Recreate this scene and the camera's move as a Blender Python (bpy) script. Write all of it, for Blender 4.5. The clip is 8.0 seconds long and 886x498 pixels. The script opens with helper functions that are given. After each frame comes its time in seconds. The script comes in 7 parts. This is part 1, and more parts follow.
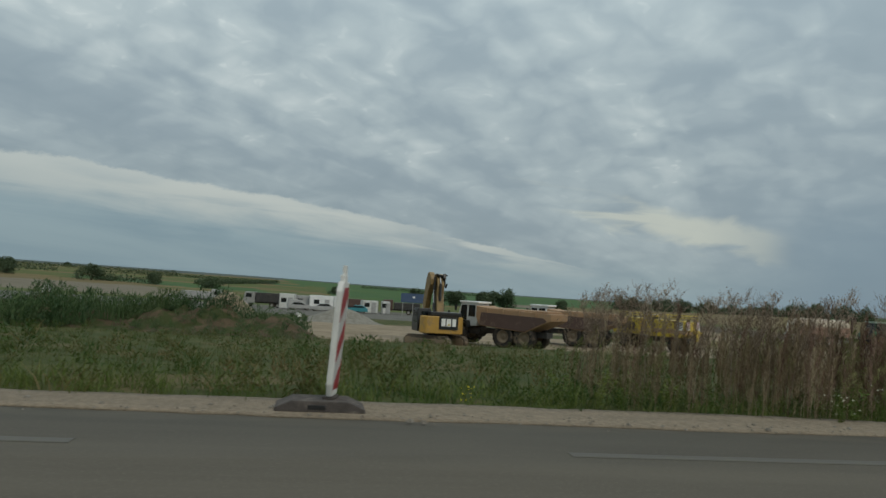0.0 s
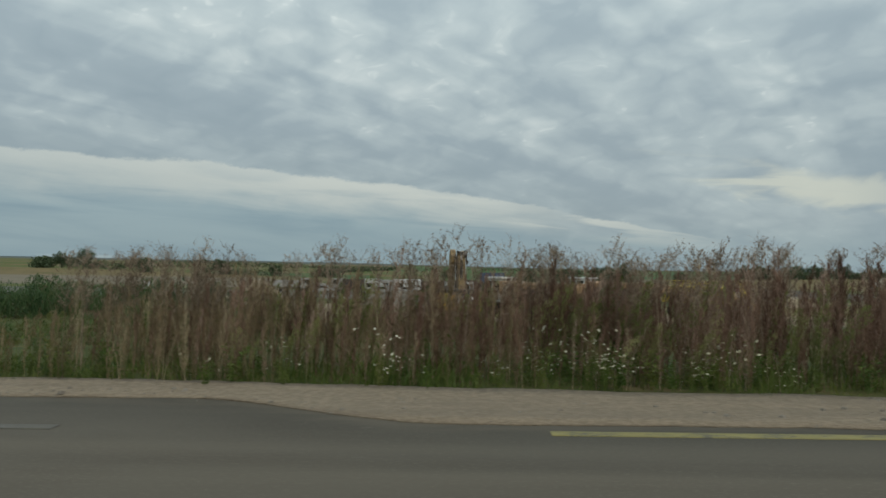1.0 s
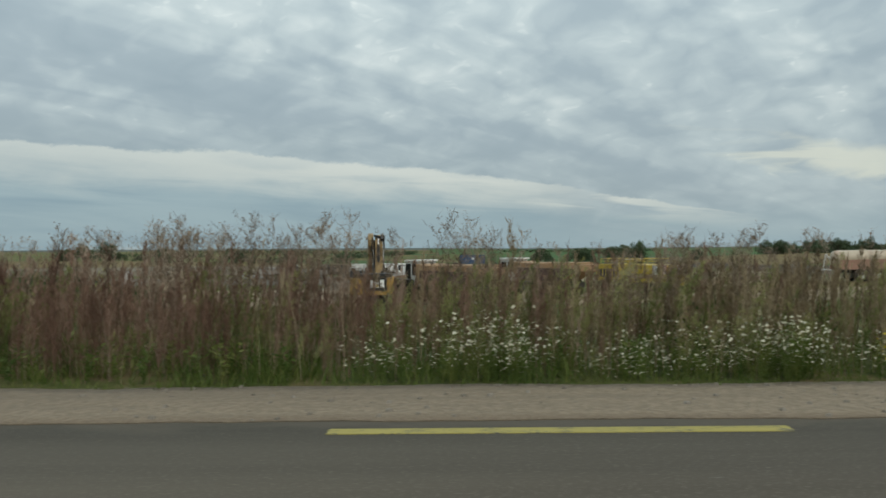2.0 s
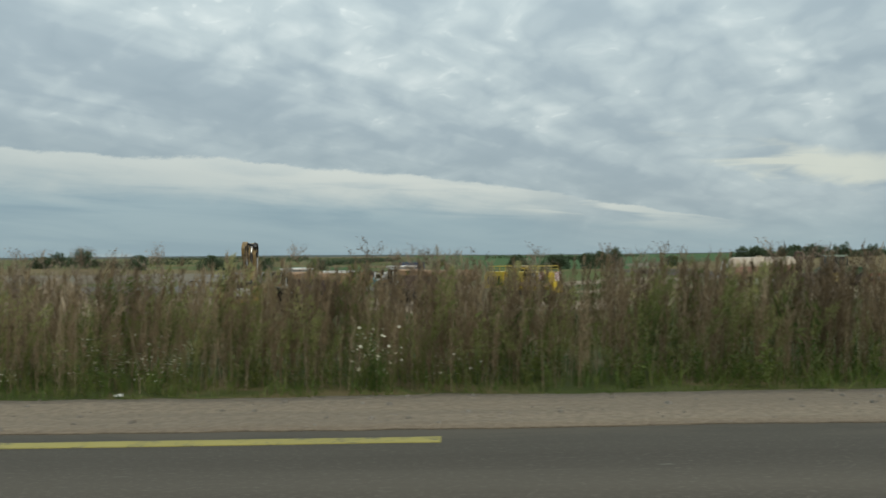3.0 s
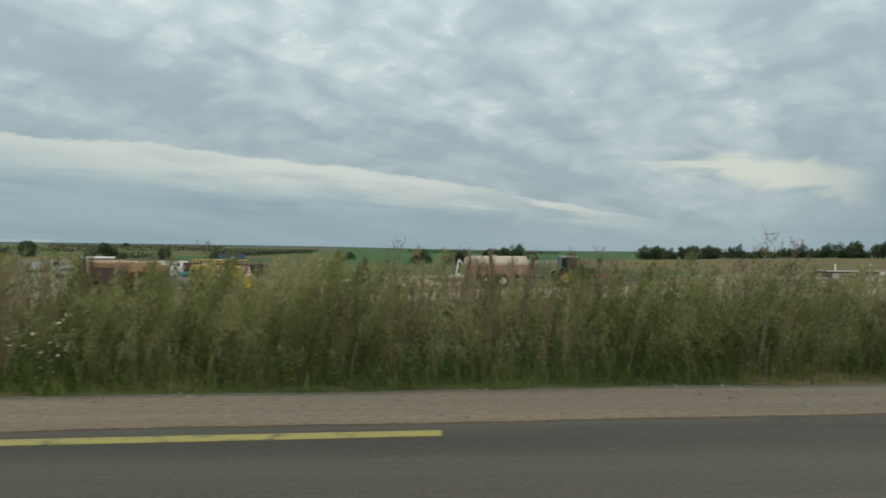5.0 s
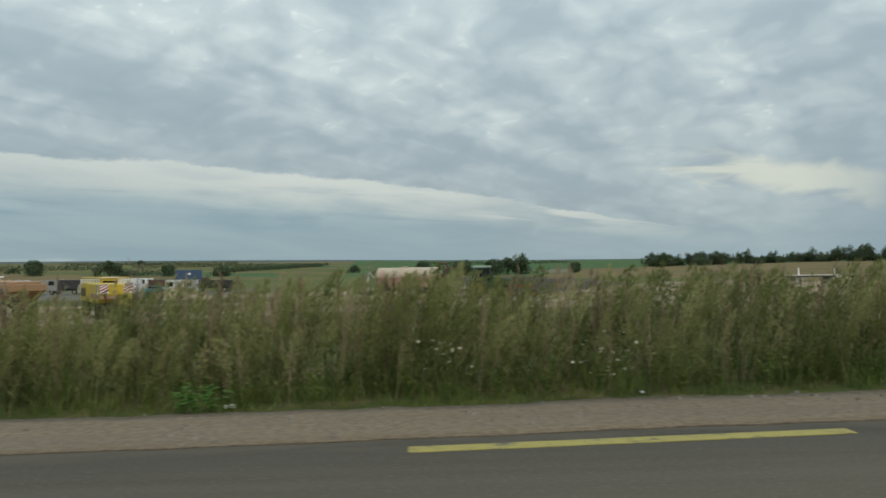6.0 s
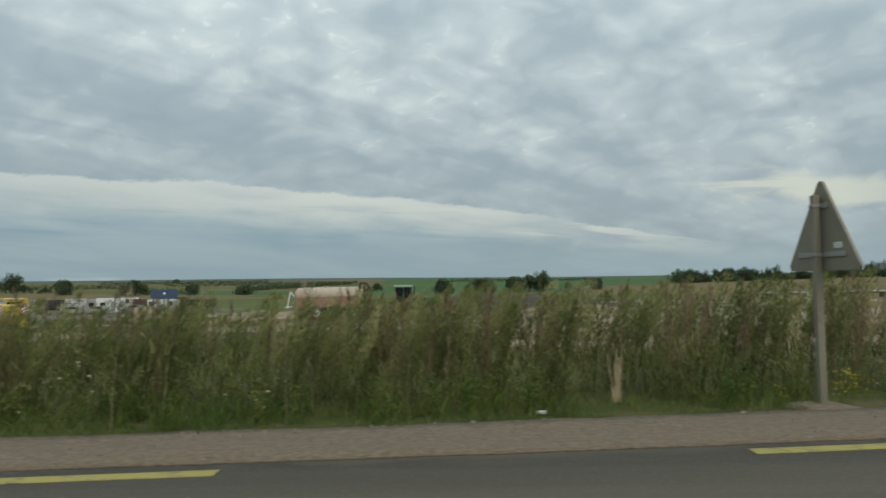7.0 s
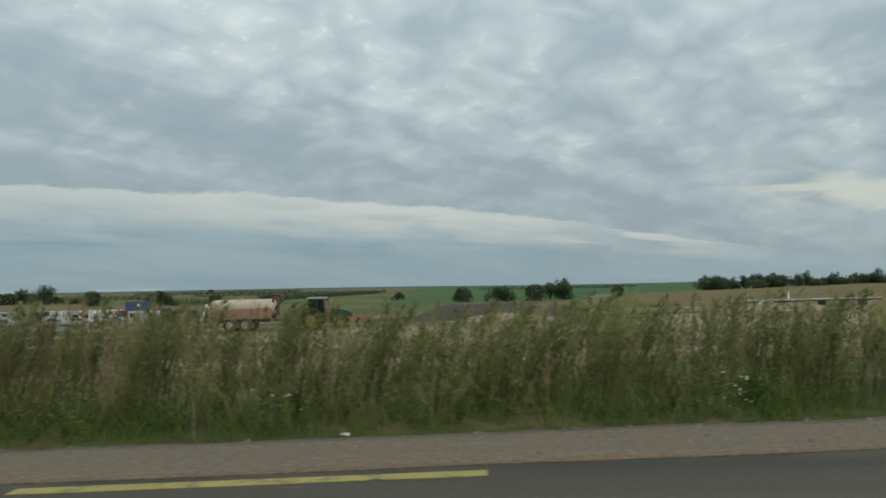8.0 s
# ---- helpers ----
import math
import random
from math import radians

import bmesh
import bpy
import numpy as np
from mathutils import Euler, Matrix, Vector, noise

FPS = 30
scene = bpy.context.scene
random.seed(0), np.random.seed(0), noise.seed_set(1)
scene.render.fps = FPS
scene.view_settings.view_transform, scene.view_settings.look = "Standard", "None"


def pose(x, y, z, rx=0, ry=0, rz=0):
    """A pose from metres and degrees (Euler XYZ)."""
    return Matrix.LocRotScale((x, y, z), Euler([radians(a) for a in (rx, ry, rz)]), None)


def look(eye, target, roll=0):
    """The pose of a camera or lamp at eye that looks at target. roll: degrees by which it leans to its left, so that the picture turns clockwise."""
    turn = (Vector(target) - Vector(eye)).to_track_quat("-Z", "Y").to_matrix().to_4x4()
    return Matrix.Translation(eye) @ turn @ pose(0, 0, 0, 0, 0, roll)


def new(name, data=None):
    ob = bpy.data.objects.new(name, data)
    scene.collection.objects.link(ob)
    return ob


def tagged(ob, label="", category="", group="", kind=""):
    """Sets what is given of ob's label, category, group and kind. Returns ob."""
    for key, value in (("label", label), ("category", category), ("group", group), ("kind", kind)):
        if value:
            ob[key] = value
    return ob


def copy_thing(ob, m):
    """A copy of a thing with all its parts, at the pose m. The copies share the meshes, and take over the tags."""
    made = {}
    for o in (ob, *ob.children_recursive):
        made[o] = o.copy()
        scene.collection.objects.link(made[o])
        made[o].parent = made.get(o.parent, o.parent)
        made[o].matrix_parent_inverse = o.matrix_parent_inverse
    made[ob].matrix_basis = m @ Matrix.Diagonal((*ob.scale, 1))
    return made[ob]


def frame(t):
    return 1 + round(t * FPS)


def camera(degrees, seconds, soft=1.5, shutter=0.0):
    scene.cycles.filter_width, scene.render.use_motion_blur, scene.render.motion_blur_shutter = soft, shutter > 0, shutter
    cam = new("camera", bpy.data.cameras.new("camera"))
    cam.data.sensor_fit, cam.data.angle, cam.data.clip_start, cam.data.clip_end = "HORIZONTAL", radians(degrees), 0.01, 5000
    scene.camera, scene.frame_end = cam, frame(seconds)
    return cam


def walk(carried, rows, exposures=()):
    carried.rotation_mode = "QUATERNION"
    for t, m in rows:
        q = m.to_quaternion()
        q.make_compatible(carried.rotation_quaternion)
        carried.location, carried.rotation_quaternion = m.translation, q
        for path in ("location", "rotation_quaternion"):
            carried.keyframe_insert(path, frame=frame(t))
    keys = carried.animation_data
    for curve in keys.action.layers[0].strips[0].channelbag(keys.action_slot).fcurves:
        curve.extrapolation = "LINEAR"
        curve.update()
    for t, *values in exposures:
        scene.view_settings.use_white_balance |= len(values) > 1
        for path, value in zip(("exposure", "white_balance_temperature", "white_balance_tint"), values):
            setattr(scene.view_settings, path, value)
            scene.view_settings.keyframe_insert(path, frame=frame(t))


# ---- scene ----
cam = camera(61.9, 8.0, soft=1.5, shutter=0.08)
PATH = [
    (0, (-8.427, -1.204, 1.151), (-6.822, 8.650, 1.732), 3.54),
    (0.2, (-6.943, -1.156, 1.168), (-5.651, 8.747, 1.667), 2.41),
    (0.4, (-5.429, -1.138, 1.169), (-4.576, 8.815, 1.624), 1.98),
    (0.6, (-3.924, -1.148, 1.167), (-3.475, 8.834, 1.574), 1.46),
    (0.8, (-2.384, -1.156, 1.156), (-2.217, 8.839, 1.441), 0.98),
    (1, (-0.776, -1.128, 1.153), (-0.778, 8.869, 1.420), 0.73),
    (1.2, (0.863, -1.053, 1.163), (0.747, 8.944, 1.337), 0.00),
    (1.4, (2.506, -0.958, 1.171), (2.300, 9.039, 1.278), -0.47),
    (1.6, (4.148, -0.858, 1.173), (3.870, 9.138, 1.233), -0.72),
    (1.8, (5.792, -0.765, 1.172), (5.462, 9.230, 1.209), -0.81),
    (2, (7.446, -0.686, 1.172), (7.085, 9.308, 1.209), -0.81),
    (2.2, (9.117, -0.629, 1.168), (8.747, 9.364, 1.227), -0.76),
    (2.4, (10.810, -0.601, 1.158), (10.454, 9.392, 1.264), -0.73),
    (2.6, (12.532, -0.593, 1.159), (12.193, 9.400, 1.286), -0.83),
    (2.8, (14.319, -0.556, 1.164), (14.034, 9.439, 1.282), -0.95),
    (3, (16.137, -0.473, 1.160), (15.919, 9.524, 1.282), -0.95),
    (3.2, (17.927, -0.397, 1.162), (17.772, 9.601, 1.253), -0.93),
    (3.4, (19.740, -0.348, 1.163), (19.735, 9.652, 1.255), -0.90),
    (3.6, (21.605, -0.288, 1.163), (21.783, 9.710, 1.240), -0.73),
    (3.8, (23.489, -0.215, 1.165), (23.787, 9.780, 1.197), -0.55),
    (4, (25.394, -0.168, 1.164), (25.745, 9.826, 1.178), -0.46),
    (4.2, (27.353, -0.132, 1.173), (27.755, 9.860, 1.170), -0.40),
    (4.4, (29.323, -0.065, 1.183), (29.787, 9.924, 1.167), -0.37),
    (4.6, (31.245, 0.002, 1.183), (31.753, 9.989, 1.169), -0.11),
    (4.8, (33.194, 0.072, 1.175), (33.811, 10.053, 1.186), 0.30),
    (5, (35.179, 0.175, 1.171), (35.859, 10.152, 1.204), 0.35),
    (5.2, (37.195, 0.304, 1.171), (37.896, 10.280, 1.224), 0.15),
    (5.4, (39.240, 0.446, 1.171), (39.923, 10.423, 1.246), -0.17),
    (5.6, (41.312, 0.587, 1.171), (41.942, 10.566, 1.274), -0.51),
    (5.8, (43.409, 0.713, 1.174), (43.954, 10.697, 1.312), -0.76),
    (6, (45.531, 0.820, 1.180), (45.970, 10.809, 1.365), -0.82),
    (6.2, (47.679, 0.929, 1.184), (48.047, 10.919, 1.424), -0.85),
    (6.4, (49.850, 1.056, 1.186), (50.126, 11.048, 1.473), -0.96),
    (6.6, (52.033, 1.182, 1.185), (52.196, 11.174, 1.538), -1.03),
    (6.8, (54.248, 1.341, 1.184), (54.313, 11.331, 1.620), -1.05),
    (7, (56.477, 1.546, 1.184), (56.425, 11.537, 1.612), -1.08),
    (7.2, (58.742, 1.764, 1.182), (58.582, 11.751, 1.659), -1.03),
    (7.4, (61.035, 1.992, 1.183), (60.764, 11.976, 1.684), -1.28),
    (7.6, (63.337, 2.218, 1.180), (62.948, 12.197, 1.706), -1.45),
    (7.8, (65.657, 2.435, 1.178), (65.164, 12.407, 1.737), -1.43),
    (8, (68.018, 2.643, 1.203), (67.471, 12.613, 1.753), -1.51),
]
walk(cam, [(t, look(eye, target, roll)) for t, eye, target, roll in PATH], exposures=[(0.0, -0.15, 6400, 10), (1.0, 0.02, 6500, 10), (2.5, 0.22, 6500, 10), (4.5, 0.21, 6500, 10), (6.0, 0.20, 6500, 10), (7.0, 0.14, 6500, 10), (8.0, 0.06, 6450, 10)])


# ---- node helper -------------------------------------------------------------------
class Nodes:
    """A short hand for building node trees."""

    def __init__(self, tree):
        self.tree = tree

    def add(self, kind):
        return self.tree.nodes.new(kind)

    def put(self, socket, value):
        if isinstance(value, bpy.types.NodeSocket):
            self.tree.links.new(value, socket)
        elif isinstance(value, (tuple, list)) and len(value) == 3 and socket.type == "RGBA":
            socket.default_value = (*value, 1)
        else:
            socket.default_value = value

    def math(self, op, a, b=0.0, c=0.0, clamp=False):
        node = self.add("ShaderNodeMath")
        node.operation, node.use_clamp = op, clamp
        for k, v in enumerate((a, b, c)):
            self.put(node.inputs[k], v)
        return node.outputs[0]

    def mix(self, fac, a, b, blend="MIX"):
        node = self.add("ShaderNodeMix")
        node.data_type, node.blend_type = "RGBA", blend
        self.put(node.inputs[0], fac), self.put(node.inputs[6], a), self.put(node.inputs[7], b)
        return node.outputs[2]

    def noise(self, vector, scale, detail=4.0, rough=0.55, warp=0.0):
        node = self.add("ShaderNodeTexNoise")
        self.put(node.inputs["Vector"], vector)
        for key, v in (("Scale", scale), ("Detail", detail), ("Roughness", rough), ("Distortion", warp)):
            self.put(node.inputs[key], v)
        return node.outputs["Fac"]

    def span(self, value, a, b, c=0.0, d=1.0, smooth=True):
        node = self.add("ShaderNodeMapRange")
        node.interpolation_type = "SMOOTHSTEP" if smooth else "LINEAR"
        for k, v in enumerate((value, a, b, c, d)):
            self.put(node.inputs[k], v)
        return node.outputs[0]

    def scaled(self, vector, by, turn=(0, 0, 0)):
        node = self.add("ShaderNodeMapping")
        self.put(node.inputs["Vector"], vector)
        node.inputs["Scale"].default_value = by
        node.inputs["Rotation"].default_value = turn
        return node.outputs[0]

    def join(self, x, y, z):
        node = self.add("ShaderNodeCombineXYZ")
        for k, v in enumerate((x, y, z)):
            self.put(node.inputs[k], v)
        return node.outputs[0]


# ---- sky and sun -------------------------------------------------------------------
SUN_HEIGHT, SUN_AZIMUTH = 48, 150
world = bpy.data.worlds.new("overcast_sky")
scene.world = world
world.use_nodes = True
world.node_tree.nodes.clear()
w = Nodes(world.node_tree)
where = w.add("ShaderNodeTexCoord").outputs["Generated"]
axes = w.add("ShaderNodeSeparateXYZ")
w.put(axes.inputs[0], where)
dx, dy, dz = axes.outputs
clear = w.add("ShaderNodeTexSky")
clear.sky_type, clear.sun_disc = "NISHITA", False
clear.sun_elevation, clear.sun_rotation = radians(SUN_HEIGHT), radians(SUN_AZIMUTH)
# a flat cloud deck overhead: directions are carried onto a plane one unit up
lift = w.math("ADD", w.math("MAXIMUM", dz, 0.0), 0.012)
across = w.math("DIVIDE", w.math("ADD", w.math("MULTIPLY", dx, 0.813), w.math("MULTIPLY", dy, -0.584)), lift)
up = w.math("MAXIMUM", dz, 0.0)


def over(x, y, depth):
    """Places on the deck for clouds of some depth, which do not thin out to nothing far off."""
    far_off = w.math("ADD", up, depth)
    return w.math("DIVIDE", x, far_off), w.math("DIVIDE", y, far_off)


def turned(x, y, c, s_):
    return w.math("ADD", w.math("MULTIPLY", x, c), w.math("MULTIPLY", y, -s_)), w.math("ADD", w.math("MULTIPLY", x, s_), w.math("MULTIPLY", y, c))


qx, qy = over(dx, dy, 0.36)
side, down = turned(qx, qy, 0.813, 0.584)
tilted = w.join(side, w.math("MULTIPLY", down, 1.05), 0.0)
# heaps of cloud, their edges curled by a finer noise
curl = w.add("ShaderNodeTexNoise")
w.put(curl.inputs["Vector"], tilted)
curl.inputs["Scale"].default_value, curl.inputs["Detail"].default_value = 6.0, 3.0
bend = w.add("ShaderNodeVectorMath")
bend.operation = "MULTIPLY_ADD"
w.put(bend.inputs[0], curl.outputs["Color"])
bend.inputs[1].default_value = (0.16, 0.16, 0.0)
w.put(bend.inputs[2], tilted)
curled = bend.outputs[0]
billow = w.noise(w.scaled(curled, (1.0, 0.85, 1.0)), 5.6, 4.0, 0.50, 0.3)
broad = w.noise(w.scaled(tilted, (1.0, 0.6, 1.0)), 1.7, 3.0, 0.5, 0.3)


def puffs(scale, detail):
    cell = w.add("ShaderNodeTexVoronoi")
    cell.feature, cell.voronoi_dimensions = "SMOOTH_F1", "2D"
    cell.inputs["Smoothness"].default_value = 0.35
    w.put(cell.inputs["Vector"], curled)
    cell.inputs["Scale"].default_value, cell.inputs["Detail"].default_value, cell.inputs["Roughness"].default_value = scale, detail, 0.6
    return w.math("SUBTRACT", 1.0, cell.outputs["Distance"])


heaps, tufts = puffs(7.5, 1.0), puffs(19.0, 1.0)
# the heaps lie in long rows that draw together towards the far end of the deck
bx, by = over(dx, dy, 0.07)
row_x, row_y = turned(bx, by, 0.813, 0.584)
rows_ = w.noise(w.join(row_x, w.math("MULTIPLY", row_y, 0.11), 0.0), 1.25, 4.0, 0.55, 0.5)
fine = w.noise(curled, 26.0, 4.0, 0.6, 0.2)
lump = w.math("ADD", w.math("MULTIPLY", w.math("SUBTRACT", billow, 0.5), 0.56), w.math("MULTIPLY", w.math("SUBTRACT", rows_, 0.5), 1.36))
lump = w.math("ADD", lump, w.math("MULTIPLY", w.math("SUBTRACT", broad, 0.5), 0.42))
lump = w.math("ADD", lump, w.math("MULTIPLY", w.math("SUBTRACT", heaps, 0.55), 0.36))
lump = w.math("ADD", lump, w.math("MULTIPLY", w.math("SUBTRACT", fine, 0.5), 0.16))
# thin places let the light through between the tufts
lump = w.math("MULTIPLY", lump, w.span(dz, 0.04, 0.22, 0.5, 1.0))
thin_ = w.math("MULTIPLY", w.span(tufts, 0.55, 0.85), w.span(lump, -0.05, 0.25))
tone = w.math("ADD", w.math("ADD", lump, 0.485), w.math("MULTIPLY", thin_, 0.14))
grey = w.add("ShaderNodeValToRGB")
w.put(grey.inputs[0], tone)
stops = grey.color_ramp.elements
stops[0].position, stops[0].color = 0.0, (0.295, 0.360, 0.412, 1)
stops[1].position, stops[1].color = 1.0, (0.660, 0.705, 0.715, 1)
for at, colour in ((0.32, (0.335, 0.400, 0.450, 1)), (0.60, (0.440, 0.505, 0.540, 1))):
    stops.new(at).color = colour
deck = grey.outputs[0]
# the far rim of the deck: a pale gap behind it, then a blue-grey bank down to the horizon
edge_noise = w.math("MULTIPLY", w.math("SUBTRACT", w.noise(tilted, 6.5, 7.0, 0.68), 0.5), 1.0)
rim = w.math("ADD", w.math("ADD", across, edge_noise), w.span(dx, -0.28, -0.56, 0.0, 0.5))
rim = w.math("SUBTRACT", rim, w.span(dx, -0.42, 0.06, 0.0, 0.85, False))
gap = w.span(rim, -5.68, -5.88)
# streaks of thin cloud lie along the gap
streak = w.noise(w.join(w.math("MULTIPLY", dx, 5.0), w.math("MULTIPLY", w.math("ADD", dz, w.math("MULTIPLY", dx, 0.07)), 40.0), 0.0), 1.0, 4.0, 0.55, 0.6)
far_bank = w.span(w.math("ADD", rim, w.math("ADD", w.math("MULTIPLY", w.math("SUBTRACT", billow, 0.5), 3.0), w.math("MULTIPLY", w.math("SUBTRACT", streak, 0.5), 3.0))), -6.1, -10.2)
pale = w.mix(w.math("MULTIPLY", w.span(streak, 0.26, 0.60), w.span(rim, -9.5, -5.9, 0.5, 1.0)), (0.425, 0.482, 0.505), (0.560, 0.590, 0.575))
bank = w.mix(w.span(w.math("ADD", w.math("MULTIPLY", broad, 0.5), w.math("MULTIPLY", streak, 0.5)), 0.38, 0.62), (0.245, 0.335, 0.400), (0.320, 0.410, 0.460))
pale = w.mix(w.span(dx, -0.15, -0.50, 0.0, 0.7), pale, (0.450, 0.500, 0.510))
low = w.mix(w.span(rim, -6.7, -5.9, 0.0, 0.22), w.mix(far_bank, pale, bank), (0.66, 0.68, 0.65))
# the gap closes towards the other end, and a bright hole opens there in the deck
gap = w.math("MULTIPLY", gap, w.span(w.math("ADD", dx, w.math("MULTIPLY", w.math("SUBTRACT", streak, 0.5), 0.25)), 0.50, 0.20))
gap = w.math("MULTIPLY", gap, w.math("MAXIMUM", w.span(dx, 0.22, 0.05), w.span(streak, 0.44, 0.60)))
# the deck is thicker and darker towards its rim
deck = w.mix(w.math("MULTIPLY", w.math("MULTIPLY", w.span(rim, -3.6, -5.4), w.span(dx, 0.42, 0.1)), w.span(billow, 0.35, 0.7, 0.65, 0.25)), deck, (0.30, 0.365, 0.41))
sky = w.mix(gap, deck, low)
# a ragged bright hole, its upper side running down towards the far end
slope = w.math("SUBTRACT", w.math("ADD", dz, w.math("MULTIPLY", w.math("SUBTRACT", billow, 0.5), 0.06)), w.math("ADD", 0.108, w.math("MULTIPLY", w.math("SUBTRACT", dx, 0.44), -0.22)))
hole = w.math("MULTIPLY", w.math("MULTIPLY", w.span(slope, 0.022, 0.004), w.span(slope, -0.028, -0.012)), w.math("MULTIPLY", w.span(w.math("ADD", dx, w.math("MULTIPLY", w.math("SUBTRACT", streak, 0.5), 0.2)), 0.22, 0.42), w.span(dx, 0.575, 0.535)))
hole = w.math("MULTIPLY", hole, w.span(w.math("ADD", w.math("MULTIPLY", streak, 0.6), w.math("MULTIPLY", dx, 0.5)), 0.40, 0.52))
sky = w.mix(w.math("MULTIPLY", hole, 0.8), sky, (0.64, 0.65, 0.58))
# blue-grey murk close to the horizon, with a pale line of far light under it
murk = w.span(dz, 0.075, 0.0)
murk = w.math("MULTIPLY", murk, w.span(dx, -0.7, 0.35, 0.55, 1.0))
sky = w.mix(w.math("MULTIPLY", murk, 0.75), sky, (0.300, 0.395, 0.450))
sky = w.mix(w.math("MULTIPLY", w.math("MULTIPLY", w.span(dx, 0.46, 0.62), w.span(dz, 0.20, 0.06)), 0.85), sky, (0.245, 0.325, 0.400))
line = w.math("MULTIPLY", w.math("MULTIPLY", w.span(dz, 0.013, 0.009), w.span(dz, 0.004, 0.006)), w.math("MULTIPLY", w.span(dx, -0.16, -0.34), w.span(streak, 0.40, 0.60)))
sky = w.mix(w.math("MULTIPLY", line, 0.45), sky, (0.50, 0.55, 0.56))
# an overcast sky is brightest overhead
dome = w.math("ADD", 0.90, w.math("MULTIPLY", w.math("POWER", up, 1.5), 1.5))
sky = w.mix(1.0, sky, dome, "MULTIPLY")
sky = w.mix(1.0, sky, (0.968, 1.0, 0.960), "MULTIPLY")
shine = w.add("ShaderNodeBackground")
w.put(shine.inputs[0], sky)
shine.inputs[1].default_value = 1.0
clear_shine = w.add("ShaderNodeBackground")
w.put(clear_shine.inputs[0], clear.outputs[0])
clear_shine.inputs[1].default_value = 0.06
both = w.add("ShaderNodeMixShader")
both.inputs[0].default_value = 0.94
w.put(both.inputs[1], clear_shine.outputs[0]), w.put(both.inputs[2], shine.outputs[0])
w.put(w.add("ShaderNodeOutputWorld").inputs[0], both.outputs[0])

lamp = bpy.data.lights.new("sun", "SUN")
lamp.energy, lamp.angle, lamp.color = 1.25, radians(30), (1.0, 0.89, 0.74)
sun = new("sun", lamp)
sun.rotation_euler = (radians(90 - SUN_HEIGHT), 0, radians(180 - SUN_AZIMUTH))


# ---- materials ---------------------------------------------------------------------
def material(name):
    m = bpy.data.materials.new(name)
    m.use_nodes = True
    n = Nodes(m.node_tree)
    return m, n, m.node_tree.nodes["Principled BSDF"]


def surface(name, dark, light, size=1.0, rough=0.85, relief=0.25, metal=0.0, spots=None, spot_size=3.0, spot_share=0.6, vary=0.0):
    """A weathered surface: two scales of noise between two colours, spots of a third, and fine relief. size: metres of the coarse grain."""
    m, n, shader = material(name)
    at = n.add("ShaderNodeNewGeometry").outputs["Position"]
    coarse, grain = n.noise(at, 1.0 / size, 5.0, 0.6, 0.3), n.noise(at, 14.0 / size, 4.0, 0.65)
    colour = n.mix(n.span(n.math("ADD", n.math("MULTIPLY", coarse, 0.65), n.math("MULTIPLY", grain, 0.35)), 0.33, 0.67), dark, light)
    if spots:
        mask = n.noise(at, 1.0 / spot_size, 6.0, 0.65, 0.6)
        colour = n.mix(n.span(mask, spot_share, spot_share + 0.09), colour, spots)
    if vary:
        island = n.add("ShaderNodeObjectInfo").outputs["Random"]
        colour = n.mix(1.0, colour, n.span(island, 0, 1, 1 - vary, 1 + vary, False), "MULTIPLY")
    n.put(shader.inputs["Base Color"], colour)
    n.put(shader.inputs["Roughness"], n.span(grain, 0.2, 0.8, max(rough - 0.12, 0.02), min(rough + 0.1, 1.0), False))
    shader.inputs["Metallic"].default_value = metal
    if rough > 0.85:
        shader.inputs["Specular IOR Level"].default_value = 0.12
    if relief:
        bump = n.add("ShaderNodeBump")
        bump.inputs["Strength"].default_value, bump.inputs["Distance"].default_value = relief, 0.02 * size
        n.put(bump.inputs["Height"], n.math("ADD", grain, coarse))
        n.put(shader.inputs["Normal"], bump.outputs[0])
    return m


def leafy(name, colours, gloss=0.6, through_light=0.25):
    """Leaves and stalks: a colour by the plant's own tone, in some with shade painted in, and by the single leaf, with
    some light passing through.
    """
    m, n, shader = material(name)
    own = n.add("ShaderNodeAttribute")
    own.attribute_name = "tone"
    tone = own.outputs["Fac"]
    leaf = n.add("ShaderNodeNewGeometry").outputs["Random Per Island"]
    ramp = n.add("ShaderNodeValToRGB")
    n.put(ramp.inputs[0], n.math("ADD", n.math("MULTIPLY", tone, 0.84), n.math("MULTIPLY", leaf, 0.16)))
    steps = ramp.color_ramp.elements
    for k, c in enumerate(colours):
        spot = steps[k] if k < 2 else steps.new(1.0)
        spot.color = (*c, 1)
    for k, spot in enumerate(steps):
        spot.position = k / (len(colours) - 1)
    n.put(shader.inputs["Base Color"], ramp.outputs[0])
    shader.inputs["Roughness"].default_value = gloss
    shader.inputs["Specular IOR Level"].default_value = 0.25
    thin = n.add("ShaderNodeBsdfTranslucent")
    n.put(thin.inputs[0], ramp.outputs[0])
    blend = n.add("ShaderNodeMixShader")
    blend.inputs[0].default_value = through_light
    n.put(blend.inputs[1], shader.outputs[0]), n.put(blend.inputs[2], thin.outputs[0])
    n.put(m.node_tree.nodes["Material Output"].inputs[0], blend.outputs[0])
    return m


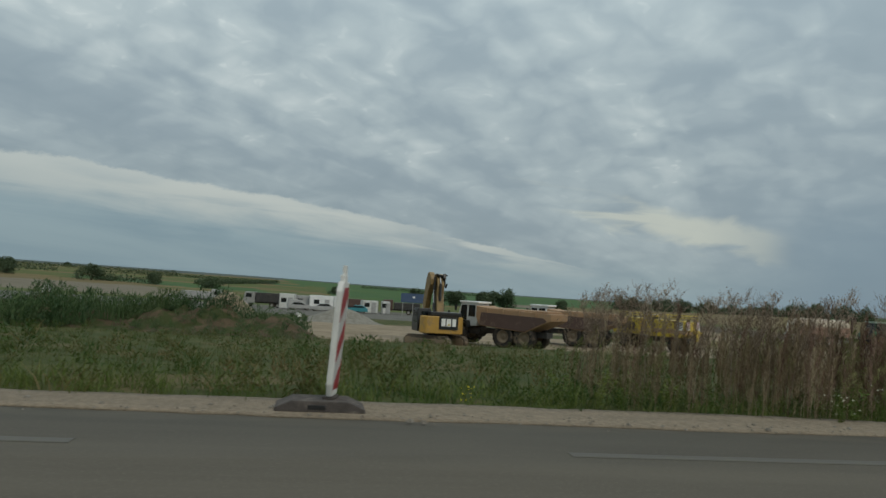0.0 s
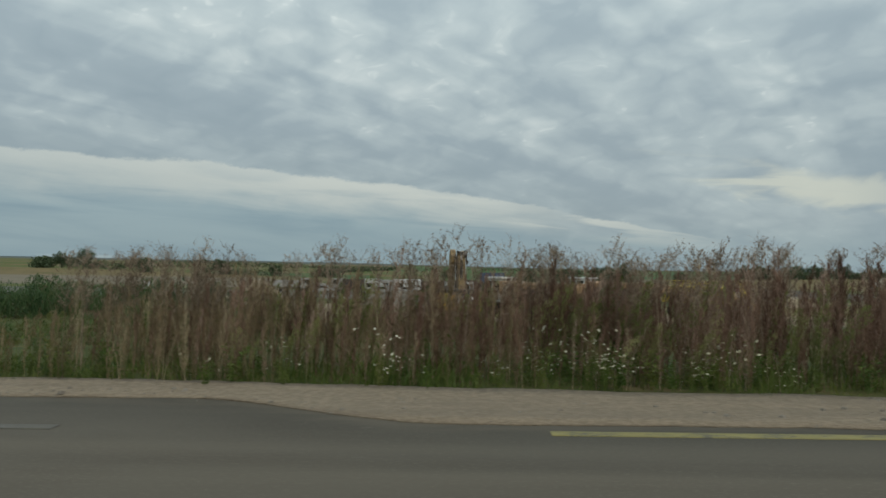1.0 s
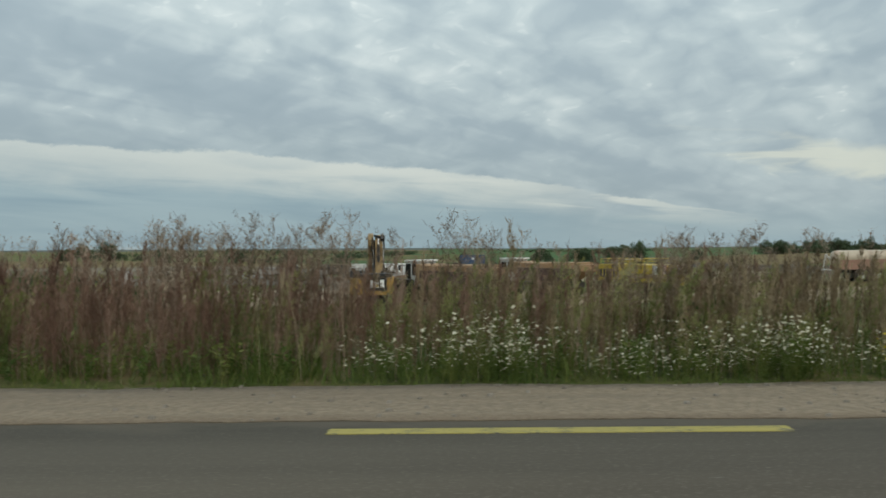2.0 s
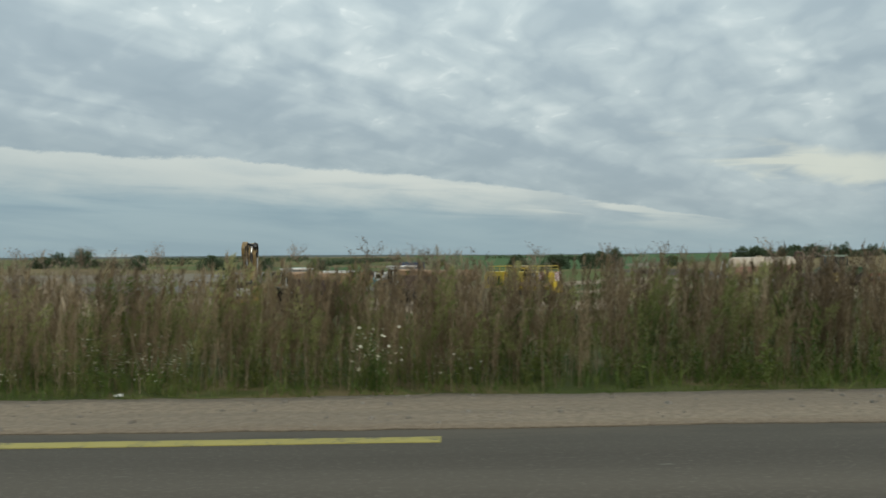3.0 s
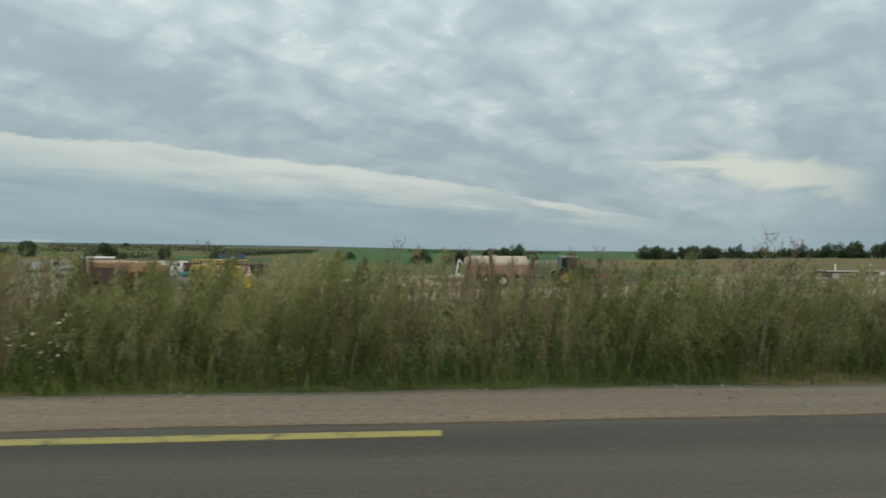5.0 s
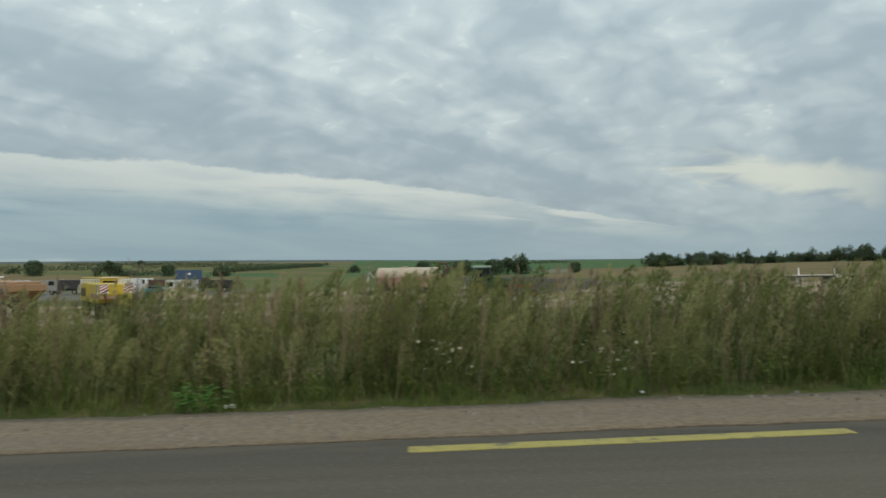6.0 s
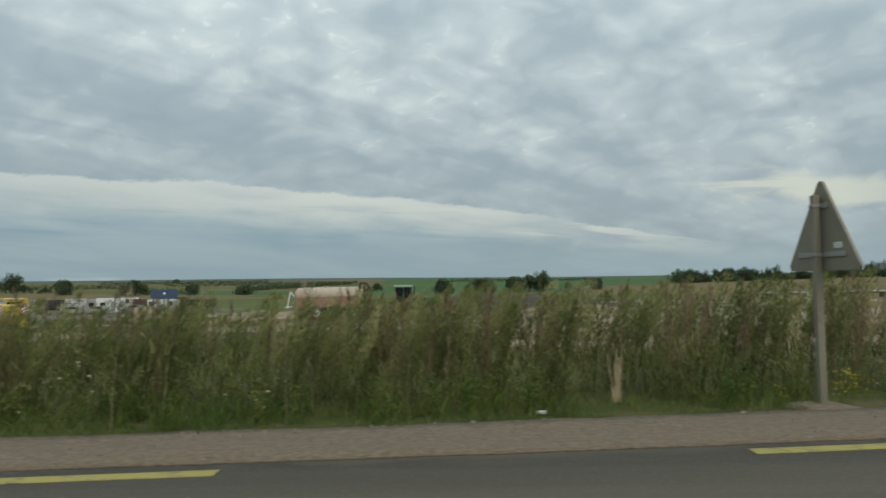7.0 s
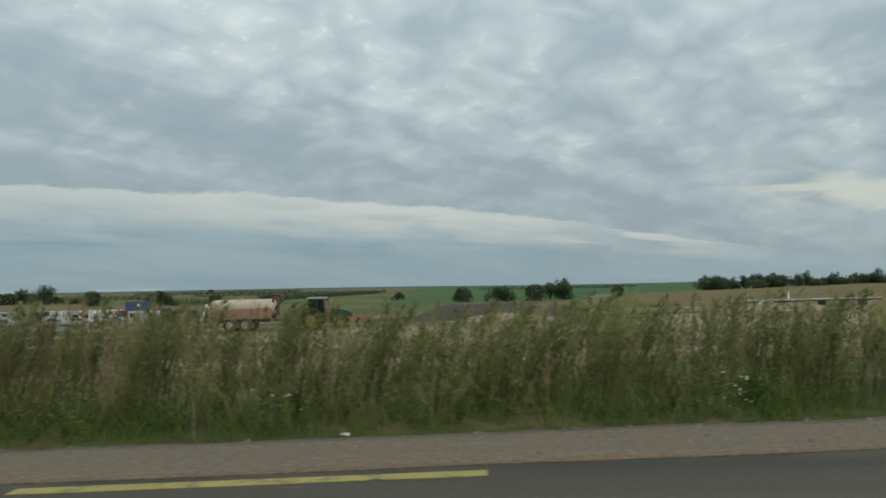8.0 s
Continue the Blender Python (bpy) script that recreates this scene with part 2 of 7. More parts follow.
def asphalt_material():
    m, n, shader = material("worn_asphalt")
    at = n.add("ShaderNodeNewGeometry").outputs["Position"]
    stone = n.math("ADD", n.math("MULTIPLY", n.noise(at, 90.0, 3.0, 0.7), 0.5), n.math("MULTIPLY", n.noise(at, 34.0, 3.0, 0.7), 0.5))
    lanes = n.noise(n.scaled(at, (0.05, 1.3, 1)), 1.0, 4.0, 0.55, 0.2)
    patch = n.noise(n.scaled(at, (0.25, 0.8, 1)), 0.9, 5.0, 0.6, 0.6)
    colour = n.mix(n.span(lanes, 0.3, 0.7), (0.058, 0.048, 0.035), (0.094, 0.079, 0.058))
    colour = n.mix(n.span(patch, 0.50, 0.75, 0.0, 0.6), colour, (0.086, 0.073, 0.053))
    colour = n.mix(n.span(stone, 0.52, 0.64, 0.0, 0.85), colour, (0.170, 0.150, 0.115))
    scuff = n.noise(n.scaled(at, (2.2, 9.0, 1)), 0.8, 3.0, 0.6)
    colour = n.mix(n.span(scuff, 0.705, 0.76, 0.0, 0.4), colour, (0.25, 0.24, 0.21))
    # sand blown over the older stretch of the road
    split = n.add("ShaderNodeSeparateXYZ")
    n.put(split.inputs[0], at)
    dust = n.math("MULTIPLY", n.span(split.outputs[0], 12.0, -2.0), n.span(patch, 0.3, 0.6, 0.08, 0.42))
    colour = n.mix(dust, colour, (0.112, 0.098, 0.074))
    # sand carried over from the shoulder lies thin along the edge
    bend = n.math("ADD", n.math("MULTIPLY", n.math("POWER", split.outputs[0], 2.0), 0.000545), n.math("MULTIPLY", n.math("POWER", split.outputs[0], 3.0), 2.93e-6))
    away = n.math("SUBTRACT", n.math("SUBTRACT", split.outputs[1], 4.11), bend)
    rim_ = n.span(split.outputs[0], -3.1, -0.7, 1.18, 0.28)
    near = n.math("SUBTRACT", away, rim_)
    blown = n.noise(n.scaled(at, (0.5, 1.4, 1)), 1.6, 5.0, 0.65, 0.5)
    sandy = n.math("MULTIPLY", n.span(near, -0.55, 0.05), n.span(n.math("ADD", blown, n.math("MULTIPLY", near, 0.5)), 0.28, 0.56))
    colour = n.mix(n.math("MULTIPLY", sandy, 0.75), colour, n.mix(stone, (0.115, 0.092, 0.066), (0.180, 0.148, 0.108)))
    n.put(shader.inputs["Base Color"], colour)
    n.put(shader.inputs["Roughness"], n.span(stone, 0.2, 0.8, 0.78, 0.97, False))
    shader.inputs["Specular IOR Level"].default_value = 0.3
    bump = n.add("ShaderNodeBump")
    bump.inputs["Strength"].default_value, bump.inputs["Distance"].default_value = 0.5, 0.004
    n.put(bump.inputs["Height"], stone)
    n.put(shader.inputs["Normal"], bump.outputs[0])
    return m


def marking_material(name, paint, cover, under=(0.055, 0.055, 0.05)):
    """Road paint, scuffed through to the asphalt. cover: how much of it is left."""
    m, n, shader = material(name)
    at = n.add("ShaderNodeNewGeometry").outputs["Position"]
    wear = n.math("ADD", n.math("MULTIPLY", n.noise(at, 6.0, 6.0, 0.7), 0.6), n.math("MULTIPLY", n.noise(at, 70.0, 3.0, 0.7), 0.4))
    left = n.span(wear, 0.38 + 0.22 * (1 - cover), 0.50 + 0.22 * (1 - cover))
    n.put(shader.inputs["Base Color"], n.mix(left, under, n.mix(n.noise(at, 2.0), paint, tuple(0.75 * c for c in paint))))
    shader.inputs["Roughness"].default_value = 0.7
    return m


def shoulder_material():
    """Sandy gravel, finer and paler at the old road end, coarser and greyer along the bend."""
    m, n, shader = material("sandy_shoulder")
    at = n.add("ShaderNodeNewGeometry").outputs["Position"]
    split = n.add("ShaderNodeSeparateXYZ")
    n.put(split.inputs[0], at)
    grit, stones = n.noise(at, 55.0, 4.0, 0.7), n.noise(at, 16.0, 4.0, 0.65, 0.3)
    ruts = n.noise(n.scaled(at, (0.12, 2.6, 1)), 1.0, 5.0, 0.6, 0.3)
    fine_sand = n.mix(n.span(stones, 0.35, 0.65), (0.168, 0.132, 0.089), (0.236, 0.187, 0.129))
    coarse = n.mix(n.span(stones, 0.35, 0.65), (0.118, 0.088, 0.056), (0.188, 0.146, 0.096))
    colour = n.mix(n.span(n.math("ADD", split.outputs[0], n.math("MULTIPLY", ruts, 20.0)), 34, 66), fine_sand, coarse)
    colour = n.mix(n.span(ruts, 0.42, 0.62, 0.0, 0.45), colour, (0.132, 0.105, 0.075))
    colour = n.mix(n.span(grit, 0.56, 0.72, 0.0, 0.40), colour, (0.29, 0.245, 0.19))
    colour = n.mix(n.span(grit, 0.42, 0.30, 0.0, 0.45), colour, (0.075, 0.062, 0.048))
    n.put(shader.inputs["Base Color"], colour)
    shader.inputs["Roughness"].default_value = 0.95
    bump = n.add("ShaderNodeBump")
    bump.inputs["Strength"].default_value, bump.inputs["Distance"].default_value = 0.9, 0.012
    n.put(bump.inputs["Height"], n.math("ADD", grit, n.math("MULTIPLY", stones, 2.0)))
    n.put(shader.inputs["Normal"], bump.outputs[0])
    return m


ASPHALT = asphalt_material()
YELLOW_LINE = marking_material("yellow_road_paint", (0.325, 0.276, 0.068), 1.04)
WORN_LINE = marking_material("worn_yellow_road_paint", (0.22, 0.190, 0.062), 1.0)
FADED_LINE = marking_material("faded_road_paint", (0.108, 0.099, 0.058), 0.35, (0.078, 0.070, 0.055))
SAND = shoulder_material()
PEBBLE = surface("pebbles", (0.15, 0.13, 0.105), (0.29, 0.26, 0.215), 0.1, 0.9, 0.2, vary=0.2)
VERGE = surface("rough_meadow_soil", (0.036, 0.050, 0.014), (0.074, 0.078, 0.026), 1.3, 0.95, 0.6, spots=(0.110, 0.088, 0.042), spot_size=2.2, spot_share=0.52)
SITE = surface("pale_site_soil", (0.165, 0.128, 0.085), (0.28, 0.225, 0.155), 3.0, 0.95, 0.4, spots=(0.19, 0.155, 0.11), spot_size=9.0, spot_share=0.55)
GRAVEL = surface("grey_gravel_yard", (0.095, 0.09, 0.078), (0.155, 0.147, 0.126), 2.0, 0.95, 0.4, spots=(0.13, 0.12, 0.10), spot_size=12.0, spot_share=0.57)
PLOUGHED = surface("dark_ploughed_soil", (0.040, 0.032, 0.025), (0.080, 0.064, 0.048), 2.5, 0.98, 0.6)
STUBBLE = surface("pale_stubble_field", (0.125, 0.108, 0.076), (0.180, 0.155, 0.112), 14.0, 0.95, 0.2, spots=(0.15, 0.14, 0.08), spot_size=60.0, spot_share=0.57)
BROWN_FIELD = surface("brown_field", (0.105, 0.080, 0.034), (0.165, 0.128, 0.058), 18.0, 0.95, 0.2, spots=(0.09, 0.085, 0.03), spot_size=50.0, spot_share=0.56)
GREEN_FIELD = surface("green_crop_field", (0.038, 0.080, 0.027), (0.056, 0.108, 0.036), 30.0, 0.9, 0.2, spots=(0.062, 0.104, 0.030), spot_size=110.0, spot_share=0.50)
OLIVE_FIELD = surface("olive_pasture", (0.060, 0.080, 0.020), (0.105, 0.112, 0.036), 25.0, 0.92, 0.2, spots=(0.105, 0.095, 0.04), spot_size=90.0, spot_share=0.56)
# distance haze is mixed into this base colour, bluer and greyer than the fields
FAR_FIELD = surface("far_fields_haze_tint", (0.056, 0.076, 0.072), (0.095, 0.104, 0.086), 160.0, 0.95, 0.0, spots=(0.060, 0.084, 0.078), spot_size=300.0, spot_share=0.54)


# ---- small builders ----------------------------------------------------------------
def link_mesh(name, bm, mat, parent=None, label=""):
    me = bpy.data.meshes.new(name)
    bm.to_mesh(me)
    bm.free()
    for one in mat if isinstance(mat, (tuple, list)) else (mat,):
        me.materials.append(one)
    ob = new(name, me)
    if parent is not None:
        ob.parent = parent
    if label:
        tagged(ob, label)
    return ob


def part(name, bm, mat, parent, label=""):
    return link_mesh(name, bm, mat, parent, label)


def thing(name, m, label, category, group=""):
    ob = new(name)
    ob.empty_display_size = 0.2
    ob.matrix_basis = m
    return tagged(ob, label, category, group)


def setting(name, bm, mat, label, category):
    return tagged(link_mesh(name, bm, mat), label, category, kind="structure")


def grown(name, points, faces, tones, mat, label, category):
    """One uncountable mass of plants or stones out of numpy arrays."""
    me = bpy.data.meshes.new(name)
    me.vertices.add(len(points))
    me.vertices.foreach_set("co", np.asarray(points, np.float32).ravel())
    size = faces.shape[1]
    me.loops.add(faces.size)
    me.loops.foreach_set("vertex_index", faces.astype(np.int32).ravel())
    me.polygons.add(len(faces))
    me.polygons.foreach_set("loop_start", np.arange(0, faces.size, size, dtype=np.int32))
    me.polygons.foreach_set("loop_total", np.full(len(faces), size, np.int32))
    me.update(calc_edges=True)
    me.attributes.new("tone", "FLOAT", "POINT").data.foreach_set("value", np.asarray(tones, np.float32))
    me.materials.append(mat)
    return tagged(new(name, me), label, category, kind="stuff")


# ---- the lie of the land -----------------------------------------------------------
def edge(x):
    """Where the road's far edge line runs: y at x. The road bends gently towards the far side."""
    x = np.clip(x, -120.0, 150.0)
    return 4.11 + 0.000545 * x * x + 2.93e-6 * x**3


def step(v, a, b):
    t = np.clip((v - a) / (b - a), 0, 1)
    return t * t * (3 - 2 * t)


def lie(x):
    """How far the verge drops below the road along the bend."""
    return 0.02 - 0.03 * step(x, 6, 20) - 0.022 * step(x, 26, 54)


AWAY = (-5000, 2.6, 6, 15, 33, 47, 70, 90, 150, 260)
FALL = (0, 0, -0.12, -0.75, -1.6, -2.75, -2.85, -3.4, -3.85, -4.2)
BEARING = (-33, -26, -14, -5, 4, 10, 18, 30)
AT_500 = (-4.2, -4.8, -5.5, -6.2, -7.4, -7.5, -5.2, -2.4)
AT_2500 = (19.8, 18.4, 15.5, 11.5, 4.5, 2.0, 1.5, 2.5)


def height(x, y):
    """The ground's height: a shallow valley beyond the road, rising to low hills."""
    x, y = np.asarray(x, float), np.asarray(y, float)
    away = y - edge(x)
    near = np.interp(away, AWAY, FALL) * (1 - 0.22 * step(x, 24, 46))
    ox, oy = x - 35, np.maximum(y, 0.01)
    far, bearing = np.hypot(ox, oy), np.degrees(np.arctan2(ox, oy))
    mid, back = np.interp(bearing, BEARING, AT_500), np.interp(bearing, BEARING, AT_2500)
    wide = np.where(far < 500, mid, mid + (back - mid) * np.clip((far - 500) / 2000, 0, 2.3) ** 0.85)
    open_side = step(away, 60, 200) * step(y, 0.5 * np.abs(ox) * 0.3, 0.5 * np.abs(ox) * 0.6 + 1)
    z = near + (wide - near) * step(far, 200, 430) * open_side
    z = z + 0.05 * np.sin(x * 0.9 + 1.3 * np.sin(y * 0.7)) * np.sin(y * 0.8) * step(away, 3, 8) * (1 - step(far, 60, 120))
    z = z + lie(x) * (1 - step(away, 3, 7))
    return np.where(away < 1.42, -0.07 + lie(x), z)


def ground_kind(x, y):
    """Which parcel lies at a place."""
    away, ox = y - edge(x), x - 35
    far, bearing = math.hypot(ox, y), math.degrees(math.atan2(ox, y))
    if x > 58 and 9 < away < 40 and y > 0:
        return 1 if 13 < away + 1.5 * math.sin(x * 0.21) < 17 or 24 < away < 30 else 5
    if y < 0 or away < 40 or (away < 47 and x < 70):
        return 0
    # the farthest land takes the colour with haze painted in
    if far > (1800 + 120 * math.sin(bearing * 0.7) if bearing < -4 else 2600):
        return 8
    if x < 112 and away < 175 and bearing > -48:
        if 96 < away < 103 and x > 84:
            return 1
        if away > 83 and 57 < x < 84 + 3 * math.sin(y * 0.4):
            return 3
        if x > 104:
            return 5
        if away < 62 + 4 * math.sin(x * 0.13) or (away < 80 and x < 12):
            return 1
        if away < 72 and x > 30:
            return 5
        if away < 106:
            return 1 if 78 < away < 84 else 0
        if away < 152 and x < 14:
            return 2
        if away < 122:
            return 1
        return 7
    if bearing < -4:
        if far < 430:
            return 4 if bearing < -18 else 7 if far < 330 or far > 400 else 5
        slant = far + 9 * (bearing + 18)
        for limit, kind in ((520, 5), (640, 6 if -21 < bearing < -9 else 7), (700, 5), (860, 7), (930, 5), (1080, 6 if bearing > -13 else 7), (1200, 5), (1500, 7)):
            if slant < limit:
                return kind
        return 5
    if bearing < 13:
        if far < 260:
            return 3 if x > 57 else 7
        if far < 470:
            return 7 if bearing < 2 else 5
        if 11.0 < bearing and 520 < far < 640:
            return 4
        return 6 if bearing > -4 + (far - 470) * 0.004 or far > 950 else 7
    if far < 620:
        return 5
    return 6


def build_ground():
    xs = np.unique(np.concatenate([-np.geomspace(120, 5200, 30), np.arange(-118, -30, 4.0), np.arange(-30, 115, 1.0), np.arange(115, 240, 5.0), np.geomspace(240, 5200, 34)]))
    ns = np.unique(np.concatenate([-np.geomspace(9, 5200, 24), [-8.2, -7.9, 1.25, 1.4, 1.44], np.arange(1.7, 30, 0.8), np.arange(30, 130, 2.0), np.arange(130, 320, 6.0), np.geomspace(320, 5000, 70)]))
    bm = bmesh.new()
    grid = []
    for nn in ns:
        row = []
        for x in xs:
            y = edge(x) + nn
            z = float(height(x, y)) if nn > 0 else (-0.16 if nn > -8.0 else -0.02)
            row.append(bm.verts.new((x, y, z)))
        grid.append(row)
    for j in range(len(ns) - 1):
        for i in range(len(xs) - 1):
            f = bm.faces.new((grid[j][i], grid[j][i + 1], grid[j + 1][i + 1], grid[j + 1][i]))
            c = f.calc_center_median()
            f.material_index, f.smooth = ground_kind(c.x, c.y), True
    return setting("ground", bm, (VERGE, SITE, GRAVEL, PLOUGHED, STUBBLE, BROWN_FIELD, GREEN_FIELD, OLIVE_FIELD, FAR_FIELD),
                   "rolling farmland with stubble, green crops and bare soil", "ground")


def strip(bm, xs, inner, outer, z_in, z_out, drop=0.0):
    """A ribbon along the road between two offsets, with its sides turned down by drop."""
    rows = []
    for x in xs:
        a, b = inner(x), outer(x)
        z_far = z_out(x) if callable(z_out) else z_out
        span = [(a, z_in - drop), (a, z_in)] + [(a + (b - a) * k / 5, z_in + (z_far - z_in) * k / 5) for k in range(1, 6)] + [(b, z_far - drop)]
        rows.append([bm.verts.new((x, edge(x) + nn, z)) for nn, z in span])
    for p, q in zip(rows, rows[1:]):
        for k in range(len(p) - 1):
            bm.faces.new((p[k], q[k], q[k + 1], p[k + 1])).smooth = 0 < k < 6


def asphalt_end(x):
    return 0.28 + 0.90 * float(step(-x, 0.7, 3.1)) - 0.08 * float(step(x, 44, 64))


def build_road():
    bm = bmesh.new()
    strip(bm, np.concatenate([np.arange(-150, -40, 5.0), np.arange(-40, 110, 1.0), np.arange(110, 260, 5.0)]), lambda x: -7.6, lambda x: asphalt_end(x) + 0.12, 0.0, 0.0, 0.12)
    road = setting("road", bm, ASPHALT, "worn grey asphalt country road with a dashed yellow edge line", "road")
    for k in range(-3, 15):
        bm = bmesh.new()
        xs = np.linspace(6.5 * k, 6.5 * k + 3.0, 9)
        ragged = lambda x: 0.075 + 0.008 * noise.noise((x * 3.1, k, 0))
        strip(bm, xs, lambda x: -ragged(x), ragged, 0.004, 0.004, 0.004)
        part("edge_dash", bm, (FADED_LINE if k < 0 else WORN_LINE if k == 0 else YELLOW_LINE), road, "faded yellow paint dash" if k < 1 else "yellow paint dash")
    return road


def sand_end(x):
    """Where the sandy shoulder gives way to the verge: offset from the edge line."""
    return np.interp(x, (-30, -11, -7, -4, -0.7, 4), (1.70, 1.74, 1.84, 1.88, 1.60, 1.50))


def build_shoulder():
    bm = bmesh.new()
    xs = np.concatenate([np.arange(-150, -30, 2.0), np.arange(-30, 100, 0.12), np.arange(100, 260, 3.0)])

    def inner(x):
        return asphalt_end(x) + (0.07 * noise.noise((x * 0.55, 3.3, 0)) + 0.035 * noise.noise((x * 2.7, 9.1, 0))) * (1 - 0.6 * float(step(x, 44, 64)))

    def outer(x):
        return float(sand_end(x)) + 0.10 * noise.noise((x * 0.6, 17.0, 0)) + 0.06 * noise.noise((x * 2.9, 23.0, 0))

    strip(bm, xs, inner, outer, 0.008, lambda x: 0.012 + float(lie(x)) + 0.03 * float(step(-x, -4, 1)), 0.08)
    for v in bm.verts:
        v.co.z += 0.006 * noise.noise((v.co.x * 1.4, v.co.y * 3.0, 4.0)) if v.co.y - edge(v.co.x) > 0.75 else 0
    return setting("pavement", bm, SAND, "sandy gravel road shoulder with wheel marks", "shoulder")


build_ground()
build_road()
build_shoulder()


# ---- plants ------------------------------------------------------------------------
RNG = np.random.default_rng(11)
DRY_WEED = leafy("dry_weed", [(0.105, 0.078, 0.045), (0.200, 0.147, 0.087), (0.305, 0.232, 0.140), (0.440, 0.360, 0.235)], 0.7, 0.32)
RED_WEED = leafy("reddish_dry_weed", [(0.088, 0.052, 0.036), (0.176, 0.104, 0.072), (0.276, 0.176, 0.126), (0.400, 0.300, 0.228)], 0.7, 0.3)
WISP = leafy("pale_seed_stalk", [(0.078, 0.056, 0.038), (0.155, 0.114, 0.078), (0.250, 0.188, 0.134), (0.370, 0.300, 0.222)], 0.7, 0.2)
GREEN_WEED = leafy("green_weed", [(0.062, 0.084, 0.026), (0.150, 0.170, 0.054), (0.250, 0.252, 0.094), (0.395, 0.375, 0.172)], 0.7, 0.42)
PALE_STALK = leafy("pale_stalk", [(0.20, 0.15, 0.09), (0.30, 0.24, 0.15), (0.42, 0.35, 0.24)], 0.7, 0.05)
GRASS = leafy("verge_grass", [(0.058, 0.098, 0.022), (0.100, 0.148, 0.032), (0.160, 0.186, 0.048), (0.240, 0.212, 0.090)], 0.6, 0.35)
MEADOW = leafy("meadow_grass", [(0.034, 0.074, 0.014), (0.062, 0.097, 0.022), (0.104, 0.100, 0.032), (0.180, 0.132, 0.060)], 0.6, 0.3)
REED = leafy("dark_reed", [(0.034, 0.070, 0.026), (0.060, 0.104, 0.038), (0.102, 0.138, 0.052)])
FRESH = leafy("fresh_leaf", [(0.080, 0.190, 0.035), (0.130, 0.270, 0.060)], 0.5, 0.3)
PETAL = leafy("white_petal", [(0.40, 0.37, 0.25), (0.62, 0.60, 0.47)], 0.6, 0.2)
GOLD = leafy("yellow_petal", [(0.55, 0.46, 0.02), (0.72, 0.60, 0.03)], 0.6, 0.2)


class Plant:
    """Triangles gathered into arrays: ribbons for stalks and blades, slivers for leaves and seeds."""

    def __init__(self):
        self.points, self.shades = [], []

    def quad(self, a, b, c, d):
        self.points += [a, b, c, a, c, d]

    def ribbon(self, p, q, w0, w1, face):
        p, q = np.asarray(p, float), np.asarray(q, float)
        side = np.array([math.cos(face), math.sin(face), 0.0])
        if w1 < 0.0026:
            self.points += [p - side * w0 / 2, p + side * w0 / 2, q]
            return
        self.quad(p - side * w0 / 2, p + side * w0 / 2, q + side * w1 / 2, q - side * w1 / 2)

    def stalk(self, way, w0, w1):
        """Two crossed ribbons along the points of way."""
        for k in range(len(way) - 1):
            a = w0 + (w1 - w0) * k / (len(way) - 1)
            b = w0 + (w1 - w0) * (k + 1) / (len(way) - 1)
            for face in (0.3, 0.3 + math.pi / 2):
                self.ribbon(way[k], way[k + 1], a, b, face)

    def leaf(self, at, way, length, width):
        at, way = np.asarray(at, float), np.asarray(way, float)
        way = way / (np.linalg.norm(way) + 1e-9)
        side = np.cross(way, RNG.normal(size=3))
        side = side / (np.linalg.norm(side) + 1e-9) * width / 2
        mid = at + way * length * 0.45
        if length < 0.07:
            self.points += [at - side * 0.9, at + side * 0.9, at + way * length]
            return
        self.quad(at, mid + side, at + way * length, mid - side)

    def end_piece(self, shade):
        """Pieces added since the last call take this offset of tone."""
        self.shades += [shade] * (len(self.points) - len(self.shades))

    def array(self):
        """Rows of x, y, z and the offset of tone."""
        self.end_piece(0.0)
        return np.concatenate([np.array(self.points), np.array(self.shades)[:, None]], 1)


def bent(height_, lean, turn, n=5):
    """Points up a stalk that leans over more and more."""
    t = np.linspace(0, 1, n)
    out = lean * height_ * t**1.8
    return np.stack([out * math.cos(turn), out * math.sin(turn), height_ * t], 1)


def on_way(way, t):
    k = min(int(t * (len(way) - 1)), len(way) - 2)
    u = t * (len(way) - 1) - k
    return way[k] * (1 - u) + way[k + 1] * u


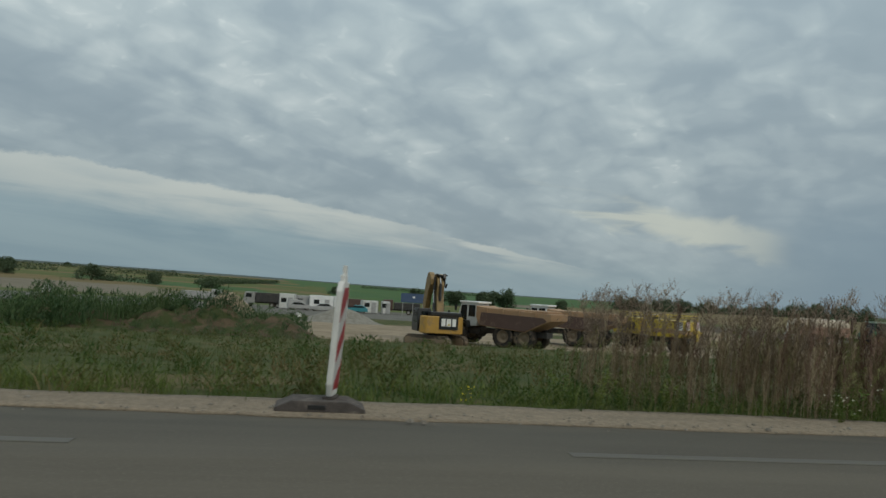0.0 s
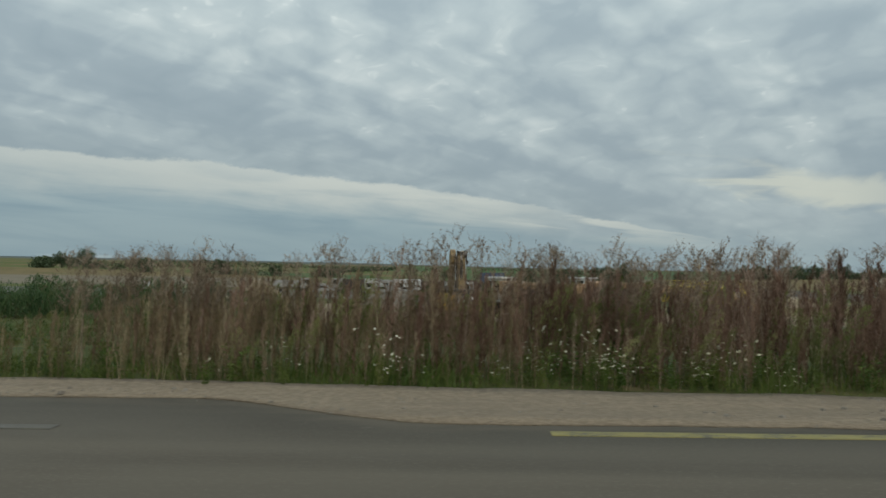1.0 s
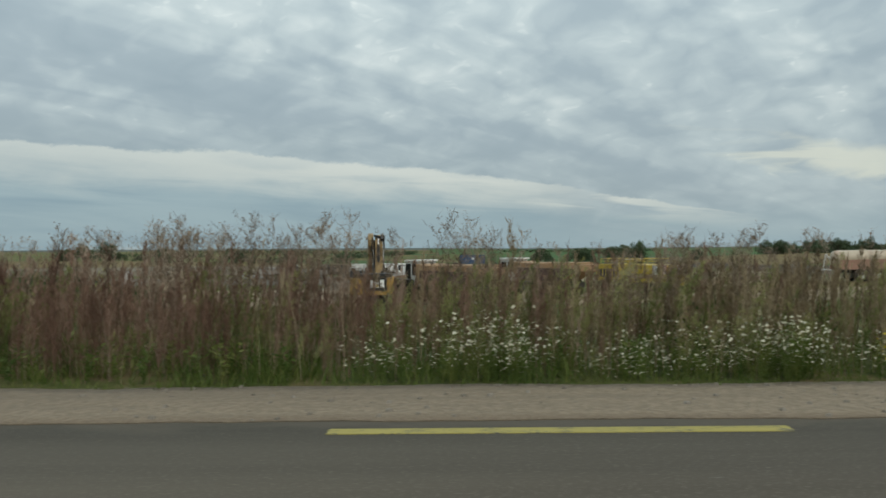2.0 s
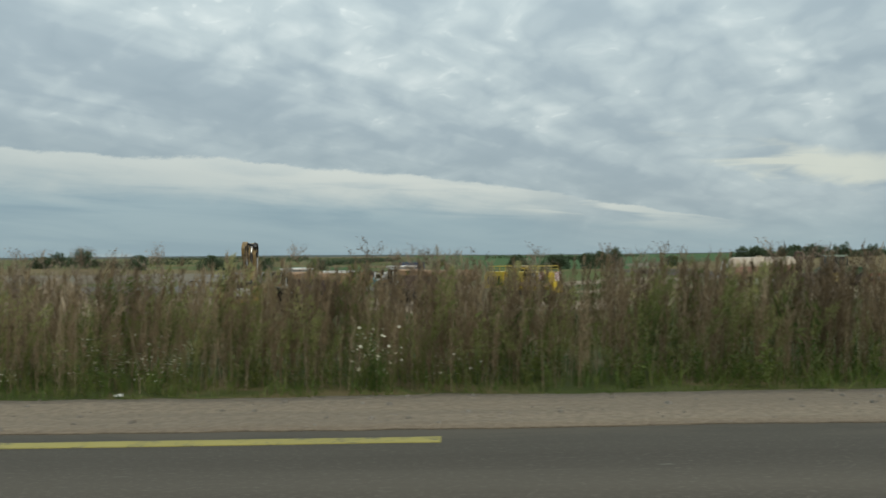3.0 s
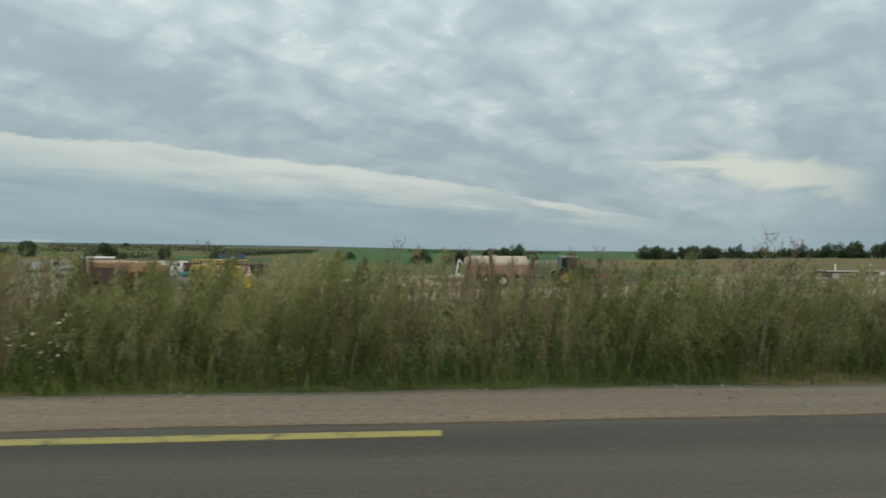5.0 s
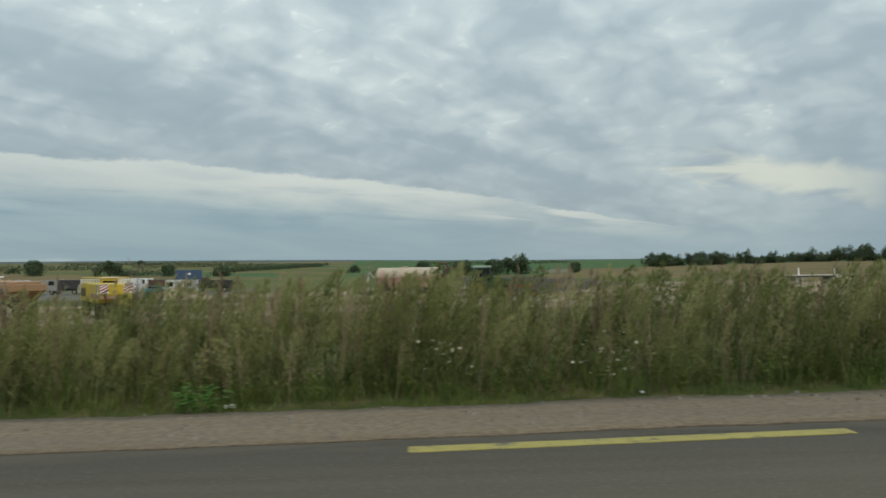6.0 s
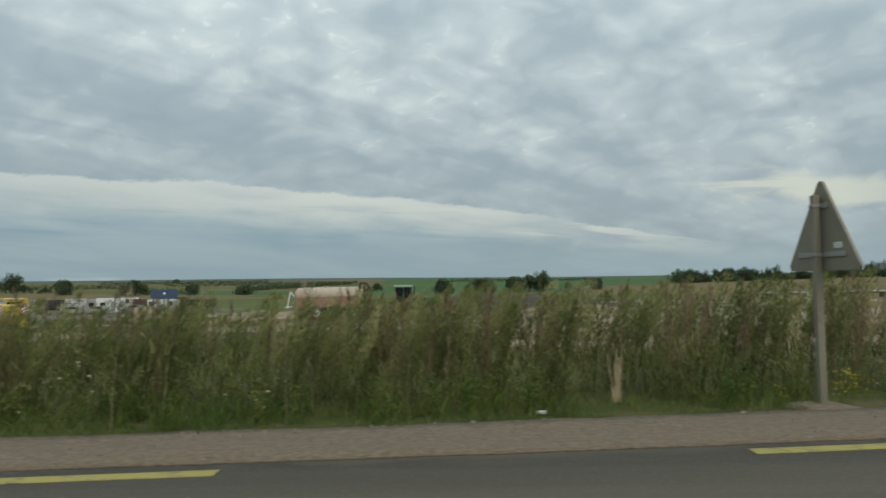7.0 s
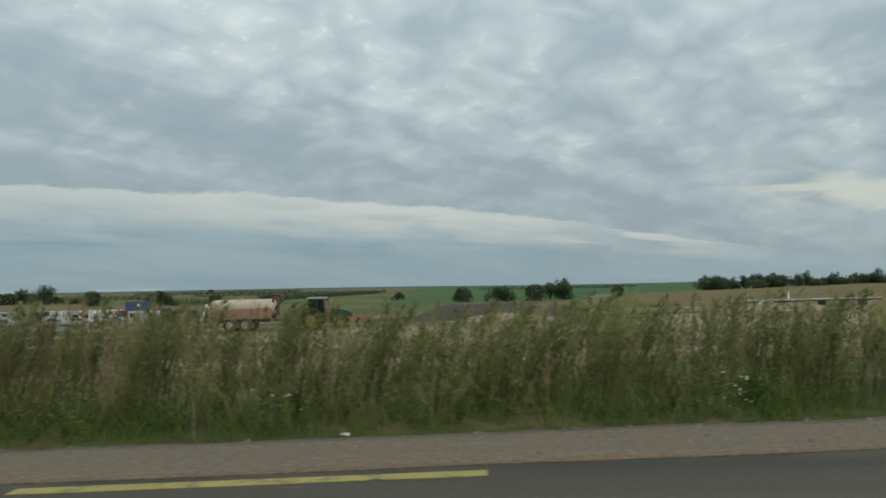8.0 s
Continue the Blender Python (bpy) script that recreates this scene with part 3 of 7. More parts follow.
def dry_weed_plant(wispy):
    """A tall seeding weed of unit height: a stalk, steep side shoots that fork into fine twigs, tiny seeds and a few leaves."""
    p, way = Plant(), bent(1.0, RNG.uniform(0.02, 0.20), RNG.normal(0, 0.9))
    p.stalk(way, 0.0070, 0.0018)
    p.end_piece(RNG.uniform(0.0, 0.25))
    for _ in range(20 if wispy else 19):
        t = RNG.uniform(0.52, 0.97) if wispy else 0.12 + 0.86 * RNG.uniform() ** 0.75
        turn, reach = RNG.uniform(0, 6.28), RNG.uniform(0.12, 0.34) * (1.25 - t)
        a = on_way(way, t)
        flare = RNG.uniform(0.35, 0.95) if wispy else 0.27
        b = a + np.array([math.cos(turn) * reach * flare, math.sin(turn) * reach * flare, reach])
        p.ribbon(a, b, 0.0036, 0.0012, RNG.uniform(0, 3.14))
        p.end_piece(0.1)
        for _ in range(8 if wispy else 7):
            u = RNG.uniform(0.15, 1.0)
            c = a + (b - a) * u
            way_ = RNG.normal(0, 0.45 if wispy else 0.26, 3) + np.array([0, 0, 1.0])
            long_ = RNG.uniform(0.022, 0.058) if wispy else RNG.uniform(0.035, 0.075)
            tip = c + way_ * long_
            p.ribbon(c, tip, 0.0034 if wispy else 0.0085, 0.001, RNG.uniform(0, 3.14))
            if wispy and RNG.uniform() < 0.45:
                p.leaf(tip - way_ * 0.006, RNG.normal(size=3) + np.array([0, 0, 1.0]), RNG.uniform(0.009, 0.017), 0.009)
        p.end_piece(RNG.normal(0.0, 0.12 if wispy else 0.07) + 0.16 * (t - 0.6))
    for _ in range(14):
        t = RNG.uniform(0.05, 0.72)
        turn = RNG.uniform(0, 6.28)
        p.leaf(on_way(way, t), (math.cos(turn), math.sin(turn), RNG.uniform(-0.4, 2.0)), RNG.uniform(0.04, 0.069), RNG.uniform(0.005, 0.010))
    # lower leaves coloured darker to stand for shade inside the weeds
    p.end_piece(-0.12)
    return p.array()


def plume_plant(leaves=170):
    """A green fleabane of unit height: a stalk thick with narrow leaves and a soft bottle-brush plume that nods in the wind."""
    p, way = Plant(), bent(1.0, RNG.uniform(0.08, 0.40), RNG.normal(0, 0.45), 6)
    p.stalk(way, 0.008, 0.003)
    for _ in range(54):
        t = RNG.uniform(0.10, 0.62)
        turn = RNG.uniform(0, 6.28)
        p.leaf(on_way(way, t), (math.cos(turn), math.sin(turn), RNG.uniform(0.8, 3.0)), RNG.uniform(0.045, 0.069), RNG.uniform(0.006, 0.013))
    # shade deep among the stalks is put into these leaves as a darker tone
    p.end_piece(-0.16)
    low, full = RNG.uniform(0.40, 0.62), RNG.uniform(0.065, 0.105)
    sides = [(RNG.uniform(0, 6.28), RNG.uniform(0.0, 0.8), RNG.uniform(0.4, 1.0)) for _ in range(5)]
    for k in range(leaves):
        t = RNG.uniform(low, 1.0)
        s = (t - low) / (1 - low)
        turn, out = RNG.uniform(0, 6.28), full * (0.30 + 1.0 * s**0.7) * (1.0 - s**4) * RNG.uniform(0.02, 1) ** 0.55
        a = on_way(way, t) + np.array([math.cos(turn) * out, math.sin(turn) * out, 0.0])
        # the brush is made of a few side sprays
        lean_, at, far_ = sides[k % 5]
        pull = full * 0.55 * far_ * max(0.0, 1 - abs(s - at) * 2.2)
        a = a + np.array([math.cos(lean_) * pull, math.sin(lean_) * pull, 0.0])
        p.leaf(a, (math.cos(turn) * 0.30 + 0.28, math.sin(turn) * 0.30, 1.0), RNG.uniform(0.03, 0.060), RNG.uniform(0.008, 0.016))
        # seed heads are paler; the rise towards tip and rim paints light on them
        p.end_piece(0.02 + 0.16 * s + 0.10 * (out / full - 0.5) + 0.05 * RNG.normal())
    return p.array()


def bush_plant():
    """A low leafy herb of unit height, wide at the foot."""
    p = Plant()
    for _ in range(7):
        way = bent(RNG.uniform(0.6, 1.0), RNG.uniform(0.15, 0.6), RNG.uniform(0, 6.28), 4)
        p.ribbon(way[0], way[-1], 0.008, 0.003, RNG.uniform(0, 3))
        for _ in range(13):
            t, turn = RNG.uniform(0.15, 1.0), RNG.uniform(0, 6.28)
            p.leaf(on_way(way, t), (math.cos(turn), math.sin(turn), RNG.uniform(-0.2, 1.0)), RNG.uniform(0.10, 0.22), RNG.uniform(0.03, 0.06))
    return p.array()


def soft_clump(n):
    """A dense soft clump of unit height, of many small upright leaves."""
    p = Plant()
    for _ in range(n):
        turn, s = RNG.uniform(0, 6.28), RNG.uniform(0, 1)
        out = 0.34 * math.sqrt(RNG.uniform(0, 1)) * (1 - 0.75 * s * s)
        at = np.array([math.cos(turn) * out, math.sin(turn) * out, 0.9 * s])
        way, side = RNG.normal(0, 0.45, 3) + np.array([0, 0, 0.9]), RNG.normal(size=3)
        side = side / np.linalg.norm(side) * RNG.uniform(0.016, 0.034)
        p.points += [at - side, at + side, at + way * RNG.uniform(0.09, 0.2)]
        p.end_piece(RNG.normal(0, 0.14))
    return p.array()


def tuft(n, spread, droop):
    """A tuft of n blades of about unit height."""
    p = Plant()
    for _ in range(n):
        turn, face = RNG.uniform(0, 6.28), RNG.uniform(0, 3.14)
        foot = np.array([*RNG.normal(0, spread, 2), 0])
        lean, tall = RNG.uniform(0.05, droop), RNG.uniform(0.45, 1.0)
        way = bent(tall, lean, turn, 3) + foot
        w0 = RNG.uniform(0.02, 0.045)
        p.ribbon(way[0], way[1], w0, w0 * 0.8, face), p.ribbon(way[1], way[2], w0 * 0.8, 0.004, face)
    return p.array()


def flower_plant():
    """The stalks of a mayweed of unit height."""
    p = Plant()
    for _ in range(9):
        way = bent(RNG.uniform(0.55, 1.0), RNG.uniform(0.1, 0.7), RNG.uniform(0, 6.28), 4)
        p.ribbon(way[0], way[-1], 0.008, 0.004, RNG.uniform(0, 3))
        for _ in range(8):
            p.leaf(on_way(way, RNG.uniform(0.1, 0.9)), RNG.normal(size=3) + np.array([0, 0, 0.5]), RNG.uniform(0.06, 0.13), 0.014)
    return p.array()


def heads(n, size):
    """Flower heads of a plant of unit height: flat eight-sided stars as two crossed quads."""
    p = Plant()
    for _ in range(n):
        turn, out = RNG.uniform(0, 6.28), RNG.uniform(0.1, 0.62)
        at = np.array([math.cos(turn) * out, math.sin(turn) * out, RNG.uniform(0.40, 1.02)])
        up_ = np.array([RNG.normal(0, 0.4), RNG.normal(-0.45, 0.4), 0.8])
        up_ /= np.linalg.norm(up_)
        a = np.cross(up_, (1, 0, 0.2))
        a /= np.linalg.norm(a)
        b = np.cross(up_, a)
        r = size * RNG.uniform(0.75, 1.25)
        p.quad(at + a * r, at + b * r, at - a * r, at - b * r)
        c, d = (a + b) * 0.7071 * r * 0.92, (a - b) * 0.7071 * r * 0.92
        lift_ = up_ * 0.002
        p.quad(at + c + lift_, at + d + lift_, at - c + lift_, at - d + lift_)
    return p.array()


def sow(templates, x, y, tall, wide, tones, z=None, wind=False):
    """Copies of the templates at the places, turned, scaled and toned: points, quads and tones for grown()."""
    z = height(x, y) if z is None else z
    pick = RNG.integers(0, len(templates), len(x))
    points, shades = [], []
    for k, one in enumerate(templates):
        i = np.where(pick == k)[0]
        if not len(i):
            continue
        turn = RNG.normal(0, 0.55, len(i)) if wind else RNG.uniform(0, 6.28, len(i))
        c, s = (np.cos(turn) * wide[i])[:, None], (np.sin(turn) * wide[i])[:, None]
        flat_ = one
        px_ = flat_[None, :, 0] * c - flat_[None, :, 1] * s + x[i][:, None]
        py_ = flat_[None, :, 0] * s + flat_[None, :, 1] * c + y[i][:, None]
        pz_ = flat_[None, :, 2] * tall[i][:, None] + z[i][:, None] - 0.01
        points.append(np.stack([px_, py_, pz_], -1).reshape(-1, 3))
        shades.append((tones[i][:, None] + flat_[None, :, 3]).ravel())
    points = np.concatenate(points)
    return points, np.arange(len(points)).reshape(-1, 3), np.concatenate(shades)


def scatter(n, x0, x1, n0, n1, lean=1.0):
    """n places along the road between two offsets from its edge line; lean over 1 crowds them to the near side."""
    x = RNG.uniform(x0, x1, n)
    return x, edge(x) + n0 + (n1 - n0) * RNG.uniform(0, 1, n) ** lean


def wave(x, y, size, seed):
    """Smooth patches between 0 and 1."""
    return 0.5 + 0.5 * np.array([noise.noise((a / size, b / size, seed)) for a, b in zip(x, y)]) * 1.5


def greenness(x):
    """How green, rather than dry and brown, the tall weeds are along the road."""
    return np.interp(x, (-6, 4, 8, 18, 24, 29, 45, 56, 59, 64, 68, 80), (0.10, 0.08, 0.34, 0.18, 0.42, 0.66, 0.72, 0.70, 0.52, 0.52, 0.74, 0.80))


def crown_height(x):
    return np.interp(x, (-6, -4.6, -3, 3, 10, 18, 24, 26.5, 30, 34, 38, 41, 42.2, 43.6, 45.2, 47, 49, 51, 53, 55, 56.6, 58, 59.6, 61, 62.5, 64, 65.2, 66.3, 70),
                     (0.50, 0.82, 0.99, 1.02, 1.10, 1.14, 1.14, 1.12, 1.18, 1.19, 1.12, 0.99, 1.02, 1.08, 1.12, 1.08, 1.15, 1.14, 1.03, 1.05, 1.12, 1.14, 1.16, 1.20, 1.15, 1.16, 1.12, 1.02, 1.04))


def high_part(template):
    """A plant without the leaves on its lower stalk; the stalk itself comes first in the template."""
    tri = template.reshape(-1, 3, 4)
    keep = (tri[:, :, 2].mean(1) > 0.42) | (np.arange(len(tri)) < 14)
    return tri[keep].reshape(-1, 4)


def patch_tone(x):
    """Paler and darker stands of weeds along the road."""
    return np.interp(x, (-6, -3, 0, 3, 6, 10, 14, 17, 20, 24, 29, 35, 42, 45, 48, 50, 51.5, 53.5, 55, 57, 58.5, 59.4, 60.4, 61.2, 62.6, 63.6, 65, 68),
                     (-0.06, -0.08, -0.02, 0.02, 0.02, 0.05, 0.03, -0.04, -0.14, -0.04, 0.02, 0.14, 0.02, 0.12, 0.12, 0.05, -0.18, -0.18, -0.02, 0.08, 0.0, -0.18, 0.0, 0.08, -0.06, -0.12, -0.08, 0.0))


def build_tall_weeds():
    n = 10000
    x, y = scatter(n, -5.6, 78.0, 1.75, 4.5, 1.15)
    # the stand is thickest where it begins
    thick = scatter(480, -3.9, 3.0, 2.25, 4.6)
    x, y = np.concatenate([x, thick[0]]), np.concatenate([y, thick[1]])
    n = len(x)
    stand_ = wave(x, y, 0.75, 14.0)
    keep = RNG.uniform(0, 1, n) < np.interp(x, (-5.6, -4.7, -1.5, 1, 9, 14, 30, 42, 48), (0.20, 0.68, 0.90, 1.0, 0.98, 1.0, 0.92, 0.82, 0.64)) * np.interp(stand_, (0.25, 0.5), (0.6, 1.0)) * np.interp(y - edge(x), (3.2, 3.6), (1.0, 0.45)) ** step(x, 55, 61)
    y = y + 0.60 * step(x, 47, 57) * (1 - (y - edge(x) - 1.75) / 2.75)
    keep &= (np.abs(x - 58.15) > 0.45) | (y - edge(x) > 2.6)
    x, y, stand_ = x[keep], y[keep], stand_[keep]
    away = y - edge(x)
    tall = crown_height(x) * RNG.normal(0.86, 0.15, len(x)).clip(0.4, 1.25) * np.interp(away, (1.7, 2.3, 5.2), (0.60, 0.98, 1.0)) * (0.80 + 0.22 * wave(x, y, 2.6, 3.0) + 0.20 * stand_)
    green = RNG.uniform(0, 1, len(x)) < greenness(x) + 0.8 * (wave(x, y, 1.6, 8.0) - 0.5)
    tall = np.where(green & (x < 36), tall * 0.93, tall * np.interp(x, (58, 60.5, 62.5, 64), (1.0, 0.92, 0.93, 1.02)))
    tall = np.where(x > 9, np.minimum(tall, RNG.uniform(1.04, 1.22, len(x))), tall)
    tones = (0.42 + 0.08 * step(x, 26, 44) + patch_tone(x) + 0.9 * (wave(x, y, 0.8, 21.0) - 0.5) + RNG.normal(0, 0.22, len(x)) + 0.12 * (stand_ - 0.5)).clip(0, 1)
    wide = tall * RNG.uniform(0.8, 1.25, len(x))
    bushy, plumes = [dry_weed_plant(False) for _ in range(10)], [plume_plant() for _ in range(12)]
    thin_plumes, small_plumes = [plume_plant(95) for _ in range(6)], [plume_plant(90) for _ in range(8)]
    r = ~green & (x + RNG.normal(0, 1.5, len(x)) < 7.5) & (x + RNG.normal(0, 2.2, len(x)) > -1.6)
    d = ~green & ~r
    front = away < 2.75

    def sown(kinds, backs, mask):
        """The front rows are whole plants; those behind them carry no leaves low on the stalk."""
        near, far_ = mask & front, mask & ~front
        one = sow(kinds, x[near], y[near], tall[near], wide[near], tones[near], wind=True)
        two = sow([high_part(k) for k in backs], x[far_], y[far_], tall[far_], wide[far_], tones[far_], wind=True)
        return np.concatenate([one[0], two[0]]), np.arange(len(one[0]) + len(two[0])).reshape(-1, 3), np.concatenate([one[2], two[2]])

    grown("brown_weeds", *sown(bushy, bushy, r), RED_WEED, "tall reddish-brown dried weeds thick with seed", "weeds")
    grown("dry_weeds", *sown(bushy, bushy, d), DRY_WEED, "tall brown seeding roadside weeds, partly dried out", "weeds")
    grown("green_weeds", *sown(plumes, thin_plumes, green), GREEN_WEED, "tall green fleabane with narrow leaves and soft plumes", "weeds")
    # single plumes that rise out of the mass along the bend
    n = 380
    px_, py_ = scatter(n, 44.0, 78.0, 2.3, 4.2)
    keep = (np.abs(px_ - 58.15) > 0.5) | (py_ - edge(px_) > 2.7)
    px_, py_ = px_[keep], py_[keep]
    n = len(px_)
    rise = RNG.uniform(0.72, 1.10, n) * crown_height(px_)
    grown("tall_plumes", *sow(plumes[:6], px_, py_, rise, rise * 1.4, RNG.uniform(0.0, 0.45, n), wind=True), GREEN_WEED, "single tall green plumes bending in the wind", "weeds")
    # short young plants with round pale heads along the front
    n = 1150
    px_, py_ = scatter(n, 8.0, 80.0, 1.62, 2.35)
    keep = (RNG.uniform(0, 1, n) < np.interp(px_, (8, 22, 30, 50), (0.25, 0.45, 1.0, 1.0))) & ((np.abs(px_ - 58.15) > 0.45) | (py_ - edge(px_) > 2.1)) & ((np.abs(px_ - 60.3) > 0.45) | (py_ - edge(px_) > 2.1))
    px_, py_ = px_[keep], py_[keep] + 0.25 * step(px_[keep], 47, 57)
    n = len(px_)
    rise = RNG.uniform(0.24, 0.66, n) * np.interp(px_, (20, 26, 42, 50), (1.0, 1.35, 1.35, 1.0))
    grown("young_plumes", *sow(small_plumes, px_, py_, rise, rise * 1.6, (0.42 + 0.8 * (wave(px_, py_, 1.1, 33.0) - 0.5) + RNG.normal(0, 0.12, n)).clip(0, 1)), GREEN_WEED, "short young fleabane with round pale green heads", "weeds")
    # dense leafy growth that fills the stand at knee height
    n = 2100
    px_, py_ = scatter(n, -4.6, 78.0, 1.95, 3.3)
    keep = (RNG.uniform(0, 1, n) < np.interp(px_, (-4, 3, 6, 22, 34, 50), (0.8, 0.8, 0.4, 0.5, 0.8, 1.0))) & ((np.abs(px_ - 58.15) > 0.5) | (py_ - edge(px_) > 2.7))
    px_, py_ = px_[keep], py_[keep] + 0.3 * step(px_[keep], 47, 57)
    n = len(px_)
    rise = RNG.uniform(0.30, 0.72, n) * (0.7 + 0.6 * wave(px_, py_, 1.5, 71.0)) * np.interp(px_, (2, 6, 54, 62), (0.40, 0.9, 1.0, 0.75))
    grown("leafy_undergrowth", *sow([soft_clump(58) for _ in range(6)], px_, py_, rise, rise * 0.7 + 0.12, (0.24 - 0.12 * step(-px_, -6, -2) + 0.22 * step(px_, 50, 62) + 0.7 * (wave(px_, py_, 0.9, 72.0) - 0.5) + RNG.normal(0, 0.1, n)).clip(0, 1)), GREEN_WEED, "dark leafy undergrowth among the tall weeds", "weeds")
    # thin tall stalks that stand out over the rest against the sky
    n = 3700
    x, y = scatter(n, -5.2, 70.0, 2.0, 5.4)
    keep = RNG.uniform(0, 1, n) < np.interp(x, (-5, 5, 8, 16, 24, 32, 70), (0.62, 0.70, 0.45, 0.26, 0.26, 0.05, 0.02)) * (2.2 * wave(x, y, 1.2, 40.0) - 0.55).clip(0, 1)
    x, y = x[keep], y[keep]
    tall = RNG.uniform(1.14, 1.36, len(x)) * np.interp(x, (-5.2, -3.5, 4, 9, 70), (0.97, 1.12, 1.12, 1.0, 0.94)) * (0.86 + 0.24 * wave(x, y, 2.0, 91.0))
    wispy = [dry_weed_plant(True) for _ in range(9)]
    grown("wispy_stalks", *sow(wispy, x, y, tall, tall * 1.5, RNG.uniform(0.25, 0.85, len(x)), wind=True), WISP, "thin branched seed stalks standing above the weeds", "weeds")
    # bare pale stalks among the foliage
    n = 1300
    x, y = scatter(n, -4.5, 84.0, 1.7, 2.9)
    keep = RNG.uniform(0, 1, n) < np.interp(x, (24, 34, 50), (1.0, 0.5, 0.15))
    x, y = x[keep], y[keep]
    n = len(x)
    stalks = []
    for _ in range(6):
        p = Plant()
        p.stalk(bent(1.0, RNG.uniform(0.02, 0.35), RNG.uniform(0, 6.28)), 0.009, 0.003)
        stalks.append(p.array())
    tall = crown_height(x) * RNG.uniform(0.45, 0.95, n)
    grown("pale_stalks", *sow(stalks, x, y, tall, tall, RNG.uniform(0, 1, n)), PALE_STALK, "bare pale dead weed stalks", "weeds")


def build_verge_grass():
    n = 3800
    x, y = scatter(n, -30.0, 76.0, 1.42, 2.35, 1.5)
    ragged = 0.16 * wave(x, np.zeros(n), 0.9, 5.0) + sand_end(x) - 1.52
    y = y + ragged
    away = y - edge(x) - ragged
    tall = np.where((np.abs(x - 58.2) < 0.55) & (away > 1.7) | (np.abs(x - 60.35) < 0.4) | (np.abs(x - 11.3) < 0.5), 0.35, 1.0) * np.interp(away, (1.42, 1.7, 2.35), (0.07, 0.20, 0.34)) * RNG.uniform(0.6, 1.35, n) * (0.6 + 0.9 * wave(x, y, 1.4, 31.0))
    tall = tall * (0.8 + 0.2 * step(x, 2, 6)) * (1 + 0.6 * step(x, -2.4, -1.9) * (1 - step(x, -0.6, -0.2)))
    blades = [tuft(10, 0.22, 0.9) for _ in range(8)]
    tones = (0.32 + 0.5 * (wave(x, y, 2.0, 12.0) - 0.4) + RNG.normal(0, 0.18, n)).clip(0, 1)
    grown("verge_grass", *sow(blades, x, y, tall, tall * 0.95 + 0.08, tones), GRASS, "green roadside grass along the sandy shoulder", "grass")
    n = 600
    x, y = scatter(n, -6.0, 76.0, 1.65, 2.5)
    keep = RNG.uniform(0, 1, n) < 0.2 + wave(x, y, 2.5, 77.0) + 0.5 * step(-x, -6, 2) + 0.4 * step(x, 46, 56)
    keep &= (np.abs(x - 58.2) > 0.45) & (np.abs(x - 60.35) > 0.5)
    x, y = x[keep], y[keep]
    herbs = [bush_plant() for _ in range(6)]
    tall = RNG.uniform(0.16, 0.46, len(x))
    grown("low_herbs", *sow(herbs, x, y, tall, tall * 0.8, RNG.uniform(0, 0.75, len(x))), GRASS, "low leafy green herbs at the foot of the weeds", "herbs")


def build_meadow():
    """The open slope before the weeds begin."""
    n = 4200
    x = RNG.uniform(-30, 12, n)
    away = 1.9 + 44 * RNG.uniform(0, 1, n) ** 1.75
    y = edge(x) + away
    keep = (x < -3.5) | (away > 5)
    x, y, away = x[keep], y[keep], away[keep]
    tall = RNG.uniform(0.08, 0.36, len(x)) * (0.25 + 1.4 * wave(x, y, 2.2, 51.0)) * np.interp(away, (2, 3.5, 8, 12, 46), (0.8, 1.2, 0.8, 0.65, 0.65))
    blades = [tuft(10, 0.35, 1.0) for _ in range(8)]
    tones = (0.28 + 0.20 * step(-away, -14, -5) + 1.5 * (wave(x, y, 4.5, 60.0) - 0.45) + 1.0 * (wave(x, y, 1.4, 64.0) - 0.5) + RNG.normal(0, 0.16, len(x))).clip(0, 1)
    grown("meadow_grass", *sow(blades, x, y, tall, tall * 1.0 + 0.10, tones), MEADOW, "rough green and straw-coloured meadow grass on a slope", "grass")
    n = 400
    x, y = scatter(n, -30.0, -2.5, 2.4, 27.0, 1.7)
    plants = [high_part(dry_weed_plant(False)) for _ in range(4)]
    tall = RNG.uniform(0.2, 0.55, n) * np.interp(x, (-12, -4), (0.6, 1.0))
    grown("meadow_weeds", *sow(plants, x, y, tall, tall * 1.2, RNG.uniform(0.05, 1.0, n)), MEADOW, "short half-dry weeds in the meadow", "weeds")
    n = 1100
    x, y = scatter(n, -30.0, 4.0, 2.2, 34.0, 1.9)
    keep = (x < -3.5) | (y - edge(x) > 6)
    x, y = x[keep], y[keep]
    clumps = [soft_clump(70) for _ in range(6)]
    tall = RNG.uniform(0.14, 0.42, len(x)) * (0.5 + wave(x, y, 3.0, 83.0))
    grown("meadow_herbs", *sow(clumps, x, y, tall, tall * 1.5 + 0.1, (0.50 + 0.8 * (wave(x, y, 2.4, 84.0) - 0.5) + RNG.normal(0, 0.12, len(x))).clip(0, 1)), MEADOW, "leafy herb clumps scattered over the meadow", "herbs")
    # the weeds thin out behind the front strip
    n = 1900
    x, y = scatter(n, 0.0, 112.0, 5.2, 17.0, 1.4)
    keep = (x < 56) | (y - edge(x) < 8.5)
    x, y = x[keep], y[keep]
    n = len(x)
    tall = RNG.uniform(0.25, 0.62, n)
    back_blades = [tuft(14, 0.30, 0.8) for _ in range(5)]
    grown("field_edge_grass", *sow(back_blades, x, y, tall, tall * 1.3, (0.6 + RNG.normal(0, 0.2, n)).clip(0, 1)), MEADOW, "rough dry grass behind the roadside weeds", "grass")


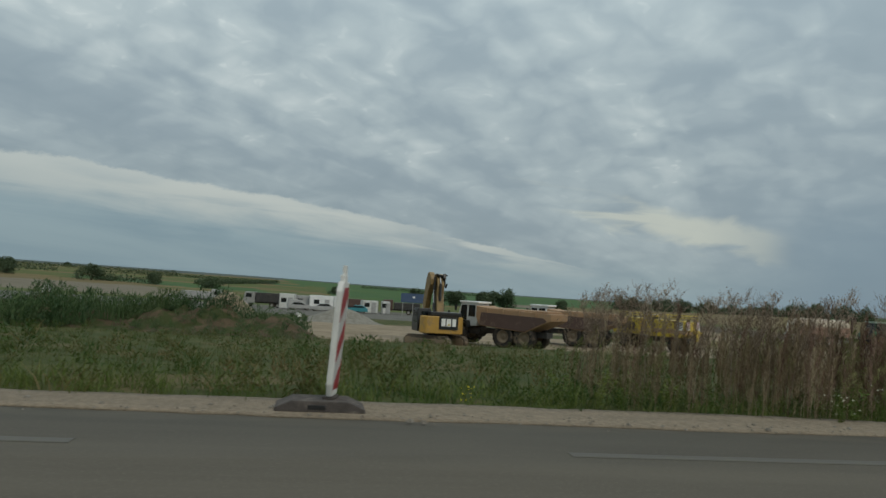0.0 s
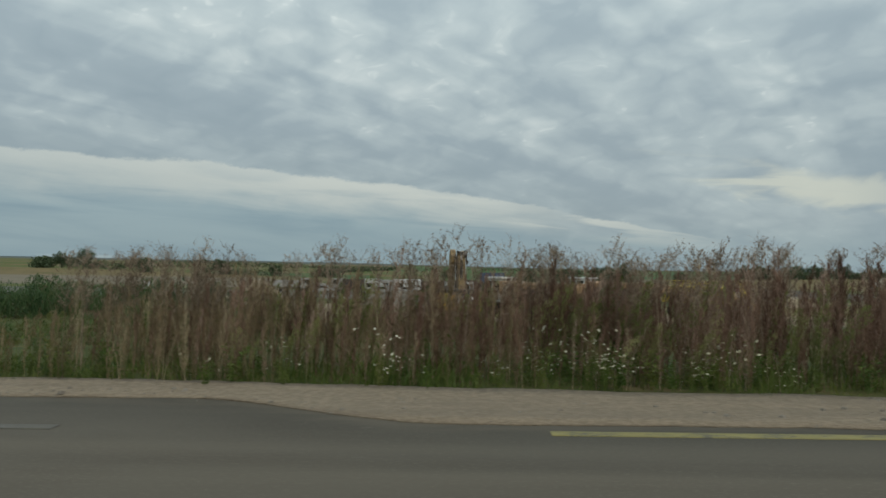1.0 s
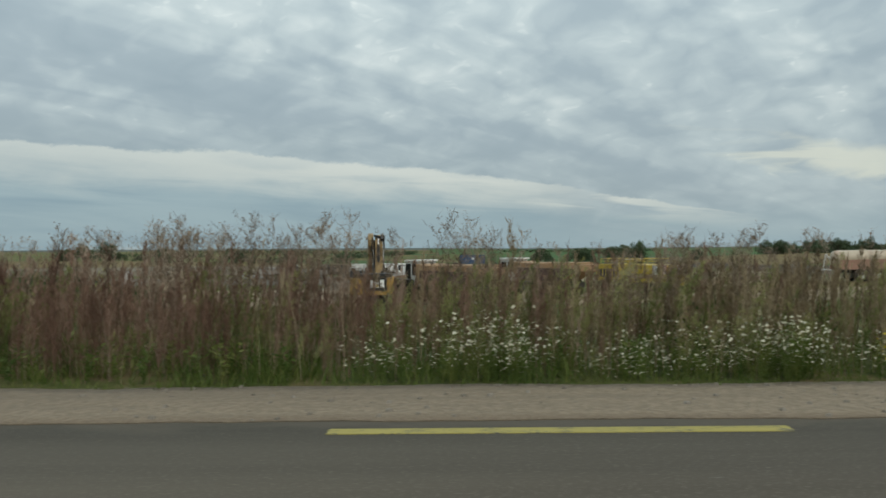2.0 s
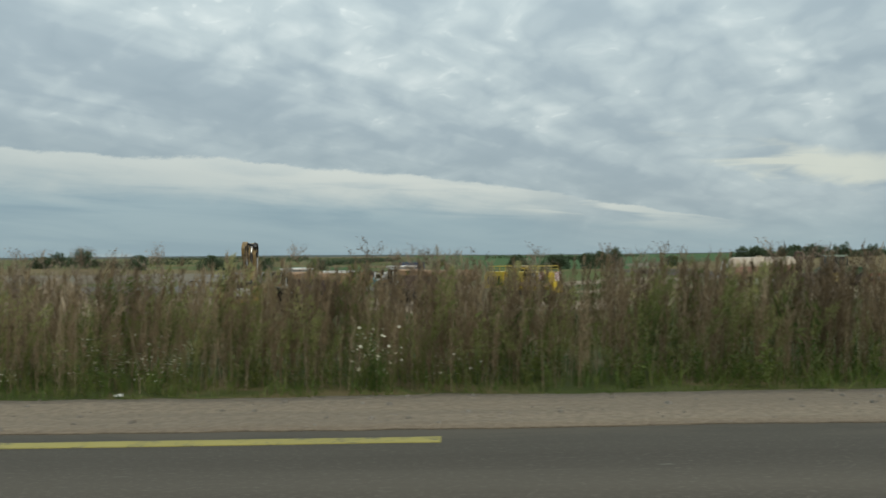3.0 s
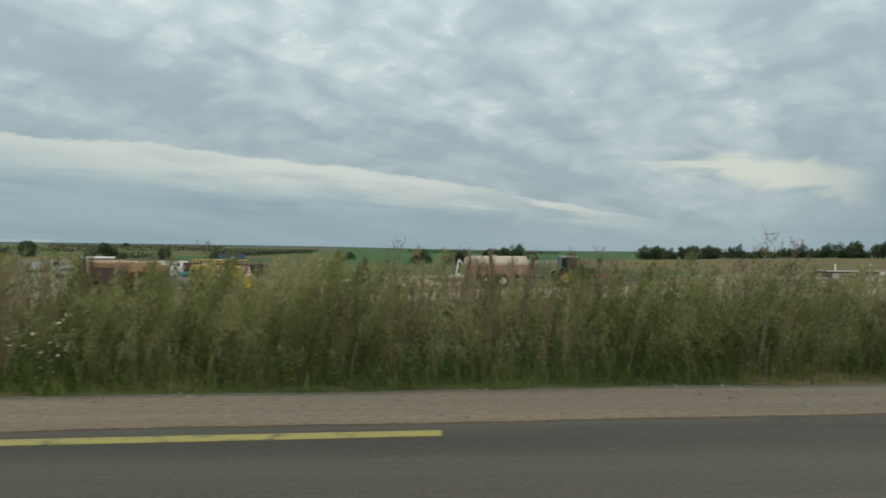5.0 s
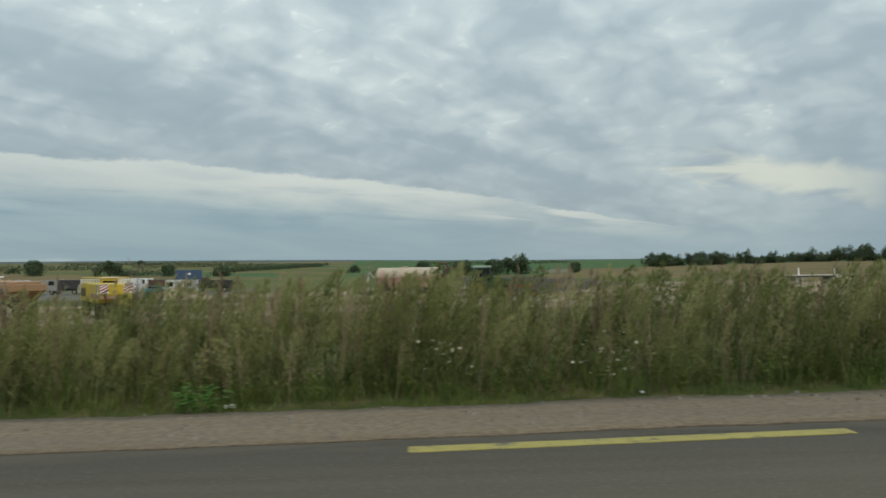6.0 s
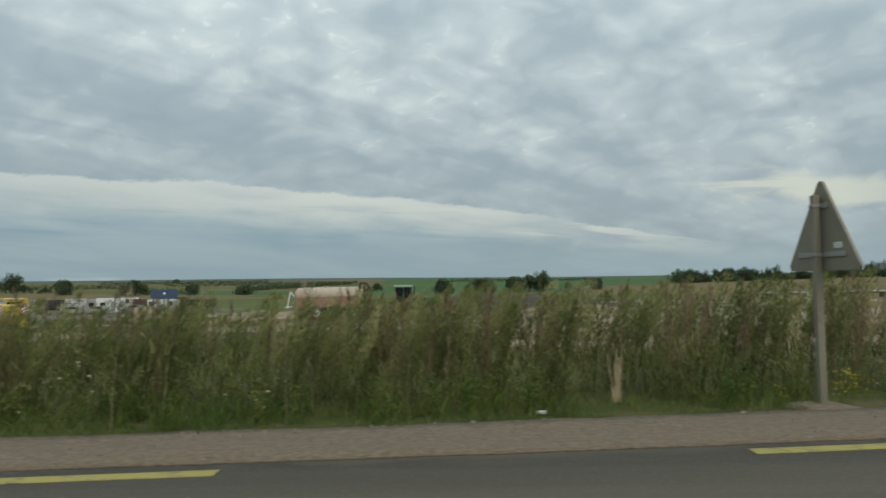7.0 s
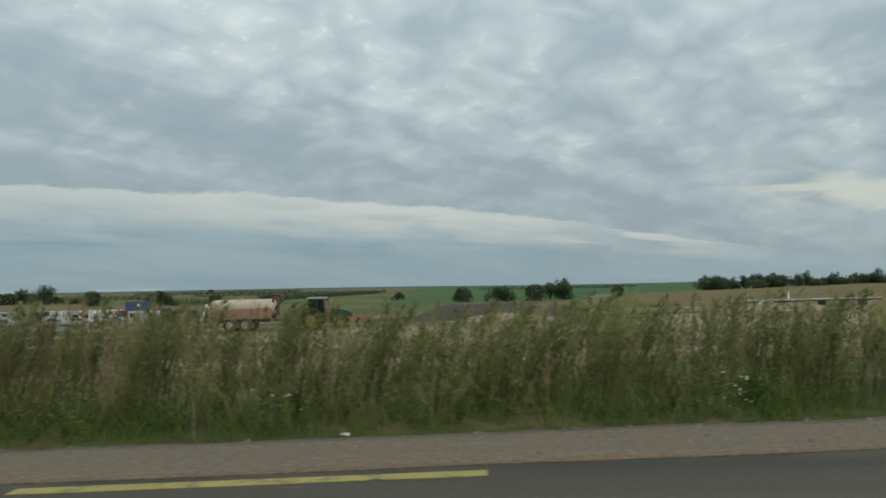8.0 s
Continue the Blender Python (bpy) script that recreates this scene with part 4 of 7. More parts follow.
def build_flowers():
    # where the plants stand along the road, how far they spread, and how many there are
    rows = [(-3.0, 0.05, 1), (-2.28, 0.07, 1), (-1.21, 0.07, 2), (-0.20, 0.06, 2), (0.18, 0.08, 4), (0.76, 0.10, 8), (1.82, 0.12, 6), (2.35, 0.08, 2), (6.6, 0.3, 13), (7.7, 0.28, 36), (8.84, 0.22, 20), (9.45, 0.16, 12),
            (10.25, 0.34, 42), (11.0, 0.14, 7), (11.97, 0.1, 2), (13.4, 0.22, 9), (15.3, 0.14, 4), (16.2, 0.2, 2), (24.2, 0.2, 1), (25.1, 0.08, 4), (32.25, 0.06, 4), (31.95, 0.04, 1), (44.0, 0.2, 1), (46.2, 0.2, 2), (47.3, 0.08, 2), (50.4, 0.08, 1),
            (51.58, 0.08, 2), (52.2, 0.06, 1), (52.65, 0.06, 1), (53.15, 0.10, 2), (54.7, 0.08, 2), (60.6, 0.2, 1), (66.0, 0.2, 2), (68.2, 0.2, 2), (70.3, 0.3, 3)]
    xs = []
    for at, spread, count in rows:
        xs += list(RNG.normal(at, spread, count))
    x = np.array(xs)
    y = edge(x) + RNG.uniform(1.60, 1.95, len(x)) + np.where(x < 3, 0.02, 0)
    tall = RNG.uniform(0.14, 0.44, len(x)) * np.interp(x, (2, 3.5, 6.5, 7.7, 8.6, 10.3, 12, 13.2, 15, 31, 32, 33), (1.55, 1.2, 1.4, 1.75, 1.2, 1.45, 1.2, 1.4, 1.4, 1.4, 2.0, 1.4))
    tones = RNG.uniform(0, 0.7, len(x))
    grown("mayweed_stalks", *sow([flower_plant() for _ in range(5)], x, y, tall, tall * 0.8, tones), GRASS, "green feathery stalks of roadside mayweed", "flowers")
    crowns = [heads(17, 0.028) for _ in range(6)]
    grown("white_mayweed", *sow(crowns, x, y, tall, tall * 0.40 + 0.24, RNG.uniform(0, 1, len(x))), PETAL, "white daisy-like mayweed flowers at the verge", "flowers")
    x = np.concatenate([RNG.normal(11.3, 0.16, 9), RNG.normal(60.35, 0.06, 6), RNG.normal(59.65, 0.05, 1), RNG.normal(-7.0, 0.15, 1), RNG.normal(71.0, 0.3, 2)])
    y = edge(x) + RNG.uniform(1.60, 1.85, len(x)) + np.where(x > 50, 0.25, 0)
    tall = RNG.uniform(0.16, 0.28, len(x)) * np.where(np.abs(x - 11.3) < 2, 1.6, 1.15)
    grown("yellow_flowers", *sow([heads(13, 0.042) for _ in range(3)], x, y, tall, tall * 0.7, RNG.uniform(0, 1, len(x))), GOLD, "small yellow wild flowers at the verge", "flowers")
    grown("yellow_flower_stalks", *sow([flower_plant() for _ in range(3)], x, y, tall, tall * 0.7, RNG.uniform(0, 0.6, len(x))), GRASS, "green stalks of yellow wild flowers", "flowers")


def build_leafy_plant():
    """One fresh broad-leaved plant at the edge of the shoulder."""
    x = np.array([43.76, 43.90, 43.64])
    y = edge(x) + np.array([1.55, 1.60, 1.54])
    tall = np.array([0.30, 0.25, 0.24])
    grown("fresh_leafy_plant", *sow([bush_plant() for _ in range(3)], x, y, tall, tall * 1.5, np.array([0.3, 0.4, 0.2])), FRESH, "fresh bright green leafy plant beside the shoulder", "plant")


def build_reeds():
    """Dark tall growth along the earth bank."""
    n = 2100
    x, away = RNG.uniform(-48, -9.0, n), RNG.uniform(0, 1, n)
    away = np.interp(x, (-21, -16.5, -9), (27.5, 31.8, 32.4)) + away * np.interp(x, (-21, -16.5, -9), (10.5, 5.0, 3.0))
    y = edge(x) + away
    tall = RNG.uniform(0.5, 1.1, n) * np.interp(x, (-40, -22.5, -20, -17.5, -15.5, -13, -9), (1.0, 0.95, 1.25, 1.42, 1.50, 1.12, 0.7)) * (0.6 + 0.75 * wave(x, y, 2.8, 5.5))
    mixed = [soft_clump(58) for _ in range(7)] + [tuft(22, 0.14, 0.5)]
    # low growth creeping over the broken face
    creeping = RNG.uniform(0, 1, n) < np.where(x > -17, 0.34, 0.10)
    y = np.where(creeping, edge(x) + RNG.uniform(27.5, 32.0, n), y)
    tall = np.where(creeping, RNG.uniform(0.15, 0.45, n), tall)
    lift_ = bank_height(x, y)
    tones = (0.5 + 0.9 * (wave(x, y, 3.0, 2.0) - 0.5) + RNG.normal(0, 0.15, n)).clip(0, 1)
    grown("reed_growth", *sow(mixed, x, y, tall, tall * 0.95 + 0.3, tones, z=height(x, y) + lift_ * 0.9), REED, "dark green tall leafy growth on an earth bank", "reeds")


def bank_height(x, y):
    away = y - edge(x)
    ridge = np.exp(-((away - 32.2) / 2.2) ** 2) * step(x, -60, -30) * (1 - step(x, -9.6, -8.0))
    return ridge * (0.95 + 0.25 * np.sin(x * 0.8) + 0.12 * np.sin(x * 2.3)) * (1 + 0.12 * step(x, -19, -15))


EARTH = surface("bare_earth", (0.046, 0.034, 0.020), (0.105, 0.076, 0.046), 0.7, 0.97, 0.9, spots=(0.040, 0.048, 0.016), spot_size=1.3, spot_share=0.46)


def build_bank():
    bm = bmesh.new()
    rows = []
    for x in np.arange(-46, -7.4, 0.35):
        row = []
        for away in np.arange(27.5, 38.6, 0.35):
            y = float(edge(x)) + away
            rough = 0.30 * noise.noise((x * 0.9, y * 0.9, 2)) + 0.34 * noise.noise((x * 2.6, y * 2.6, 5)) + 0.2 * noise.noise((x * 6.0, y * 6.0, 7))
            lift_ = float(bank_height(x, y))
            row.append(bm.verts.new((x, y, float(height(x, y)) - 0.10 + lift_ * (1 + rough) + 0.25 * max(0, min(lift_, 0.4)) * rough)))
        rows.append(row)
    for p, q in zip(rows, rows[1:]):
        for k in range(len(p) - 1):
            bm.faces.new((p[k], q[k], q[k + 1], p[k + 1])).smooth = True
    tagged(link_mesh("earth_bank", bm, EARTH), "long low bank of bare brown earth overgrown with reeds", "earth bank", kind="structure")


def build_pebbles():
    n = 5200
    x, y = scatter(n, -16, 84, 0.3, 1.5, 0.8)
    keep = y > edge(x) + np.array([asphalt_end(v) for v in x]) - 0.25 * RNG.uniform(0, 1, n) ** 2
    x, y = x[keep], y[keep]
    n = len(x)
    one = Plant()
    c = [np.array(v, float) for v in ((-1, -0.7, 0), (1, -0.8, 0), (0.9, 0.8, 0), (-0.8, 0.7, 0), (-0.6, -0.4, 0.8), (0.6, -0.5, 0.9), (0.5, 0.5, 0.7), (-0.5, 0.4, 0.85))]
    for a, b, d, e in ((0, 1, 5, 4), (1, 2, 6, 5), (2, 3, 7, 6), (3, 0, 4, 7), (4, 5, 6, 7)):
        one.quad(c[a], c[b], c[d], c[e])
    r = RNG.uniform(0.005, 0.014, n) * RNG.choice([1, 1, 1, 1, 1, 2.2], n)
    grown("pebbles", *sow([one.array()], x, y, r, r, RNG.uniform(0, 1, n), z=0.014 + (lie(x) + 0.002) * ((y - edge(x) - 0.3) / 1.2).clip(0, 1.05)), PEBBLE, "loose pebbles scattered over the sandy shoulder", "pebbles")


build_bank()
build_tall_weeds()
build_verge_grass()
build_meadow()
build_flowers()
build_leafy_plant()
build_reeds()
build_pebbles()


# ---- materials of made things ------------------------------------------------------
def paint(name, colour, rough=0.45, dirt=(0.16, 0.13, 0.095), share=0.56, size=0.6):
    return surface(name, tuple(0.86 * c for c in colour), colour, size, rough, 0.06, spots=tuple(0.55 * c + 0.45 * d for c, d in zip(colour, dirt)), spot_size=size, spot_share=share)


def plain_glass(name, tint):
    m, n, shader = material(name)
    n.put(shader.inputs["Base Color"], tint)
    shader.inputs["Roughness"].default_value = 0.08
    shader.inputs["Specular IOR Level"].default_value = 0.6
    return m


TRACK_STEEL = surface("dusty_track_shoes", (0.050, 0.040, 0.030), (0.120, 0.094, 0.066), 0.25, 0.8, 0.3, spots=(0.20, 0.155, 0.10), spot_size=0.35, spot_share=0.52)
DUSTY_TRACK = paint("dusty_track_frame", (0.22, 0.165, 0.105), 0.8)
MACHINE_YELLOW = paint("machine_yellow", (0.44, 0.255, 0.050), 0.55, share=0.54)
BOOM_YELLOW = paint("scuffed_boom_yellow", (0.27, 0.175, 0.060), 0.6, dirt=(0.07, 0.05, 0.035), share=0.46, size=0.35)
BRIGHT_YELLOW = paint("bright_yellow", (0.54, 0.39, 0.035), 0.45, share=0.6)
RUSTY_BEIGE = paint("dusty_orange_steel", (0.35, 0.212, 0.110), 0.7, dirt=(0.24, 0.17, 0.11), share=0.50)
DUSTY_BROWN = paint("dusty_brown_steel", (0.095, 0.055, 0.042), 0.75, dirt=(0.2, 0.15, 0.1))
OFF_WHITE = paint("off_white_paint", (0.62, 0.62, 0.58), 0.5, share=0.6)
CLEAN_WHITE = paint("white_paint", (0.78, 0.78, 0.75), 0.45, share=0.66)
WHITE_PLASTIC = paint("white_plastic", (0.70, 0.69, 0.64), 0.5, dirt=(0.3, 0.27, 0.22), share=0.60, size=0.25)
RED_FILM = paint("dull_red_film", (0.30, 0.022, 0.030), 0.45, share=0.68)
RED_STEEL = paint("red_steel", (0.33, 0.07, 0.045), 0.5)
TRACTOR_GREEN = paint("tractor_green", (0.018, 0.085, 0.028), 0.4, share=0.6)
RIM_YELLOW = paint("rim_yellow", (0.30, 0.22, 0.04), 0.5)
TANK_BEIGE = paint("beige_tank", (0.44, 0.37, 0.27), 0.5, dirt=(0.32, 0.17, 0.12), share=0.52, size=1.4)
TANK_RUST = paint("rusty_tank_belly", (0.33, 0.19, 0.135), 0.7, dirt=(0.2, 0.12, 0.08), share=0.5, size=0.8)
BOARD_BLUE = paint("board_blue", (0.050, 0.085, 0.155), 0.6, share=0.6)
TEAL = paint("teal_paint", (0.05, 0.24, 0.27), 0.35, share=0.7)
DARK_STEEL = surface("dark_steel", (0.020, 0.019, 0.018), (0.052, 0.047, 0.042), 0.3, 0.6, 0.1, spots=(0.10, 0.08, 0.06), spot_size=0.5, spot_share=0.58)
GREY_STEEL = surface("galvanised_steel", (0.25, 0.245, 0.225), (0.34, 0.33, 0.30), 0.4, 0.55, 0.05, metal=0.25, spots=(0.22, 0.20, 0.17), spot_size=0.3, spot_share=0.6)
SIGN_BACK = surface("grey_sign_back", (0.180, 0.163, 0.118), (0.235, 0.213, 0.158), 0.5, 0.6, 0.04, spots=(0.18, 0.155, 0.12), spot_size=0.4, spot_share=0.6)
CHROME = surface("polished_rod", (0.42, 0.41, 0.39), (0.58, 0.57, 0.55), 0.2, 0.32, 0.0, metal=1.0)
RUBBER = surface("tyre_rubber", (0.020, 0.019, 0.018), (0.050, 0.045, 0.038), 0.2, 0.9, 0.3, spots=(0.13, 0.10, 0.07), spot_size=0.4, spot_share=0.52)
BASE_RUBBER = surface("recycled_rubber_block", (0.060, 0.053, 0.048), (0.115, 0.100, 0.090), 0.12, 0.95, 0.5, spots=(0.16, 0.14, 0.12), spot_size=0.3, spot_share=0.57)
BLACK = surface("black_paint", (0.012, 0.012, 0.012), (0.022, 0.022, 0.021), 0.3, 0.4, 0.03)
WINDOW_GLASS = plain_glass("dark_glass", (0.012, 0.016, 0.018))
CONCRETE = surface("pale_concrete", (0.33, 0.32, 0.29), (0.46, 0.44, 0.40), 0.8, 0.9, 0.15, spots=(0.27, 0.25, 0.22), spot_size=1.0, spot_share=0.57)
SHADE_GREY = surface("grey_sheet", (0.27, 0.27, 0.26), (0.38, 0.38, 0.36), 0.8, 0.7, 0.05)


# ---- solid builders ----------------------------------------------------------------
def box(bm, cx, cy, cz, sx, sy, sz, bevel=0.03, turn=None):
    made = bmesh.ops.create_cube(bm, size=1)["verts"]
    m = Matrix.Translation((cx, cy, cz)) @ (turn or Matrix()) @ Matrix.Diagonal((sx, sy, sz, 1))
    bmesh.ops.transform(bm, matrix=m, verts=made)
    if bevel:
        bmesh.ops.bevel(bm, geom=list({e for v in made for e in v.link_edges}), offset=min(bevel, 0.3 * min(sx, sy, sz)), segments=2, affect="EDGES", profile=0.7)


def rod(bm, a, b, r, r2=None, sides=12):
    a, b = Vector(a), Vector(b)
    turn = (b - a).to_track_quat("Z", "Y").to_matrix().to_4x4()
    bmesh.ops.create_cone(bm, cap_ends=True, segments=sides, radius1=r, radius2=r if r2 is None else r2, depth=(b - a).length, matrix=Matrix.Translation((a + b) / 2) @ turn)


def slab(bm, outline, y0, y1, bevel=0.03):
    """An outline in x and z, given depth along y."""
    a = [bm.verts.new((x, y0, z)) for x, z in outline]
    b = [bm.verts.new((x, y1, z)) for x, z in outline]
    n = len(outline)
    faces = [bm.faces.new(a), bm.faces.new(b[::-1])] + [bm.faces.new((a[k], b[k], b[(k + 1) % n], a[(k + 1) % n])) for k in range(n)]
    bmesh.ops.recalc_face_normals(bm, faces=faces)
    if bevel:
        bmesh.ops.bevel(bm, geom=list({e for f in faces for e in f.edges}), offset=bevel, segments=2, affect="EDGES", profile=0.7)


def lathe(bm, outline, centre, axis="Y", sides=24):
    """Turns an outline of (radius, offset) about an axis through centre."""
    rings = []
    for k in range(sides):
        c, s = math.cos(2 * math.pi * k / sides), math.sin(2 * math.pi * k / sides)
        rings.append([bm.verts.new(Vector(centre) + Vector({"Y": (r * c, o, r * s), "Z": (r * c, r * s, o), "X": (o, r * c, r * s)}[axis])) for r, o in outline])
    for k in range(sides):
        p, q = rings[k], rings[(k + 1) % sides]
        for j in range(len(outline) - 1):
            bm.faces.new((p[j], p[j + 1], q[j + 1], q[j])).smooth = True
    bmesh.ops.recalc_face_normals(bm, faces=bm.faces)


def wheel(parent, x, y, r, wide, rim_mat, hub=0.55):
    """A tyre with tread blocks and a dished rim, standing on the parent's z = 0."""
    bm = bmesh.new()
    h = wide / 2
    lathe(bm, [(r * hub, -h * 0.8), (r * 0.80, -h), (r * 0.95, -h * 0.92), (r * 0.985, -h * 0.6), (r * 0.985, h * 0.6), (r * 0.95, h * 0.92), (r * 0.80, h), (r * hub, h * 0.8)], (0, 0, 0))
    for k in range(18):
        a = 2 * math.pi * k / 18
        for side in (-1, 1):
            box(bm, r * 0.975 * math.cos(a + side * 0.06), side * h * 0.48, r * 0.975 * math.sin(a + side * 0.06), r * 0.05, h * 0.8, r * 0.12, 0, Matrix.Rotation(-a, 4, "Y"))
    tyre = part("wheel", bm, RUBBER, parent, "dusty black lugged tyre")
    tyre.location = (x, y, r)
    bm = bmesh.new()
    lathe(bm, [(0.01, -h * 0.25), (r * 0.16, -h * 0.3), (r * 0.2, -h * 0.12), (r * hub * 0.8, -h * 0.3), (r * hub * 1.02, -h * 0.82), (r * hub * 1.02, h * 0.82), (r * hub * 0.8, h * 0.3), (r * 0.2, h * 0.12), (r * 0.16, h * 0.3), (0.01, h * 0.25)], (0, 0, 0))
    part("rim", bm, rim_mat, tyre)
    return tyre


def stand(x, y, heading, sink=0.0):
    """The pose of a thing that stands on the ground with its front at a heading, in degrees from +x."""
    return pose(x, y, float(height(x, y)) - sink, 0, 0, heading)


# ---- machines on the site ----------------------------------------------------------
def excavator(x, y, heading, tracks_turn):
    ex = thing("excavator", stand(x, y, heading, 0.18), "dusty yellow and black tracked excavator with its boom raised", "excavator")
    spin = Matrix.Rotation(radians(tracks_turn), 4, "Z")
    for side in (-1, 1):
        bm = bmesh.new()
        profile = [(-1.9, 0.42), (-1.82, 0.14), (-1.55, 0.0), (1.55, 0.0), (1.82, 0.14), (1.9, 0.42), (1.78, 0.72), (1.5, 0.86), (-1.5, 0.86), (-1.78, 0.72)]
        slab(bm, profile, side * 1.25 - 0.3, side * 1.25 + 0.3, 0.04)
        for k in range(22):
            box(bm, -1.55 + k * 3.1 / 21, side * 1.25, 0.87, 0.11, 0.62, 0.05, 0)
            box(bm, -1.55 + k * 3.1 / 21, side * 1.25, 0.005, 0.11, 0.62, 0.05, 0)
        for k, a in ((-1, s) for s in range(5)):
            ang = radians(90 + 36 * (a + 0.5))
            for end in (-1, 1):
                box(bm, end * (1.52 - 0.40 * math.cos(ang)), side * 1.25, 0.43 + 0.43 * math.sin(ang - 1.57) * -1, 0.05, 0.62, 0.11, 0)
        bmesh.ops.transform(bm, matrix=spin, verts=bm.verts)
        belt = part("track", bm, TRACK_STEEL, ex, "dusty steel crawler track")
        bm = bmesh.new()
        slab(bm, [(-1.5, 0.2), (1.5, 0.2), (1.35, 0.66), (-1.35, 0.66)], side * 1.25 - 0.33, side * 1.25 + 0.33, 0.03)
        for k in range(7):
            rod(bm, (-1.2 + 0.4 * k, side * 1.25 - 0.34, 0.2), (-1.2 + 0.4 * k, side * 1.25 + 0.34, 0.2), 0.12)
        for end in (-1, 1):
            rod(bm, (end * 1.45, side * 1.25 - 0.35, 0.43), (end * 1.45, side * 1.25 + 0.35, 0.43), 0.31, sides=18)
        bmesh.ops.transform(bm, matrix=spin, verts=bm.verts)
        part("track_frame", bm, DUSTY_TRACK, belt)
    bm = bmesh.new()
    box(bm, 0, 0, 0.62, 1.7, 1.9, 0.5, 0.1)
    rod(bm, (0, 0, 0.8), (0, 0, 1.1), 0.72, sides=24)
    part("undercarriage", bm, DARK_STEEL, ex)
    # counterweight with a rounded tail
    bm = bmesh.new()
    base = [(-0.95, -1.60), (-1.35, -1.58), (-1.72, -1.25), (-1.85, -0.55), (-1.85, 0.55), (-1.72, 1.25), (-1.35, 1.58), (-0.95, 1.60)]
    low, top = [bm.verts.new((a, b, 1.08)) for a, b in base], [bm.verts.new((a * 0.98, b * 0.99, 2.30)) for a, b in base]
    faces = [bm.faces.new(low[::-1]), bm.faces.new(top)] + [bm.faces.new((low[k], low[(k + 1) % 8], top[(k + 1) % 8], top[k])) for k in range(8)]
    bmesh.ops.recalc_face_normals(bm, faces=faces)
    bmesh.ops.bevel(bm, geom=list(bm.edges), offset=0.09, segments=3, affect="EDGES", profile=0.7)
    part("counterweight", bm, MACHINE_YELLOW, ex, "rounded yellow counterweight")
    bm = bmesh.new()
    box(bm, 0.35, -0.90, 1.72, 2.65, 1.35, 1.25, 0.06)
    box(bm, 0.2, 0.1, 1.45, 2.7, 0.9, 0.7, 0.05)
    part("engine_housing", bm, MACHINE_YELLOW, ex)
    bm = bmesh.new()
    box(bm, -0.55, -0.25, 2.46, 1.9, 2.3, 0.3, 0.08)
    rod(bm, (-0.5, -0.7, 2.4), (-0.5, -0.7, 2.78), 0.07)
    part("engine_hood", bm, BLACK, ex, "black engine hood with an exhaust pipe")
    # maker's badge on the tail: plain shapes
    bm = bmesh.new()
    box(bm, -1.872, -0.34, 1.86, 0.03, 1.42, 0.92, 0.012)
    badge = part("badge", bm, BLACK, ex, "black badge plate with pale block shapes")
    bm = bmesh.new()
    for k, (yy, wide_) in enumerate(((0.06, 0.30), (-0.34, 0.34), (-0.74, 0.28))):
        box(bm, -1.892, yy, 1.90, 0.012, wide_, 0.54, 0.004)
    part("badge_block", bm, CLEAN_WHITE, badge)
    bm = bmesh.new()
    slab(bm, [(-0.13, 1.71), (0.13, 1.71), (0.0, 1.86)], -0.006, 0.006, 0)
    bmesh.ops.transform(bm, matrix=Matrix.Translation((-1.902, -0.36, -0.02)) @ Matrix.Rotation(radians(90), 4, "Z"), verts=bm.verts)
    part("badge_triangle", bm, BRIGHT_YELLOW, badge)
    # cab on the left
    bm = bmesh.new()
    slab(bm, [(-0.45, 1.12), (1.35, 1.12), (1.42, 1.9), (1.0, 2.78), (-0.40, 2.82), (-0.5, 2.0)], 0.62, 1.62, 0.06)
    cab = part("cab", bm, BLACK, ex, "black steel cab")
    bm = bmesh.new()
    slab(bm, [(-0.28, 1.75), (0.98, 1.75), (0.85, 2.62), (-0.28, 2.66)], 1.61, 1.635, 0.008)
    box(bm, -0.478, 1.0, 2.25, 0.02, 0.72, 0.7, 0.006)
    part("cab_window", bm, WINDOW_GLASS, cab)
    # boom: lower arm up and away, stick folded back down
    bm = bmesh.new()
    slab(bm, [(0.70, 1.75), (1.15, 1.5), (2.2, 2.9), (2.7, 4.1), (2.72, 4.8), (2.55, 5.25), (2.2, 5.45), (1.85, 5.38), (1.5, 5.0), (1.35, 4.5), (1.40, 3.8), (1.1, 2.7)], -0.76, -0.20, 0.09)
    part("boom", bm, BOOM_YELLOW, ex, "scuffed yellow boom")
    bm = bmesh.new()
    slab(bm, [(1.55, 4.60), (1.50, 5.05), (1.75, 5.42), (2.15, 5.56), (2.55, 5.42), (2.85, 4.95), (3.5, 3.2), (3.2, 2.2), (2.85, 2.3), (2.2, 3.9)], -0.06, 0.34, 0.08)
    part("stick", bm, BOOM_YELLOW, ex)
    for side in (-1, 1):
        bm = bmesh.new()
        rod(bm, (1.2, side * 0.38 - 0.42, 1.6), (1.62, side * 0.38 - 0.42, 3.2), 0.085)
        ram = part("boom_ram", bm, DARK_STEEL, ex)
        bm = bmesh.new()
        rod(bm, (1.6, side * 0.38 - 0.42, 3.1), (1.8, side * 0.38 - 0.42, 4.3), 0.05)
        part("ram_rod", bm, CHROME, ram)
    bm = bmesh.new()
    rod(bm, (1.25, -0.45, 3.4), (1.3, -0.45, 4.7), 0.10)
    ram = part("stick_ram", bm, DARK_STEEL, ex)
    bm = bmesh.new()
    rod(bm, (1.3, -0.45, 4.7), (1.62, -0.45, 5.25), 0.06)
    part("ram_rod", bm, CHROME, ram)
    bm = bmesh.new()
